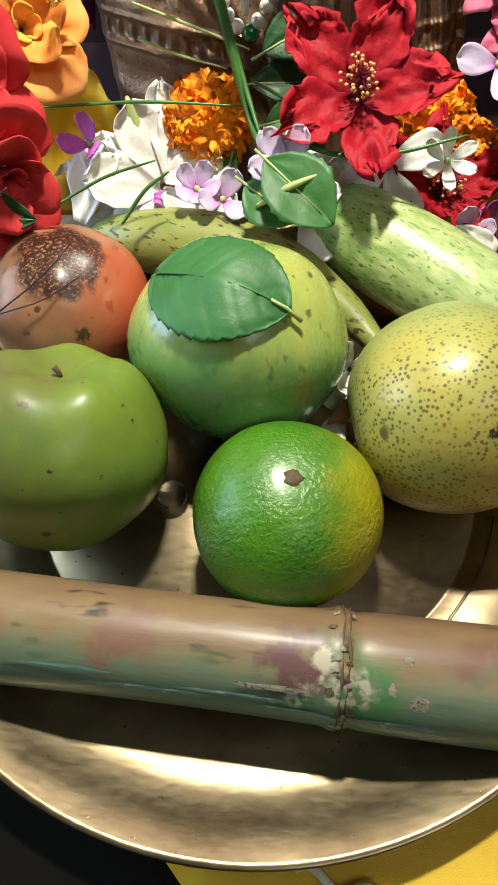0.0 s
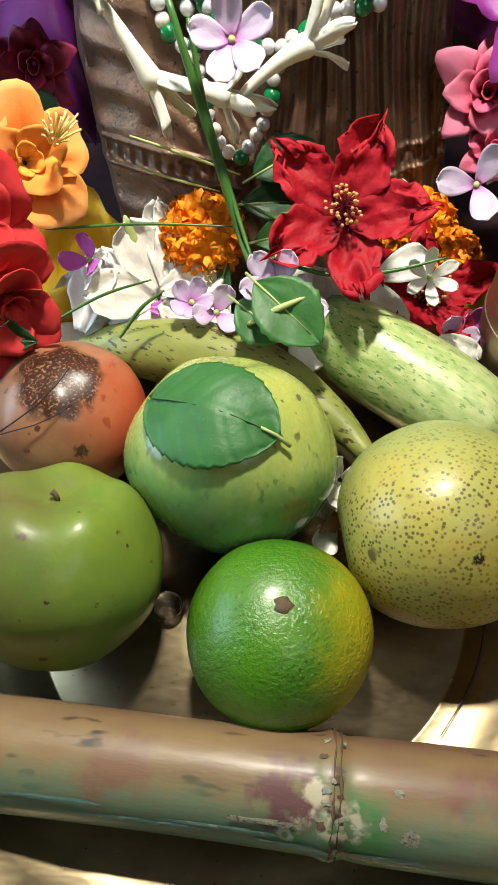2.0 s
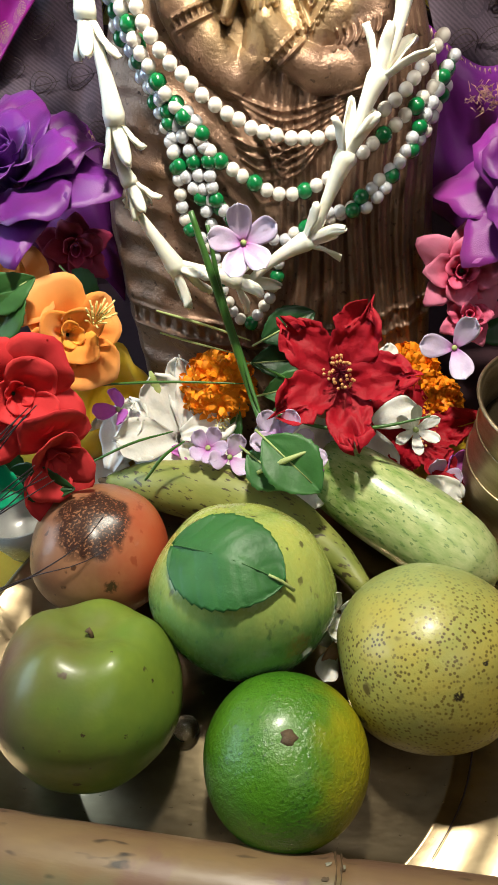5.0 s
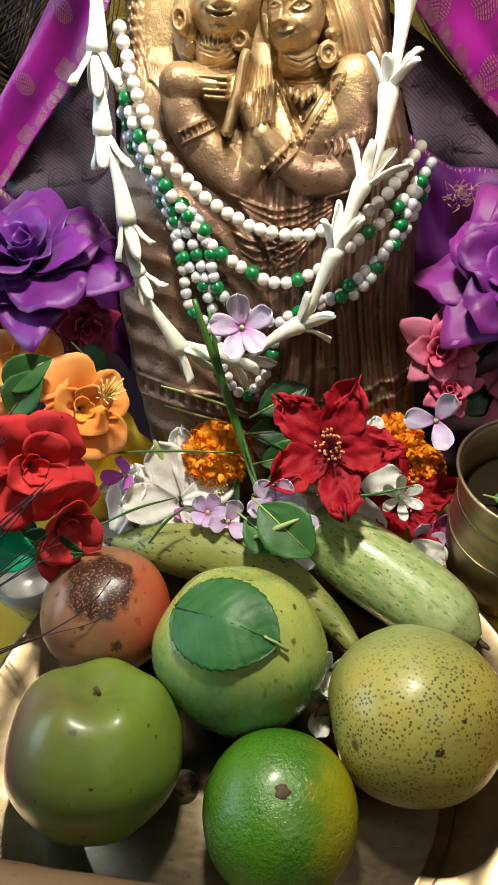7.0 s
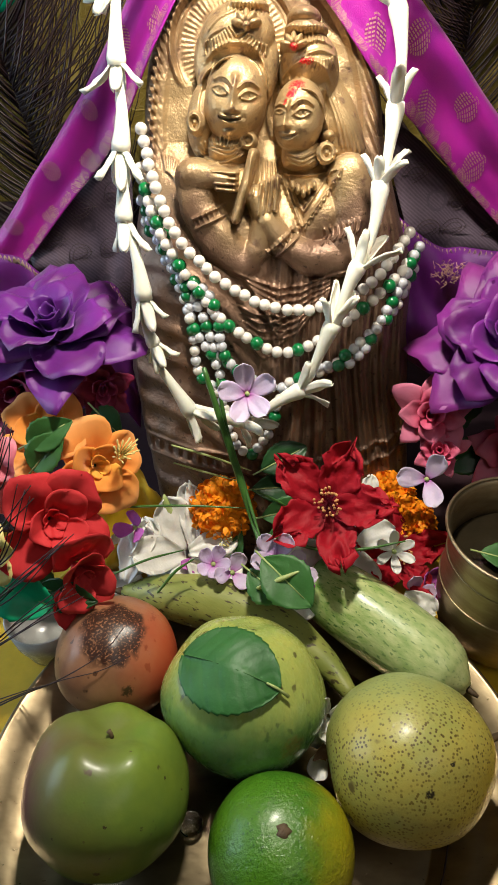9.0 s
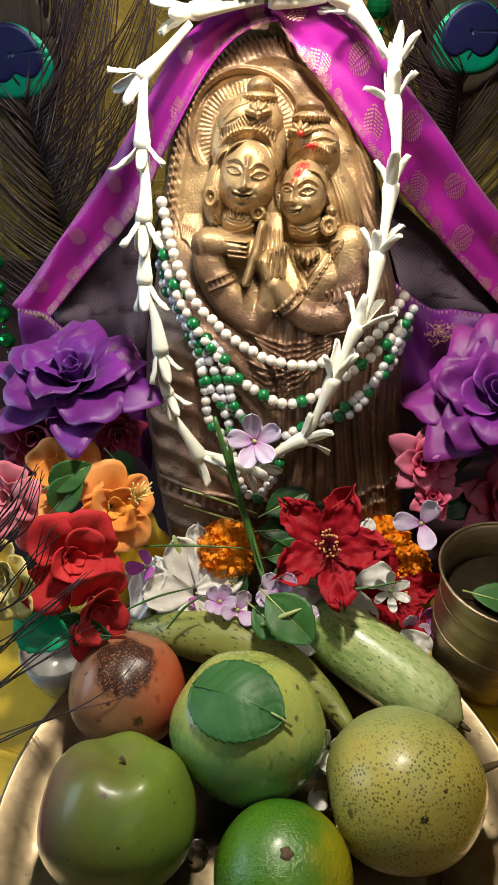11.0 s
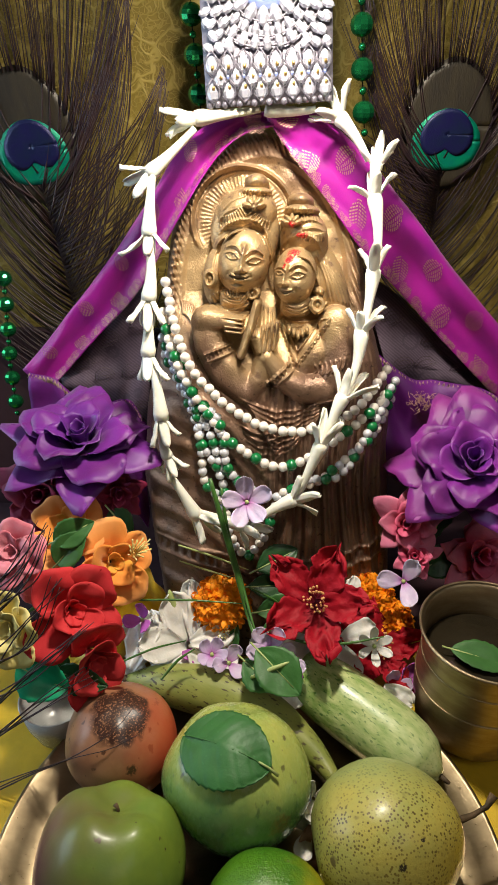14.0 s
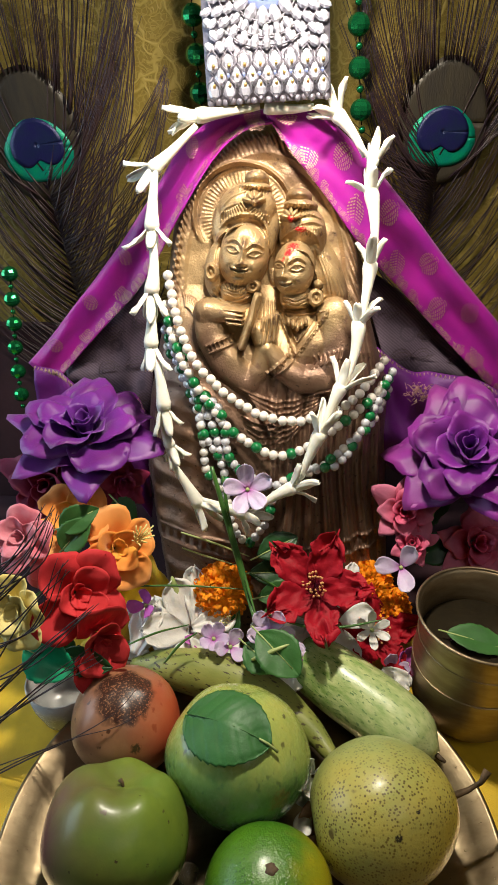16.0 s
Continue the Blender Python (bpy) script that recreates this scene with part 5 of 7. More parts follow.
# ---- strands and garland ----
def bead_strand(name, label, pts, size, pattern, seed):
    path, length = smooth_path([sp(u, v, w) for u, v, w in pts], 400)
    n = max(2, round(length / (size * 1.0)))
    rnd = random.Random(seed)
    th = thing(name, label, "bead strand", Matrix.Translation(path[0]), "bead strands on the statue")
    o = Vector(path[0])
    meshes = {}
    for key, mt in (("w", M["pearl"]), ("s", M["pearl_grey"]), ("g", M["green_bead"])):
        k = size * (0.54 if key != "g" else 0.65)
        meshes[key] = ball(lambda d: (k * d.x, k * d.y, k * d.z), 16, 10, "bead")
        meshes[key].materials.append(mt)
    for i in range(n):
        p = Vector(path[min(399, round(399 * (i + 0.5) / n))]) - o
        p += Vector((rnd.uniform(-1, 1), rnd.uniform(-1, 1), rnd.uniform(-1, 1))) * 0.0006
        part_mesh("bead", meshes[pattern[i % len(pattern)]], None, th, Matrix.Translation(p))
    part_mesh("thread", tube([Vector(p) - o for p in path[::8]], [0.0005] * len(path[::8]), 5, "thread"), M["white_trim"], th)
    return th


BD = 0.0069
bead_strand("pearl_strand", "white pearl bead strand hung across the statue", [(-0.0632, 0.2496, 0.0300), (-0.0543, 0.2119, 0.0420), (-0.0409, 0.1849, 0.0470), (-0.0190, 0.1620, 0.0480), (0.0051, 0.1477, 0.0470), (0.0294, 0.1431, 0.0470), (0.0574, 0.1489, 0.0470), (0.0776, 0.1629, 0.0400), (0.0992, 0.1880, 0.0220)], BD, "w", 1)
bead_strand("beaded_strand", "white and green bead strand hung across the statue", [(-0.0669, 0.2287, 0.0280), (-0.0547, 0.1921, 0.0420), (-0.0305, 0.1516, 0.0460), (-0.0069, 0.1277, 0.0460), (0.0218, 0.1160, 0.0450), (0.0460, 0.1277, 0.0460), (0.0781, 0.1506, 0.0400), (0.1033, 0.1723, 0.0200)], BD, "wwgwwgw", 2)
bead_strand("beaded_strand", "grey pearl and green bead strand hung across the statue", [(-0.0677, 0.2105, 0.0260), (-0.0514, 0.1774, 0.0380), (-0.0308, 0.1395, 0.0440), (-0.0194, 0.1120, 0.0440), (0.0139, 0.0928, 0.0430), (0.0406, 0.1057, 0.0440), (0.0652, 0.1119, 0.0430), (0.0889, 0.1498, 0.0360), (0.1054, 0.1792, 0.0180)], BD * 0.95, "sgss", 3)
bead_strand("beaded_strand", "grey pearl and green bead strand in a long loop", [(-0.0659, 0.1983, 0.0260), (-0.0486, 0.1648, 0.0360), (-0.0392, 0.1389, 0.0420), (-0.0353, 0.1050, 0.0430), (-0.0216, 0.0877, 0.0430), (-0.0154, 0.0606, 0.0420), (-0.0047, 0.0449, 0.0420), (0.0080, 0.0592, 0.0430), (0.0222, 0.0951, 0.0430), (0.0469, 0.1042, 0.0430), (0.0669, 0.1214, 0.0420), (0.0873, 0.1394, 0.0360), (0.1032, 0.1656, 0.0180)], BD * 0.95, "wgsws", 4)
bead_strand("beaded_strand", "grey pearl and green bead strand bunched on the statue", [(-0.0610, 0.2069, 0.0300), (-0.0460, 0.1717, 0.0400), (-0.0253, 0.1504, 0.0460), (-0.0172, 0.1148, 0.0460), (-0.0027, 0.0975, 0.0450)], BD * 0.95, "sgsgs", 5)
bead_strand("beaded_strand", "grey pearl and green bead strand bunched on the statue", [(-0.0552, 0.1906, 0.0300), (-0.0421, 0.1594, 0.0400), (-0.0359, 0.1307, 0.0430), (-0.0256, 0.1141, 0.0440), (-0.0194, 0.0925, 0.0440)], BD * 0.95, "gss", 6)


def floret(parent, a, b, wide, seed, splay=1.0, count=5):
    """A tuberose: a slim curved tube that opens into pointed lobes."""
    rnd = random.Random(seed)
    a, b = Vector(a), Vector(b)
    d = b - a
    side = d.cross(Vector((0, -1, 0.3))).normalized()
    bow = side * rnd.uniform(-0.06, 0.06) * d.length
    pts = [a.lerp(b, t) + bow * 4 * t * (1 - t) for t in (0, 0.15, 0.35, 0.55, 0.75, 0.9, 1.0)]
    v, f = [], []
    tube_data(pts, [wide * q for q in (0.40, 0.46, 0.52, 0.62, 0.80, 1.0, 0.92)], 12, v, f)
    o = a
    tub = part_mesh("floret", mesh_from([Vector(p) - o for p in v], f, "floret"), M["tuberose"], parent, Matrix.Translation(o - parent.matrix_world.translation))
    for k in range(count):
        L = wide * rnd.uniform(3.2, 5.2)
        pm = solid(petal_mesh("lobe", L, wide * 1.20, 0.42, -0.50 * splay * rnd.uniform(0.2, 1.5), 0.06, 0.46, 0.75, 9, 11, seed + k), 0.0007)
        base = up_to(b - o - d.normalized() * wide * 0.7, d)
        m = base @ Matrix.Rotation(radians(360 * k / count + rnd.uniform(-14, 14)), 4, "Z") @ Matrix.Translation((0, wide * 0.45, 0)) @ Matrix.Rotation(radians(90 - splay * rnd.choice((6, 12, 18, 26, 40))), 4, "X")
        part_mesh("lobe", pm, M["tuberose"], tub, m)


garland = thing("flower_garland", "garland of waxy white tuberose florets hung round the statue", "garland", Matrix.Translation(sp(0, 0.35, 0.03)))
LINKS = [
    ((0.0028, 0.3600, 0.0240), (-0.0407, 0.3530, 0.0300)), ((-0.0405, 0.3465, 0.0320), (-0.0722, 0.3168, 0.0360)), ((-0.0681, 0.3240, 0.0360), (-0.0708, 0.2762, 0.0460)),
    ((-0.0722, 0.2799, 0.0460), (-0.0717, 0.2335, 0.0520)), ((-0.0716, 0.2384, 0.0520), (-0.0721, 0.1967, 0.0560)), ((-0.0719, 0.2021, 0.0560), (-0.0632, 0.1528, 0.0600)),
    ((-0.0659, 0.1524, 0.0580), (-0.0594, 0.1250, 0.0580)), ((-0.0639, 0.1190, 0.0560), (-0.0392, 0.0797, 0.0560)), ((-0.0412, 0.0854, 0.0560), (-0.0055, 0.0743, 0.0560)),
    ((-0.0022, 0.0730, 0.0560), (0.0318, 0.0957, 0.0560)), ((0.0310, 0.0939, 0.0580), (0.0488, 0.1383, 0.0600)), ((0.0497, 0.1355, 0.0600), (0.0633, 0.1720, 0.0580)),
    ((0.0629, 0.1677, 0.0560), (0.0737, 0.2157, 0.0520)), ((0.0746, 0.2131, 0.0520), (0.0809, 0.2556, 0.0460)), ((0.0818, 0.2542, 0.0460), (0.0794, 0.3041, 0.0400)),
    ((0.0786, 0.3041, 0.0400), (0.0812, 0.3240, 0.0360)), ((0.0754, 0.3261, 0.0340), (0.0544, 0.3547, 0.0300)), ((0.0402, 0.3600, 0.0240), (0.0065, 0.3610, 0.0220)),
]
for k, (a, b) in enumerate(LINKS):
    floret(garland, sp(*a), sp(*b), 0.0054 if k not in (6, 15) else 0.0044, 40 + k, 1.0 if k not in (8,) else 1.3, 0 if k == 17 else (4 if k % 3 else 5))


def small_flower(name, label, place, axis, n, length, width, material, spin=0, seed=0, tilt=72, group="loose small flowers"):
    th = flower(name, label, "flower", place, axis, [(n, length, width, tilt, 0.12, 0.3, 0.05, 0.0012, 0, 0.62)], material, spin, group, seed)
    part_mesh("throat", tube([(0, 0, -0.016), (0.001, 0, -0.006), (0, 0, 0.0012)], [0.0008, 0.0010, 0.0016], 7, "throat"), M["pale_green"], th)
    return th


small_flower("periwinkle", "pale lilac periwinkle tucked on the garland", sp((-0.0028, 0.0987, 0.0740)[0], (-0.0028, 0.0987, 0.0740)[1], 0.074), (0.05, -0.8, 0.6), 5, 0.0185, 0.0125, M["mauve"], 10, 3)

# ---- lace drape beads, feathers, jewelled panel ----
def bead_string(pts, size):
    th = thing("green_bead_string", "string of faceted metallic green beads hanging behind the statue", "bead string", Matrix.Translation(pts[0]), "green bead strings")
    path, length = smooth_path(pts, 300)
    o = Vector(pts[0])
    n = round(length / (size * 1.9))
    big = ball(lambda d: (size * 0.62 * d.x, size * 0.62 * d.y, size * 0.58 * d.z), 10, 8, "bead")
    big.polygons.foreach_set("use_smooth", [False] * len(big.polygons))
    small = ball(lambda d: (size * 0.2 * d.x, size * 0.2 * d.y, size * 0.2 * d.z), 8, 6, "spacer")
    for i in range(n):
        p = Vector(path[round(299 * (i + 0.3) / n)]) - o
        part_mesh("bead", big, M["green_metal"], th, Matrix.Translation(p) @ Matrix.Rotation(i * 1.3, 4, "Z"))
        q = Vector(path[min(299, round(299 * (i + 0.8) / n))]) - o
        part_mesh("spacer", small, M["green_metal"], th, Matrix.Translation(q))
    part_mesh("thread", tube([Vector(p) - o for p in path[::20]], [0.0005] * len(path[::20]), 5, "thread"), M["dark"], th)


bead_string([(0.0686, 0.3550, 0.5134), (0.0733, 0.3550, 0.4595), (0.0774, 0.3520, 0.4101), (0.0820, 0.3500, 0.3717)], 0.0138)
bead_string([(-0.0488, 0.3550, 0.5146), (-0.0486, 0.3550, 0.4569), (-0.0458, 0.3520, 0.4215), (-0.0429, 0.3500, 0.3857)], 0.0135)
bead_string([(-0.2158, 0.3400, 0.2720), (-0.2189, 0.3350, 0.2234), (-0.2209, 0.3300, 0.1933), (-0.2199, 0.3200, 0.1413)], 0.0115)


def feather(place, lean, seed, size=1.0, low=0.24, dense=84, tufts=()):
    """A peacock tail feather: shaft, eye of three rings, and a wide spray of barbs."""
    rnd = random.Random(seed)
    th = thing("peacock_feather", "peacock tail feather with a teal and navy eye against the drape", "feather", Matrix.Translation(place) @ Matrix.Rotation(radians(lean), 4, "Y") @ Matrix.Diagonal((size, size, size, 1)), "peacock feathers")
    part_mesh("shaft", tube([(0, 0, -low), (0.002, -0.001, -low / 2), (0, 0, -0.02)], [0.0013, 0.0010, 0.0006], 7, "shaft"), M["barb"], th)

    def disc(name, rx, rz, cz, y, material, notch=0.0, dome=0.0004):
        def fn(s, t):
            a = 2 * math.pi * s
            k = t * (1 - notch * math.exp(-((a - 1.5 * math.pi) / 0.35) ** 2))
            egg = 1 - 0.12 * math.sin(a)
            edge = 1 + 0.02 * noise.noise(Vector((math.cos(a) * 6, math.sin(a) * 6, seed)))
            return (rx * k * egg * edge * math.cos(a), y - dome * (1 - t * t), cz + rz * k * edge * math.sin(a))
        part_mesh(name, solid(sheet(fn, 48, 7, name), 0.0004), material, th)
    disc("outer_ring", 0.040, 0.052, 0.008, -0.002, M["feather_brown"])
    disc("teal_ring", 0.0295, 0.0255, -0.004, -0.0029, M["feather_teal"], 0.05)
    disc("navy_pupil", 0.0225, 0.0205, 0.0010, -0.0038, M["feather_navy"], 0.42)
    v, f = [], []

    def barb(p, ang, length, bend, thick, sag=0.0):
        pts, q, a = [], Vector(p), ang
        for k in range(8):
            pts.append(tuple(q))
            q = q + Vector((math.sin(a), -0.02 + 0.04 * rnd.random(), math.cos(a))) * length / 7
            a += bend / 7
        tube_data(pts, [thick * (1 - 0.085 * k) for k in range(8)], 3, v, f)
    for k in range(dense):
        t = k / (dense - 1)
        z = -low * (1 - t) - 0.012 * t
        for sd in (-1, 1):
            ang = sd * (1.15 - 0.75 * t + rnd.uniform(-0.05, 0.05))
            barb((0, -0.001 + rnd.uniform(-0.003, 0.003), z), ang, (0.140 - 0.02 * t) * rnd.uniform(0.8, 1.1), -sd * (0.75 - 0.35 * t + rnd.uniform(-.15, .15)), 0.00085)
    for k in range(190):
        a = rnd.uniform(-2.9, 2.9)
        p = (0.036 * math.sin(a), -0.003 + rnd.uniform(-0.002, 0.001), 0.008 + 0.048 * math.cos(a))
        barb(p, a * 0.28 + rnd.uniform(-0.05, 0.05), rnd.uniform(0.07, 0.16), -a * 0.10, 0.00055)
    for tx, tz, z0, z1 in tufts:
        for k in range(22):
            z = z0 + (z1 - z0) * k / 21
            a, b = Vector((0, -0.003, z)), Vector((tx + rnd.uniform(-0.003, 0.003), -0.006, tz - abs(rnd.gauss(0, 0.012))))
            bow = Vector((0.30 * (b.z - a.z), 0, -0.30 * (b.x - a.x))) * (0.55 if tx > 0 else -0.55) * (0.35 + 0.65 * k / 21)
            pts = [a.lerp(b, q / 7) + bow * 4 * (q / 7) * (1 - q / 7) * (1 - 0.3 * q / 7) for q in range(8)]
            tube_data(pts, [0.0007 * (1 - 0.08 * q) for q in range(8)], 3, v, f)
    tagged(part_mesh("barbs", mesh_from(v, f, "barbs"), M["barb"], th), kind="stuff")
    return th


feather((-0.1825, 0.3660, 0.3650), -7, 3, 0.98, 0.24, 90, ((0.105, 0.125, -0.02, -0.09), (0.118, 0.045, -0.04, -0.12), (0.10, -0.03, -0.08, -0.16)))
feather((0.1470, 0.3660, 0.3739), 1, 4, 0.90, 0.24, 76, ((-0.082, 0.115, -0.02, -0.07), (-0.095, 0.02, -0.03, -0.09)))


def jewel_panel():
    a, b = Vector((-0.0328, 0.2830, 0.3998)), Vector((0.0511, 0.2830, 0.4043))
    w = (b - a).length
    x = (b - a).normalized()
    z = Vector((0, 0.25, 0.97))
    y = z.cross(x).normalized()
    m = Matrix((x, y, x.cross(y))).transposed().to_4x4()
    m.translation = (a + b) / 2
    th = thing("jewelled_panel", "glittering white rhinestone panel with a round medallion above the statue", "ornament", m)
    tall = 0.105

    def fn(s, t):
        return ((s - 0.5) * w * (1 + 0.02 * t), 0.0, t * tall)
    part_mesh("backing", solid(sheet(fn, 8, 8, "backing"), 0.002), M["silver"], th)
    gem = ball(lambda d: (0.0027 * d.x, 0.0022 * d.y, 0.0034 * d.z), 6, 4, "gem")
    gem.polygons.foreach_set("use_smooth", [False] * len(gem.polygons))
    blue = gem.copy()
    drop_gem = ball(lambda d: (0.0011 * d.x, 0.0009 * d.y, 0.0015 * d.z), 6, 4, "gold_drop")
    drop_gem.materials.append(M["gold"])
    edge_bead = ball(lambda d: (0.0024 * d.x, 0.0018 * d.y, 0.0024 * d.z), 10, 6, "edge_bead")
    edge_bead.materials.append(M["silver"])
    gem.materials.append(M["gem"])
    blue.materials.append(M["blue_gem"])
    v, f = [], []
    nb = 8
    for j in range(3):
        for i in range(nb - (j % 2)):
            gx, gz = (-(nb - 1) / 2 + i + 0.5 * (j % 2)) * w / nb, 0.0085 + j * 0.0082
            part_mesh("gem", gem, None, th, Matrix.Translation((gx, -0.0024, gz)) @ Matrix.Diagonal((1.55, 1.2, 1.75, 1)))
            part_mesh("gold_drop", drop_gem, None, th, Matrix.Translation((gx + 0.0006, -0.0048, gz + 0.0022 * (1 - j))))
            if j % 2:
                part_mesh("stone", blue, None, th, Matrix.Translation((gx + w / nb / 2 - 0.0002, -0.0040, gz)) @ Matrix.Diagonal((0.6, 0.8, 0.5, 1)))
            for sg in (-1, 1):
                tube_data([(gx, -0.0046, gz - 0.0080), (gx + sg * w / nb * 0.40, -0.0046, gz - 0.003), (gx + sg * w / nb * 0.40, -0.0046, gz + 0.003), (gx, -0.0046, gz + 0.0080)], [0.00055] * 4, 4, v, f)
    for i in range(17):
        part_mesh("edge_bead", edge_bead, None, th, Matrix.Translation(((i - 8) * w / 17.2, -0.0026, 0.0008 + 0.0006 * (i % 2))))
    nx = 12
    cz = 0.071
    for j in range(12):
        for i in range(nx):
            gx, gz = (-(nx - 1) / 2 + i + 0.5 * (j % 2)) * w / nx, 0.0345 + 0.0072 * j
            if math.hypot(gx, gz - cz) > 0.0435 and abs(gx) < w / 2 - 0.002 and gz < tall - 0.003:
                part_mesh("gem", gem, None, th, Matrix.Translation((gx, -0.0024, gz)) @ Matrix.Rotation(0.4 * (i % 5 - 2), 4, "Y") @ Matrix.Diagonal((1.2, 1.1, 1.2, 1)))
    for r, n, s in ((0.0200, 15, 1.75), (0.0285, 24, 1.25), (0.0355, 28, 1.35), (0.0425, 34, 1.2)):
        for i in range(n):
            t = 2 * math.pi * i / n
            gx, gz = r * math.cos(t), cz + r * math.sin(t)
            if 0.034 < gz < tall - 0.003 and abs(gx) < w / 2 - 0.001:
                part_mesh("gem", gem, None, th, Matrix.Translation((gx, -0.0024, gz)) @ Matrix.Rotation(math.pi / 2 - t, 4, "Y") @ Matrix.Diagonal((s * 0.85, s, s * 1.05, 1)))
        ring = [((r + 0.0031) * math.cos(2 * math.pi * q / 40), -0.0026, cz + (r + 0.0031) * math.sin(2 * math.pi * q / 40)) for q in range(41)]
        ring = [q for q in ring if 0.034 < q[2] < tall and abs(q[0]) < w / 2]
        if r < 0.04 and len(ring) > 20:
            tube_data(ring, [0.0007] * len(ring), 4, v, f)
    part_mesh("lattice", mesh_from(v, f, "lattice"), M["silver"], th, None, "dark silver lattice")
    part_mesh("medallion_core", solid(sheet(lambda s, t: (0.0165 * t * math.cos(6.2832 * s), -0.002 - 0.001 * (1 - t), cz + 0.0165 * t * math.sin(6.2832 * s)), 24, 4, "core"), 0.0005), M["blue_gem"], th)
    for q in (-38, -13, 13, 38):
        pm = solid(petal_mesh("blue_petal", 0.017, 0.0085, 0.05, 0.1, 0.0, 0.45, 0.3), 0.0008)
        part_mesh("blue_petal", pm, M["blue_gem"], th, Matrix.Translation((0, -0.0042, cz - 0.010)) @ Matrix.Rotation(radians(q), 4, "Y") @ Matrix.Rotation(radians(90), 4, "X"))


jewel_panel()

# ---- cloth roses and sprays ----
def cup_petal(name, h, r0, r1, span, lip, point, seed, nu=15, nv=13):
    """A petal that wraps round the flower's axis: rises from r0, opens to r1, rolls its lip outwards and ends in a point."""
    def fn(s, t):
        x = 2 * s - 1
        top = 1 - 0.34 * abs(x) ** 2.6 + point * math.exp(-(x / 0.20) ** 2) + 0.07 * noise.noise(Vector((x * 2.4, seed * 1.9, 0.5)))
        tt = t * top
        phi = radians(span) / 2 * x * (0.50 + 0.50 * math.sin(math.pi / 2 * min(1, t / 0.55)))
        roll = max(0.0, tt - 0.66)
        fray = 0.012 * r1 * noise.noise(Vector((x * 22, seed, 3))) * t ** 8
        r = r0 + (r1 - r0) * tt ** 1.35 + lip * 5.0 * roll ** 1.6 + fray + 0.13 * (r1 + 0.2 * h) * noise.noise(Vector((x * 1.9 + seed, tt * 2.4, seed))) * t
        z = h * tt - lip * 5.5 * roll ** 2 + 0.15 * (r1 + h) * noise.noise(Vector((x * 2.3, tt * 1.8 + seed, 7 + seed))) * t + 0.03 * (r1 + h) * noise.noise(Vector((x * 6.5, tt * 5 + seed, seed))) * t * t - 0.02 * r1 * math.exp(-(x / 0.07) ** 2) * t
        return (r * math.sin(phi), r * math.cos(phi), z)
    return solid(sheet(fn, nu, nv, name), 0.0004)


def cup_flower(name, label, place, axis, r, layers, material, spin, group, seed):
    """layers: (count, height, inner radius, outer radius, span in degrees, lip, point), lengths in parts of r."""
    th = thing(name, label, "flower", up_to(place, axis, spin), group)
    rnd = random.Random(seed)
    for k, (count, h, r0, r1, span, lip, point) in enumerate(layers):
        for i in range(count):
            me = cup_petal("petal", h * r * rnd.uniform(0.92, 1.08), r0 * r, r1 * r * rnd.uniform(0.9, 1.1), span * rnd.uniform(0.9, 1.1), lip * r, point, seed + 3.7 * k + 1.3 * i)
            m = Matrix.Rotation(radians(360 * i / count + 47 * k + rnd.uniform(-10, 10)), 4, "Z") @ Matrix.Rotation(radians(rnd.uniform(-5, 5)), 4, "X")
            part_mesh("petal", me, material, th, m)
    return th


ROSE_FULL = [(2, 0.60, 0.03, 0.09, 250, 0.02, 0.0), (3, 0.62, 0.06, 0.20, 165, 0.05, 0.05), (3, 0.60, 0.09, 0.36, 140, 0.09, 0.08),
             (4, 0.54, 0.12, 0.56, 118, 0.13, 0.10), (5, 0.42, 0.14, 0.80, 98, 0.14, 0.10), (6, 0.24, 0.15, 0.96, 82, 0.12, 0.12)]
ROSE_BUD = [(2, 0.95, 0.06, 0.16, 240, 0.03, 0.0), (3, 0.95, 0.12, 0.38, 150, 0.10, 0.06), (4, 0.80, 0.18, 0.72, 110, 0.16, 0.10), (5, 0.50, 0.2, 1.0, 84, 0.16, 0.14)]


def rose(place, axis, r, material, label, spin=0, seed=0, name="cloth_rose", group="cloth roses"):
    return cup_flower(name, label, place, axis, r, ROSE_FULL if r > 0.04 else ROSE_BUD, material, spin, group, seed)


rose((-0.1255, 0.2020, 0.1800), (0.04, -0.22, 0.95), 0.049, M["purple"], "large deep purple cloth rose beside the statue", 12, 1)
rose((0.1630, 0.2080, 0.1640), (-0.20, -0.52, 0.80), 0.052, M["violet"], "large violet cloth rose with pale edges beside the statue", 40, 2)
rose((0.1189, 0.2000, 0.1208), (-0.2, -0.8, 0.5), 0.020, M["rose_pink"], "small pink cloth rose", 0, 3)
rose((0.1769, 0.2000, 0.0887), (0.0, -0.75, 0.6), 0.026, M["rose_pink"], "pink and lilac cloth rose behind the brass pot", 0, 4)
rose((0.1244, 0.1850, 0.1001), (-0.2, -0.7, 0.6), 0.014, M["rose_pink"], "pink and white cloth rosebud", 0, 5)
# These left roses wear the darkened pink that stands in for their shadow.
rose((-0.1072, 0.2200, 0.1322), (0.2, -0.7, 0.2), 0.017, M["rose_pink_shaded"], "deep pink cloth rosebud with shade in its colour", 0, 6)
rose((-0.1663, 0.2250, 0.1264), (0.0, -0.8, 0.4), 0.030, M["rose_pink_shaded"], "deep pink cloth rose with shade in its colour", 0, 7)
rose((-0.1351, 0.2150, 0.1175), (0.0, -0.8, 0.4), 0.016, M["rose_pink_shaded"], "deep pink cloth rosebud with shade in its colour", 20, 9)

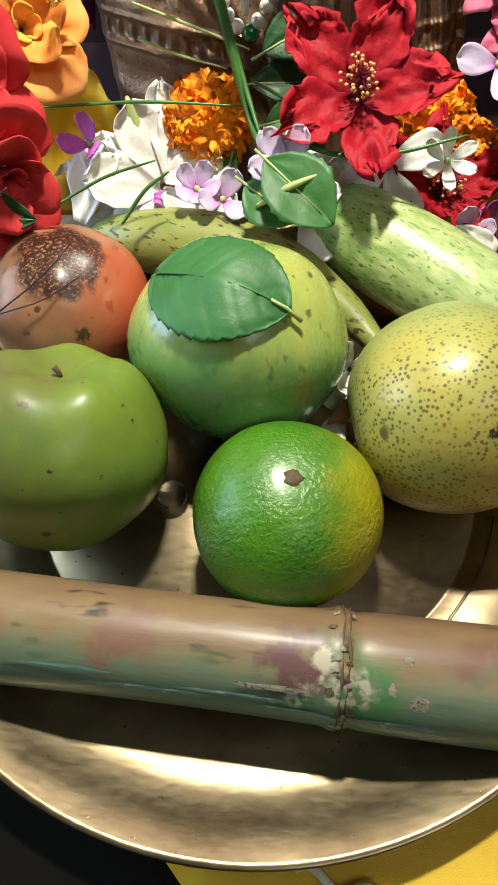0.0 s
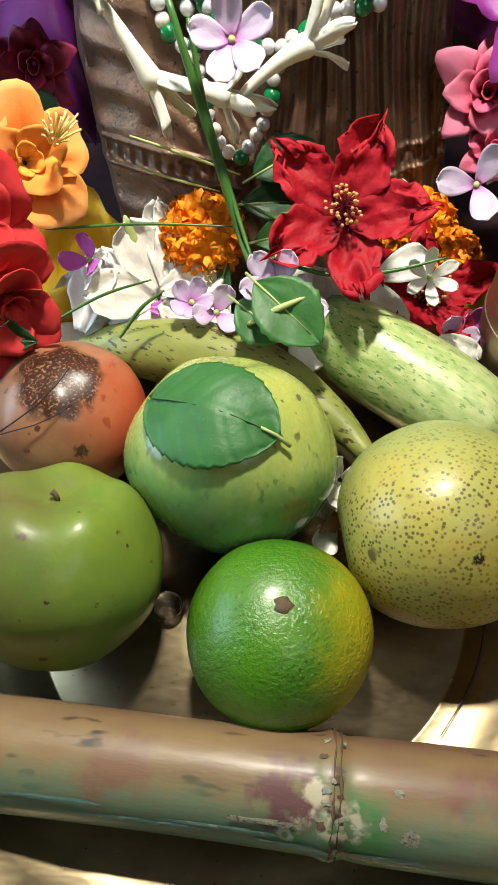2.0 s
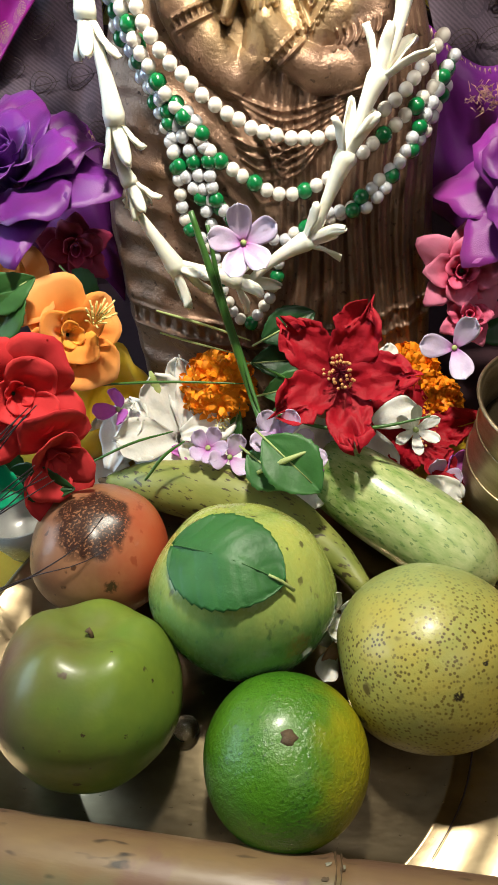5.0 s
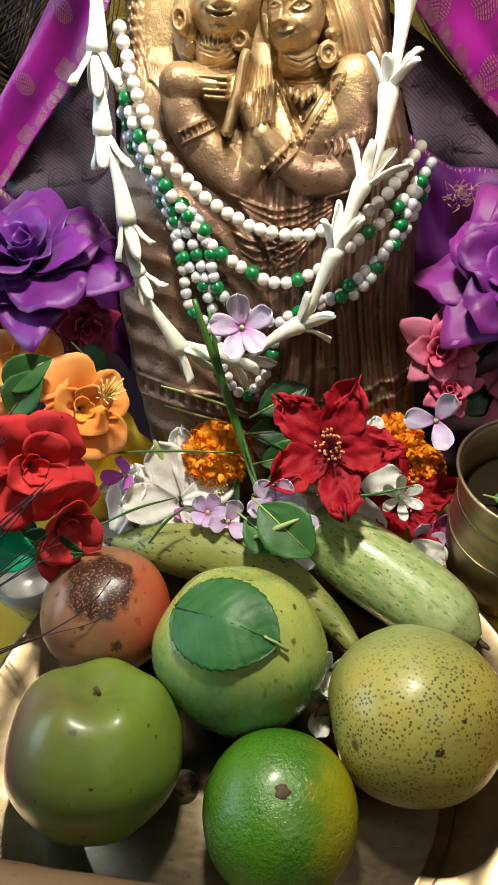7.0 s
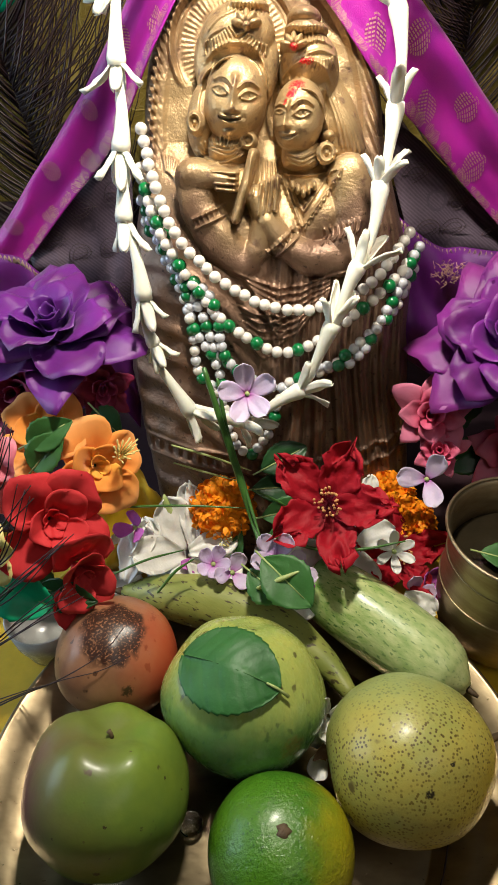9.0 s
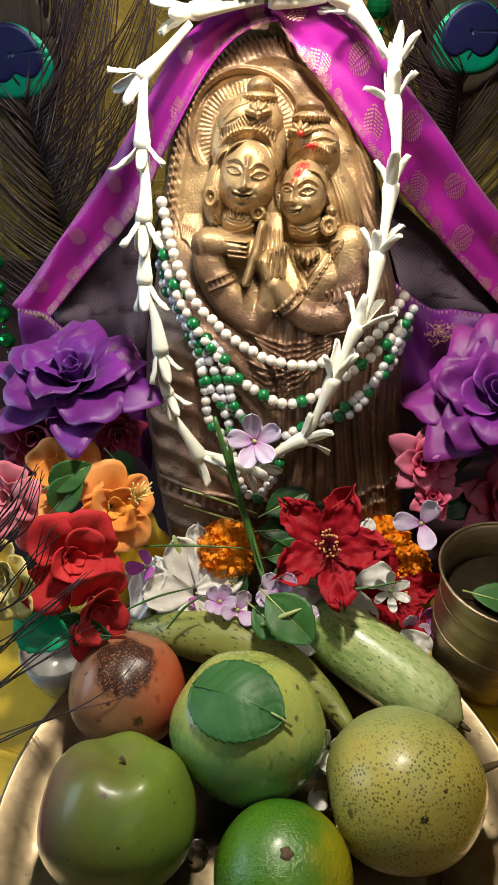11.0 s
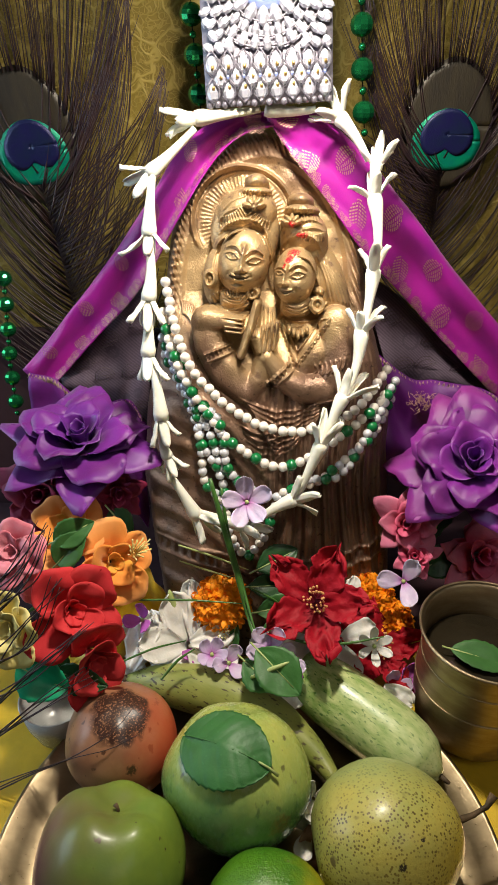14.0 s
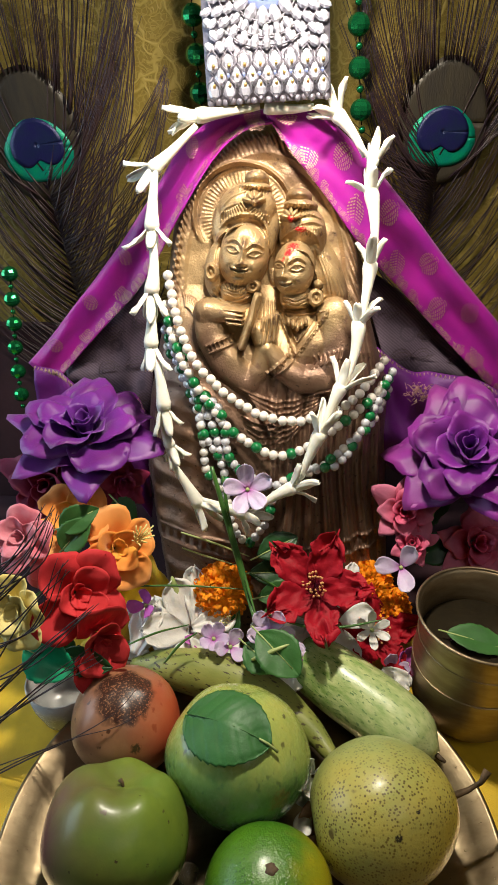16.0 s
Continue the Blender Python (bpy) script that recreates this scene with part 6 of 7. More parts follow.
bowl = thing("white_bowl", "small white porcelain bowl holding the cloth flower spray", "bowl", pose(-0.138, 0.098, 0.0035))
part_mesh("shell", lathe([(0.0001, 0.0), (0.018, 0.0), (0.019, 0.004), (0.023, 0.016), (0.0255, 0.034), (0.0243, 0.034), (0.021, 0.017), (0.017, 0.006), (0.0001, 0.006)], 48, "shell"), M["porcelain"], bowl)


def big_bloom(place, axis, r, material, label, seed, spin=0, n=5):
    th = cup_flower("cloth_flower", label, place, axis, r, [(3, 0.50, 0.03, 0.20, 170, 0.03, 0.0), (3, 0.66, 0.06, 0.50, 150, 0.07, 0.0), (n - 1, 0.52, 0.08, 0.92, 118, 0.10, 0.0)], material, spin, "cloth flower spray", seed)
    part_mesh("stalk", tube([(0, 0, -0.035), (0.001, 0, -0.01), (0, 0, 0)], [0.0012, 0.0013, 0.002], 7, "stalk"), M["leaf_dark"], th)
    return th


big_bloom((-0.1180, 0.1040, 0.1180), (0.55, -0.62, 0.42), 0.033, M["red_cloth"], "red cloth flower with broad folded petals", 21, 25)
big_bloom((-0.1060, 0.0930, 0.0900), (0.55, -0.70, 0.05), 0.034, M["red_cloth"], "red cloth flower drooping over the bowl", 22, 70, 3)
big_bloom((-0.1005, 0.1500, 0.1187), (0.50, -0.70, 0.50), 0.030, M["orange_cloth"], "orange cloth flower with fringed centre", 23, 10)
big_bloom((-0.1293, 0.1600, 0.1356), (0.05, -0.55, 0.80), 0.028, M["orange_cloth"], "bright orange cloth flower", 24, 40)
big_bloom((-0.1513, 0.1200, 0.1504), (-0.15, -0.70, 0.65), 0.024, M["pink_cloth"], "pale pink cloth flower", 25, 0)
big_bloom((-0.1360, 0.1120, 0.1311), (0.10, -0.80, 0.30), 0.015, M["pink_cloth"], "pale pink cloth flower bud", 26, 30)
big_bloom((-0.1500, 0.0880, 0.1192), (-0.10, -0.85, 0.40), 0.025, M["yellow_petal"], "pale yellow cloth flower", 27, 15)
tuft = thing("stamen_fringe", "pale fringe of stamens on the orange cloth flower", "flower centre", up_to((-0.0787, 0.1400, 0.1365), (0.5, -0.4, 0.8)))
v, f = [], []
for k in range(22):
    x, y = 0.0075 * math.cos(k * 2.4) * (0.4 + 0.03 * k), 0.0055 * math.sin(k * 2.4) * (0.4 + 0.03 * k)
    tube_data([(x * 0.4, y * 0.4, -0.004), (x * 0.9, y * 0.9, 0.003), (x * 1.4, y * 1.4, 0.0075)], [0.0004, 0.0004, 0.0006], 4, v, f)
tagged(part_mesh("stamens", mesh_from(v, f, "stamens"), M["yellow_petal"], tuft), kind="stuff")


def leaf(place, axis, along_dir, length, width, material, label, seed, curl=0.2, fold=0.15, tip=0.42):
    """A single leaf: its face looks along axis, its tip points along along_dir."""
    z = Vector(axis).normalized()
    y = (Vector(along_dir) - z * z.dot(Vector(along_dir))).normalized()
    m = Matrix((y.cross(z), y, z)).transposed().to_4x4()
    m.translation = place
    th = thing("leaf", label, "leaf", m, "leaves")
    part_mesh("blade", leaf_mesh("blade", length, width, fold, curl, 0.10, seed, tip), material, th)
    part_mesh("midrib", tube([(0, -0.006, 0.0), (0, length * 0.3, 0.012 * length), (0, length * 0.85, 0.1 * curl * length)], [0.0007, 0.0006, 0.0003], 5, "midrib"), M["pale_green"], th)


for px, d, L, W, mt, lab, sd in (
        ((-0.1487, 0.0780, 0.0916), (0.9, 0, -0.5), 0.038, 0.030, "leaf_teal", "bright teal cloth leaf", 1), ((-0.1306, 0.1280, 0.1343), (0.4, 0, 0.6), 0.030, 0.022, "leaf", "green cloth leaf in the spray", 2),
        ((-0.1324, 0.1350, 0.1481), (0.8, 0, 0.5), 0.030, 0.020, "leaf", "green cloth leaf in the spray", 3), ((-0.1417, 0.0950, 0.0993), (0.5, 0, -0.6), 0.036, 0.024, "leaf", "green cloth leaf in the spray", 4),
        ((-0.1254, 0.0820, 0.0824), (1, 0, -0.25), 0.036, 0.020, "leaf_dark", "dark green cloth leaf", 5), ((-0.1118, 0.2050, 0.1227), (0.5, 0, -0.7), 0.026, 0.022, "leaf_dark", "dark green cloth leaf under a rosebud", 6),
        ((-0.1415, 0.2150, 0.1032), (0.4, 0, -0.6), 0.036, 0.026, "leaf_dark", "dark green cloth leaf", 7), ((0.1421, 0.2050, 0.1092), (0.2, 0, 0.7), 0.034, 0.018, "leaf_dark", "dark green cloth leaf beside the rose", 8),
        ((0.1318, 0.1900, 0.0817), (0.8, 0, 0.5), 0.036, 0.026, "leaf_dark", "dark green cloth leaf beside the rose", 9), ((0.1797, 0.2150, 0.1079), (0.9, 0, -0.1), 0.05, 0.026, "leaf_dark", "dark green cloth leaf under the violet rose", 10),
        ((0.1442, 0.2220, 0.1185), (-0.4, 0, -0.7), 0.034, 0.028, "leaf_dark", "dark green cloth leaf", 11)):
    leaf(px, (0.1 * math.sin(sd * 2.3), -0.8, 0.55), d, L, W, M[mt], lab, sd)

# ---- offerings on the plate's back ----
def hibiscus(place, axis, spin, r, seed, label):
    th = flower("hibiscus", label, "flower", place, axis, [(5, r * 1.08, r * 0.70, 56, 0.16, -0.35, 0.12, 0.002, 0, 0.58, 0.40)], M["red"], spin, "hibiscus flowers", seed)
    part_mesh("style", tube([(0, 0, -0.004), (0.001, 0, 0.008), (0.002, 0.001, 0.018)], [0.0016, 0.0013, 0.0011], 7, "style"), M["red"], th, None, "red style")
    rnd = random.Random(seed)
    v, f, vb, fb = [], [], [], []
    for k in range(46):
        a, h, q = rnd.uniform(0, 6.28), rnd.uniform(0.006, 0.019), rnd.uniform(0.004, 0.0095)
        e = (0.001 + q * math.cos(a), q * math.sin(a), h + rnd.uniform(0.001, 0.004))
        tube_data([(0.001, 0, h), (0.001 + 0.5 * q * math.cos(a), 0.5 * q * math.sin(a), h + 0.001), e], [0.0003] * 3, 3, v, f)
        tube_data([Vector(e) - Vector((0, 0, .0008)), e, Vector(e) + Vector((0, 0, .0008))], [0.0005, 0.0010, 0.0005], 5, vb, fb)
    tagged(part_mesh("filaments", mesh_from(v, f, "filaments"), M["red"], th), kind="stuff")
    tagged(part_mesh("anthers", mesh_from(vb, fb, "anthers"), M["anther"], th, None, "pale orange anthers"), kind="stuff")


hibiscus((0.0465, 0.1350, 0.097), (-0.08, -0.62, 0.78), 58, 0.0370, 31, "crimson hibiscus bloom with ruffled petals and pale anthers")
hibiscus((0.092, 0.140, 0.044), (0.20, -0.40, 0.75), 50, 0.031, 32, "crumpled crimson hibiscus lying under the first bloom")


def marigold(place, axis, r, seed, label):
    th = thing("marigold", label, "flower", up_to(place, axis), "marigolds")
    rnd = random.Random(seed)
    shapes = [petal_mesh("petal", r * 0.30, r * 0.26, 0.5, 0.8, 0.3, 0.6, 0.4, 5, 5, seed + q) for q in range(3)]
    for s in shapes:
        s.materials.append(M["marigold"])
    n = 260
    for k in range(n):
        t = (k + 0.5) / n
        th1 = math.acos(1 - 1.35 * t)
        ph = k * 2.39996
        d = Vector((math.sin(th1) * math.cos(ph), math.sin(th1) * math.sin(ph), math.cos(th1)))
        m = Matrix.Translation(d * r * 0.78) @ d.to_track_quat("Y", "Z").to_matrix().to_4x4() @ Matrix.Rotation(rnd.uniform(0, 6.28), 4, "Y") @ Matrix.Rotation(rnd.uniform(-0.5, 0.5), 4, "X")
        part_mesh("petal", shapes[k % 3], None, th, m)
    part_mesh("core", ball(lambda d: (r * 0.86 * d.x, r * 0.86 * d.y, r * 0.84 * d.z), 20, 12, "core"), M["marigold"], th)


marigold((-0.0225, 0.160, 0.070), (-0.1, -0.65, 0.75), 0.0215, 1, "orange marigold head among white petals")
marigold((0.092, 0.178, 0.060), (0.1, -0.6, 0.8), 0.020, 2, "orange marigold head behind the hibiscus")
marigold((0.108, 0.165, 0.050), (0.2, -0.6, 0.7), 0.017, 3, "orange marigold head beside the brass pot")

lily = flower("white_hibiscus", "wilting white hibiscus with a long pale stamen", "flower", (-0.046, 0.140, 0.046), (0.15, -0.55, 0.75),
              [(5, 0.040, 0.026, 62, 0.15, -0.2, 0.10, 0.003, 0, 0.66)], M["white_petal"], 15, "", 41)
v, f = [], []
path, _ = smooth_path([(0, 0, 0), (0.006, -0.006, 0.010), (0.018, -0.006, 0.016), (0.034, 0.002, 0.018)], 20)
part_mesh("style", tube(path, [0.0014] * 20, 6, "style"), M["white_petal"], lily)
rt = random.Random(6)
for p in path[9:]:
    for q in range(5):
        a = rt.uniform(0, 6.28)
        tube_data([p, Vector(p) + Vector((0.001, 0.0045 * math.cos(a), 0.0045 * math.sin(a)))], [0.0003, 0.0006], 4, v, f)
part_mesh("stamens", mesh_from(v, f, "stamens"), M["yellow_petal"], lily)
flower("white_petals", "loose white hibiscus petals on the cloth", "flower", (-0.078, 0.135, 0.030), (-0.1, -0.6, 0.7), [(4, 0.034, 0.028, 70, 0.12, -0.2, 0.10, 0.002, 0, 0.7)], M["white_petal"], 40, "", 42)
flower("white_petals", "loose white petals under the hibiscus", "flower", (0.028, 0.118, 0.056), (0.1, -0.6, 0.7), [(3, 0.030, 0.022, 75, 0.12, -0.2, 0.10, 0.002, 0, 0.7)], M["white_petal"], -60, "", 43)
flower("white_petals", "loose white petals under the hibiscus", "flower", (0.064, 0.134, 0.062), (0.1, -0.6, 0.7), [(4, 0.028, 0.018, 70, 0.12, -0.2, 0.10, 0.002, 0, 0.7)], M["white_petal"], 20, "", 44)
small_flower("white_floret", "small white floret behind the hibiscus", (0.0865, 0.1140, 0.0785), (0.1, -0.7, 0.7), 6, 0.013, 0.006, M["white_petal"], 0, 45)

def loose_petal(place, axis, direction, length, width, material, label, seed, curl=-0.3):
    z = Vector(axis).normalized()
    y = (Vector(direction) - z * z.dot(Vector(direction))).normalized()
    m = Matrix((y.cross(z), y, z)).transposed().to_4x4()
    m.translation = place
    me = solid(petal_mesh("petal", length, width, 0.12, curl, 0.12, 0.66, 0.3, 13, 17, seed, 0, 0.10), 0.0005)
    tagged(part_mesh("petal", me, material, None, m), label, "petal", "loose white petals")


for pl, ax, d, L, W, sd in (
        ((-0.0880, 0.1215, 0.040), (-0.3, -0.75, 0.6), (0.35, 0.6, 0.7), 0.042, 0.024, 1), ((-0.0700, 0.1270, 0.044), (0.1, -0.75, 0.6), (-0.15, 0.5, 0.7), 0.036, 0.022, 2),
        ((-0.0420, 0.1400, 0.052), (-0.2, -0.75, 0.5), (-0.10, 0.55, 0.8), 0.044, 0.018, 3), ((-0.0440, 0.1320, 0.058), (0.05, -0.65, 0.75), (0.95, 0.0, 0.45), 0.034, 0.021, 4),
        ((-0.0440, 0.1300, 0.052), (0.0, -0.6, 0.8), (0.5, -0.3, -0.4), 0.026, 0.018, 5), ((0.0120, 0.1150, 0.062), (0.0, -0.6, 0.8), (0.9, 0.3, 0.3), 0.034, 0.022, 6),
        ((0.0170, 0.1210, 0.071), (-0.2, -0.8, 0.5), (0.0, 0.3, 0.9), 0.018, 0.0065, 7), ((0.0730, 0.1500, 0.086), (0.1, -0.8, 0.5), (0.2, 0.3, 0.9), 0.018, 0.011, 8),
        ((0.0950, 0.1050, 0.048), (0.1, -0.6, 0.8), (0.7, -0.3, -0.2), 0.024, 0.016, 9)):
    loose_petal(pl, ax, d, L, W, M["white_petal"], "wilting white hibiscus petal among the offerings", sd)
for x, y, z, sp2, sd in ((-0.050, 0.128, 0.050, 10, 1), (0.018, 0.100, 0.066, 60, 2)):
    loose_petal((x, y, z), (0.1, -0.6, 0.8), (0.5, 0.2, -0.3), 0.020, 0.012, M["magenta_petal"], "small magenta petal lying on the fruit", sd)

bud = thing("flower_bud", "pale green flower bud with a white wilted bell", "flower bud", Matrix.Translation((-0.0585, 0.153, 0.052)))
part_mesh("calyx", tube([(-0.003, 0.006, 0.032), (-0.0025, 0.0055, 0.028), (-0.001, 0.004, 0.020), (0, 0.002, 0.012), (0.001, 0, 0.004)], [0.0008, 0.0022, 0.0034, 0.0042, 0.0052], 10, "calyx"), M["pale_green"], bud)
part_mesh("bell", tube([(0.0005, 0.001, 0.007), (0.001, -0.001, -0.004), (0.002, -0.004, -0.016)], [0.0060, 0.0090, 0.0100], 10, "bell"), M["white_petal"], bud)

for k, (pl, ax, mt, L, lab) in enumerate((
        ((-0.0801, 0.1420, 0.0700), (-0.2, -0.6, 0.7), "magenta_petal", 0.017, "magenta periwinkle on a white petal"), ((-0.0267, 0.1180, 0.0616), (0.1, -0.5, 0.8), "mauve", 0.014, "lilac periwinkle on the banana"),
        ((-0.0143, 0.1120, 0.0602), (0.3, -0.5, 0.8), "mauve", 0.015, "lilac periwinkle on the banana"), ((0.0225, 0.1000, 0.0726), (0.3, -0.6, 0.7), "mauve", 0.017, "lilac periwinkle on a green leaf"),
        ((0.1056, 0.1150, 0.0376), (0.0, -0.6, 0.8), "mauve", 0.017, "lilac periwinkle beside the cucumber"), ((0.1171, 0.1220, 0.0357), (0.3, -0.5, 0.8), "magenta_petal", 0.014, "magenta periwinkle beside the cucumber"),
        ((0.1122, 0.1600, 0.0968), (-0.3, -0.7, 0.6), "mauve", 0.022, "pale lilac periwinkle before the cloth rose"), ((0.0147, 0.1040, 0.0843), (-0.2, -0.6, 0.7), "mauve", 0.017, "lilac periwinkle before the hibiscus"))):
    small_flower("periwinkle", lab, pl, ax, 5 if k % 2 else 3, L * 0.92, L * (0.6 + 0.06 * (k % 3)), M[mt], 37 * k, 60 + k, 50 + 9 * (k % 4))

for pl, ax, d, L, W, mt, lab, sd in (
        ((0.0042, 0.1650, 0.1003), (0, -0.7, 0.7), (0.4, 0, 0.3), 0.034, 0.022, "leaf_dark", "dark green holy basil leaf", 21), ((-0.0018, 0.1580, 0.0898), (0.2, -0.7, 0.7), (0.9, 0, 0.1), 0.036, 0.020, "leaf_dark", "dark green holy basil leaf", 22),
        ((0.0048, 0.1450, 0.0772), (0, -0.7, 0.7), (0.8, 0, 0.25), 0.034, 0.020, "leaf", "green holy basil leaf", 23), ((0.0072, 0.1300, 0.0699), (0.2, -0.7, 0.7), (0.9, 0, 0.4), 0.030, 0.018, "leaf", "green holy basil leaf", 24),
        ((-0.0099, 0.1450, 0.0681), (-0.5, -0.7, 0.4), (0.1, 0, -1), 0.036, 0.014, "leaf", "green holy basil leaf", 25), ((0.0060, 0.0980, 0.0906), (0, -0.55, 0.85), (0.5, 0, -0.9), 0.040, 0.030, "leaf", "broad pale green leaf on the banana", 26),
        ((-0.0028, 0.1000, 0.0772), (-0.3, -0.55, 0.8), (0.8, 0, -0.8), 0.030, 0.024, "leaf", "broad pale green leaf on the banana", 27)):
    leaf(pl, ax, d, L, W, M[mt], lab, sd, 0.12, 0.12, 0.5)

def blade(pts, r, label, material="grass"):
    path, _ = smooth_path(pts, 24)
    o = Vector(path[0])
    rr = [r * (0.45 + 0.55 * math.sin(math.pi * min(1, 0.12 + 0.88 * k / 23))) for k in range(24)]
    th = thing("grass_blade", label, "grass blade", Matrix.Translation(o), "grass blades")
    part_mesh("blade", tube([Vector(p) - o for p in path], rr, 6, "blade"), M[material], th)


blade([(-0.0287, 0.1720, 0.1767), (-0.0195, 0.1600, 0.1458), (-0.0102, 0.1480, 0.1150), (-0.0008, 0.1300, 0.0892), (0.0086, 0.1000, 0.0831), (0.0172, 0.0820, 0.0743)], 0.0022, "long green grass blade leaning on the garland")
blade([(-0.0209, 0.1710, 0.1695), (-0.0156, 0.1580, 0.1374), (-0.0052, 0.1420, 0.1046), (0.0056, 0.1140, 0.0840)], 0.0015, "green grass blade leaning on the garland")
blade([(-0.0979, 0.1420, 0.0887), (-0.0503, 0.1420, 0.0907), (-0.0033, 0.1420, 0.0883)], 0.0008, "thin grass blade across the marigold")
blade([(-0.0530, 0.1650, 0.1225), (-0.0290, 0.1650, 0.1130), (-0.0018, 0.1600, 0.1046)], 0.0008, "thin dry green grass blade", "pale_green")
blade([(-0.0531, 0.1650, 0.1075), (-0.0357, 0.1650, 0.1003), (-0.0124, 0.1600, 0.0960)], 0.0007, "thin dry green grass blade", "pale_green")
blade([(0.0082, 0.1180, 0.0897), (0.0387, 0.1120, 0.0829), (0.0651, 0.1080, 0.0871), (0.0910, 0.1080, 0.0944)], 0.0011, "green grass blade below the hibiscus")
blade([(-0.0016, 0.1520, 0.0954), (0.0150, 0.1500, 0.0867), (0.0318, 0.1460, 0.0770)], 0.0008, "thin dry green grass blade")
blade([(0.0026, 0.0880, 0.0748), (0.0156, 0.0860, 0.0852), (0.0285, 0.0900, 0.0886)], 0.0016, "cut pale green stalk", "pale_green")
blade([(-0.0924, 0.1100, 0.0596), (-0.0675, 0.1120, 0.0726), (-0.0436, 0.1140, 0.0796)], 0.0008, "thin grass blade across the banana")
blade([(-0.0605, 0.0980, 0.0576), (-0.0487, 0.1040, 0.0709), (-0.0371, 0.1080, 0.0780)], 0.0010, "thin grass blade across the banana")


def strand(pts, r):
    path, _ = smooth_path(pts, 20)
    o = Vector(path[0])
    th = thing("loose_barb", "fine dark feather barb lying over the offerings", "feather barb", Matrix.Translation(o), "loose feather barbs")
    part_mesh("barb", tube([Vector(p) - o for p in path], [r * (1 - 0.03 * k) for k in range(20)], 4, "barb"), M["barb"], th)


strand([(-0.1990, 0.0450, -0.0167), (-0.1433, 0.0450, 0.0245), (-0.1072, 0.0360, 0.0594), (-0.0807, 0.0400, 0.0788), (-0.0699, 0.0520, 0.0854)], 0.0007)
strand([(-0.1943, 0.0400, -0.0052), (-0.1498, 0.0420, 0.0255), (-0.1083, 0.0340, 0.0605), (-0.0820, 0.0340, 0.0716), (-0.0637, 0.0360, 0.0831)], 0.0006)
strand([(-0.1901, 0.0500, -0.0042), (-0.1395, 0.0470, 0.0278), (-0.1099, 0.0370, 0.0551)], 0.0006)
rt = random.Random(12)
FEATHER_ROWS = [((-0.1528, 0.0600, 0.1613), (-0.1250, 0.0620, 0.1919), (-0.1101, 0.0700, 0.2114)), ((-0.1554, 0.0580, 0.1453), (-0.1231, 0.0600, 0.1814), (-0.1037, 0.0680, 0.2092)), ((-0.1619, 0.0560, 0.1115), (-0.1283, 0.0580, 0.1393), (-0.1023, 0.0620, 0.1760)),
                ((-0.1684, 0.0540, 0.0774), (-0.1280, 0.0560, 0.1078), (-0.0935, 0.0620, 0.1455)), ((-0.1742, 0.0500, 0.0432), (-0.1282, 0.0540, 0.0818), (-0.0943, 0.0600, 0.1094))]
for k in range(25):
    q = FEATHER_ROWS[k // 5]
    j = [Vector((rt.uniform(-0.006, 0.006), rt.uniform(-0.004, 0.004), rt.uniform(-0.007, 0.007))) for _ in q]
    strand([Vector(p) + o for p, o in zip(q, j)], 0.0006)


# leaf lying on the guava
def guava_leaf():
    m = up_to((-0.0045, 0.0358, PZ + 0.0425), (0.10, 0.55, 0.80))
    inv = m.to_3x3().inverted()
    fn0 = skin(0.0455, 0.0425, 0.002, 0.002, 4, 0.012, 0.05, 5, dw=0.15)
    D = Vector((-0.13, -0.20, 0.97)).normalized()
    ey = (Vector((0.93, -0.38, 0)) - D * D.dot(Vector((0.93, -0.38, 0)))).normalized()
    ex = ey.cross(D)
    th = thing("basil_leaf", "fresh green toothed leaf lying on the guava", "leaf", Matrix.Translation(m.translation))

    def on(x, y, lift):
        d = (D * 0.045 + ex * x + ey * y).normalized()
        p = m.to_3x3() @ Vector(fn0(inv @ d))
        return p + d * lift

    def fn(s, t):
        x = 2 * s - 1
        w = math.sin(math.pi * t ** 0.92) ** 0.62 if 0 < t < 1 else 0
        tooth = 1 + 0.085 * ((t * 12) % 1 - 0.5) * (abs(x) > 0.9)
        w = max(w, 0.03)
        y = (t - 0.5) * 0.064
        rib = 0.0006 * math.exp(-(x / 0.06) ** 2)
        vein = 0.00042 * abs(math.sin((t * 6 - abs(x) * 1.3) * math.pi)) ** 24
        wave = 0.0010 * noise.noise(Vector((x * 2, t * 3, 2)))
        return on(x * w * 0.0262 * tooth, y, 0.0021 + rib - vein + wave + 0.0012 * abs(x) ** 3)
    part_mesh("blade", solid(sheet(fn, 25, 73, "blade"), 0.0005), M["leaf_fresh"], th)
    v, f = [], []
    tube_data([on(0, (q / 9 - 0.5) * 0.060, 0.0026) for q in range(10)], [0.0004] * 10, 5, v, f)
    part_mesh("vein", mesh_from(v, f, "vein"), M["leaf"], th)
    part_mesh("stalk", tube([on(0, 0.022, 0.0028), on(0, 0.030, 0.003), on(0.001, 0.042, 0.0028)], [0.0006, 0.0008, 0.0009], 6, "stalk"), M["pale_green"], th)


guava_leaf()

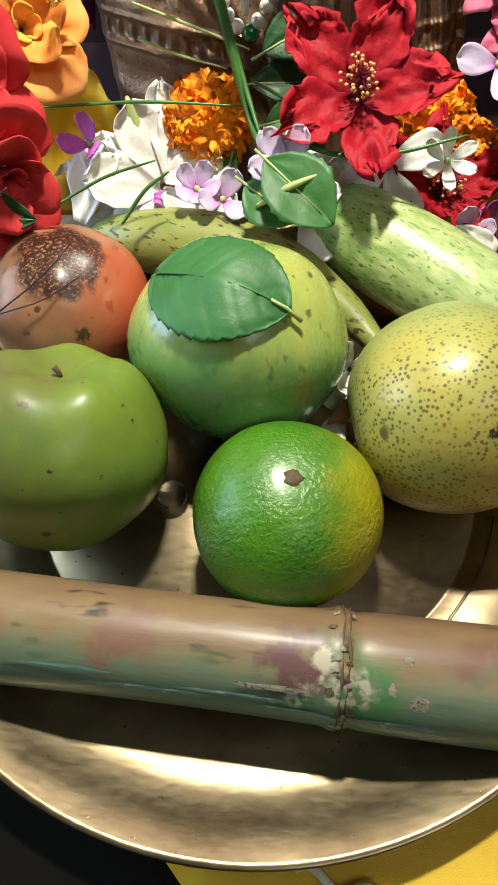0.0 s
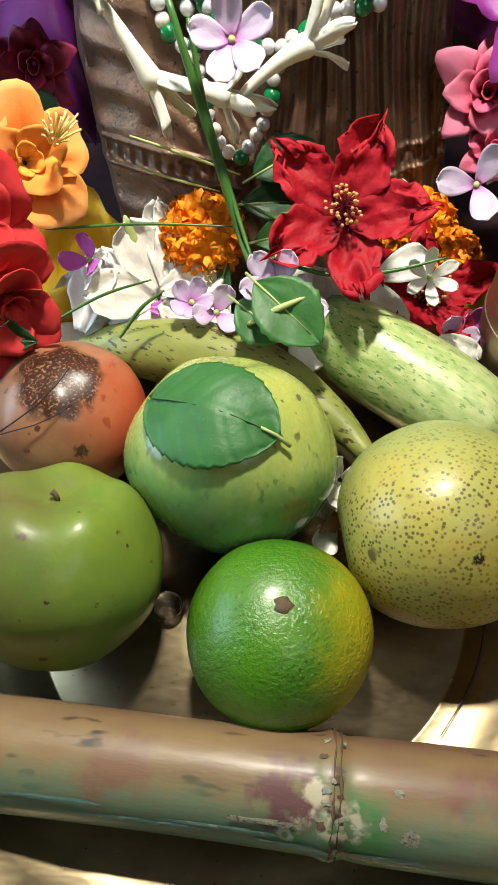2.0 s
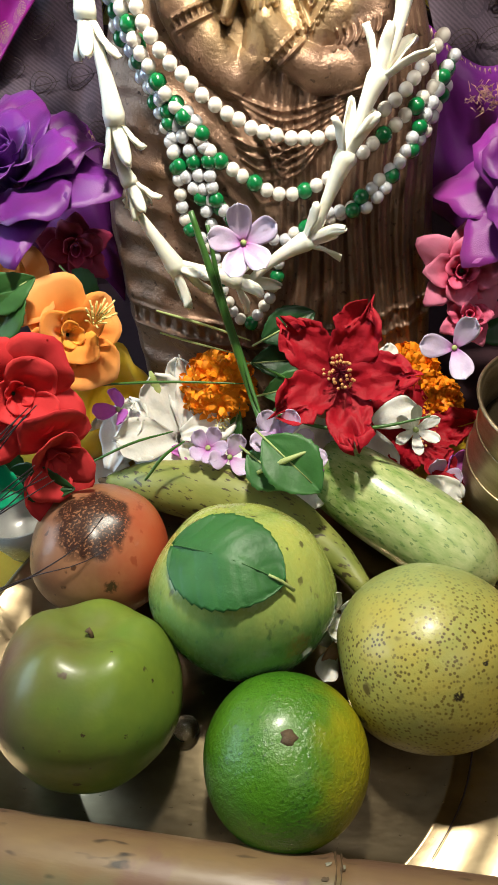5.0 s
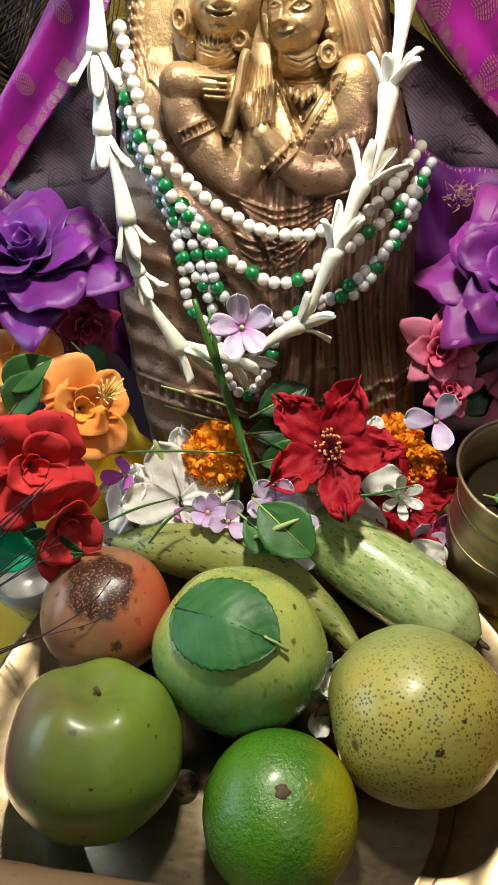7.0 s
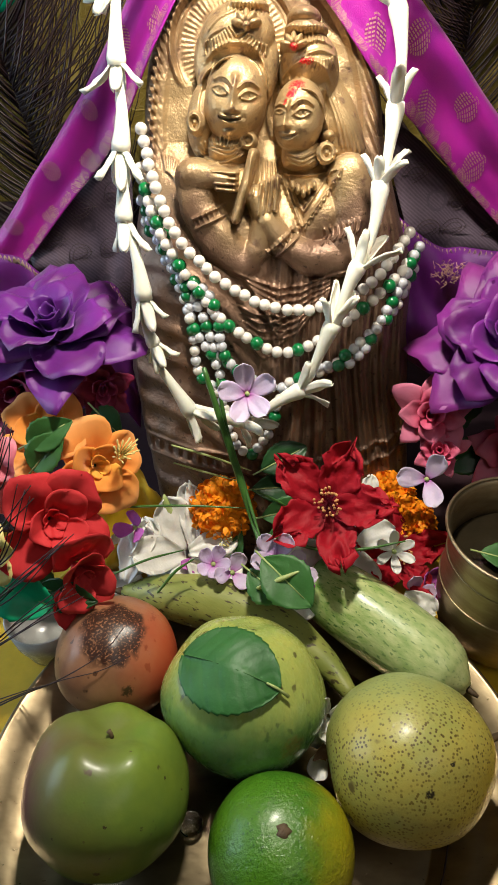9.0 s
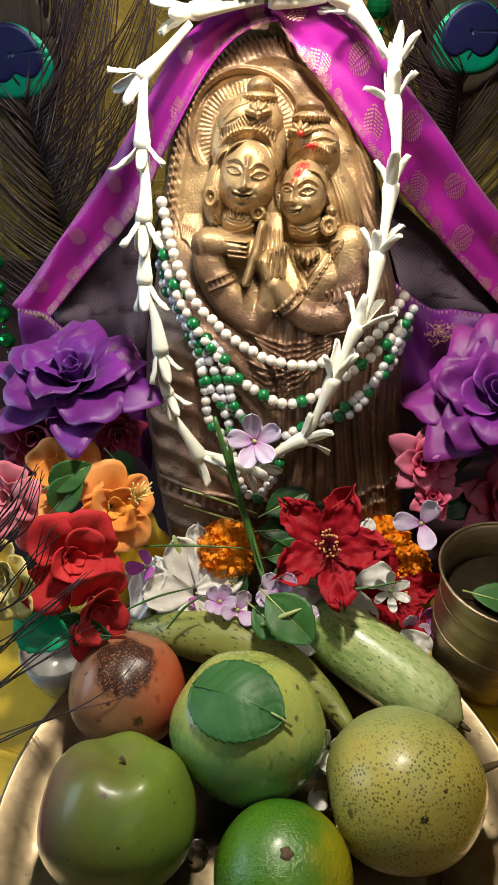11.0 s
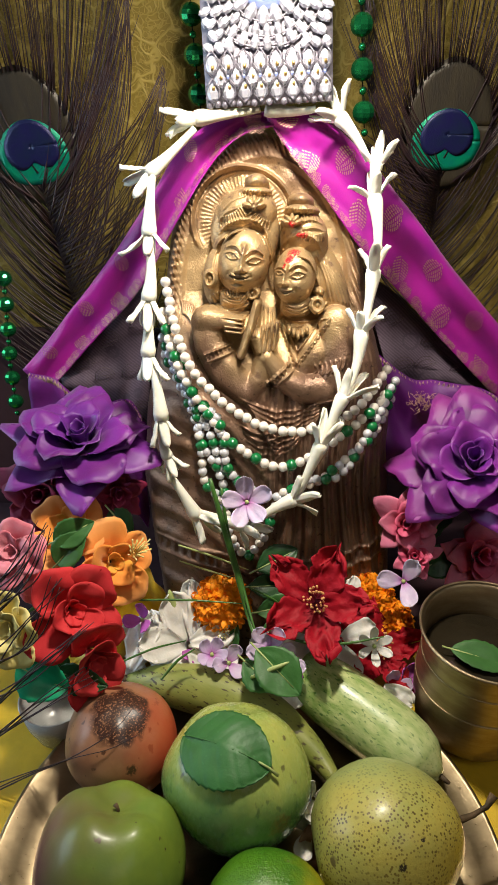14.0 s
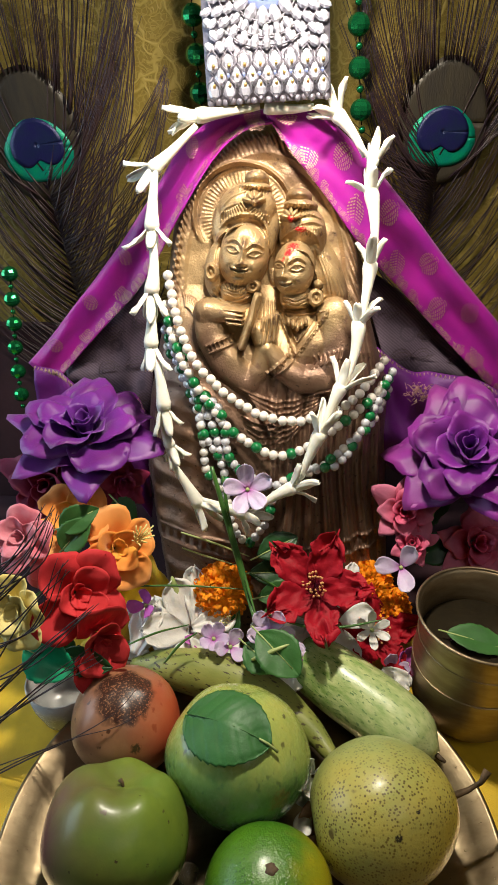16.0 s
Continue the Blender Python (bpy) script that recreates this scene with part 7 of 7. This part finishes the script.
# ---- brass pot ----
pot = thing("brass_pot", "aged brass water pot with a leaf floating inside", "pot", pose(0.1620, 0.112, 0.0035))
part_mesh("body", lathe([(0.0001, 0.0), (0.031, 0.0), (0.034, 0.003), (0.0400, 0.012), (0.0432, 0.028), (0.0440, 0.046), (0.0432, 0.064), (0.0424, 0.078), (0.0430, 0.088), (0.0455, 0.0950),
                         (0.0462, 0.0962), (0.0455, 0.0966), (0.0436, 0.0930), (0.0414, 0.086), (0.0408, 0.076), (0.0416, 0.062), (0.0424, 0.042), (0.0400, 0.016), (0.0001, 0.006)], 80, "body"), M["pot_brass"], pot)
for name2, r, z, q in (("rim_bead", 0.0458, 0.0962, 0.0011), ("incised_ring", 0.0440, 0.052, 0.0005), ("incised_ring", 0.0426, 0.074, 0.0005)):
    part_mesh(name2, lathe([(r + q * math.cos(k * math.pi / 4), z + q * math.sin(k * math.pi / 4)) for k in range(9)], 80, name2), M["pot_brass"], pot)
part_mesh("water", lathe([(0.0001, 0.0700), (0.0404, 0.0700), (0.0410, 0.0690)], 60, "water"), M["water"], pot, None, "dark still water")
leaf((0.1385, 0.112, 0.0800), (0.1, -0.25, 0.95), (0.9, -0.25, 0.05), 0.046, 0.022, M["leaf"], "glossy green leaf floating in the brass pot", 30, 0.15, 0.1, 0.45)

# a fine thread on the plate, and a dry husk between the fruit
strand([(0.1033, -0.0252, 0.0060), (0.0975, -0.0407, 0.0060), (0.0891, -0.0553, 0.0060), (0.0775, -0.0703, 0.0060)], 0.0005)
loose_petal((0.034, 0.004, 0.012), (0.2, -0.55, 0.8), (0.5, 0.6, 0.3), 0.026, 0.018, M["tan"], "dry tan husk lying between the fruit", 88, 0.6)
loose_petal((0.044, 0.008, 0.010), (-0.3, -0.5, 0.8), (0.1, 0.7, 0.4), 0.024, 0.012, M["tan"], "dry tan husk lying between the fruit", 89, 0.6)

# small petals between the fruit
for pl, ax, sd in (((0.043, 0.030, 0.035), (0.2, -0.6, 0.7), 71), ((0.040, 0.018, 0.020), (0.0, -0.6, 0.7), 72)):
    flower("white_petals", "small white petals caught between the fruit", "flower", pl, ax, [(3, 0.017, 0.012, 60, 0.2, 0.3, 0.1, 0.001, 0, 0.65)], M["white_petal"], 30, "", sd)
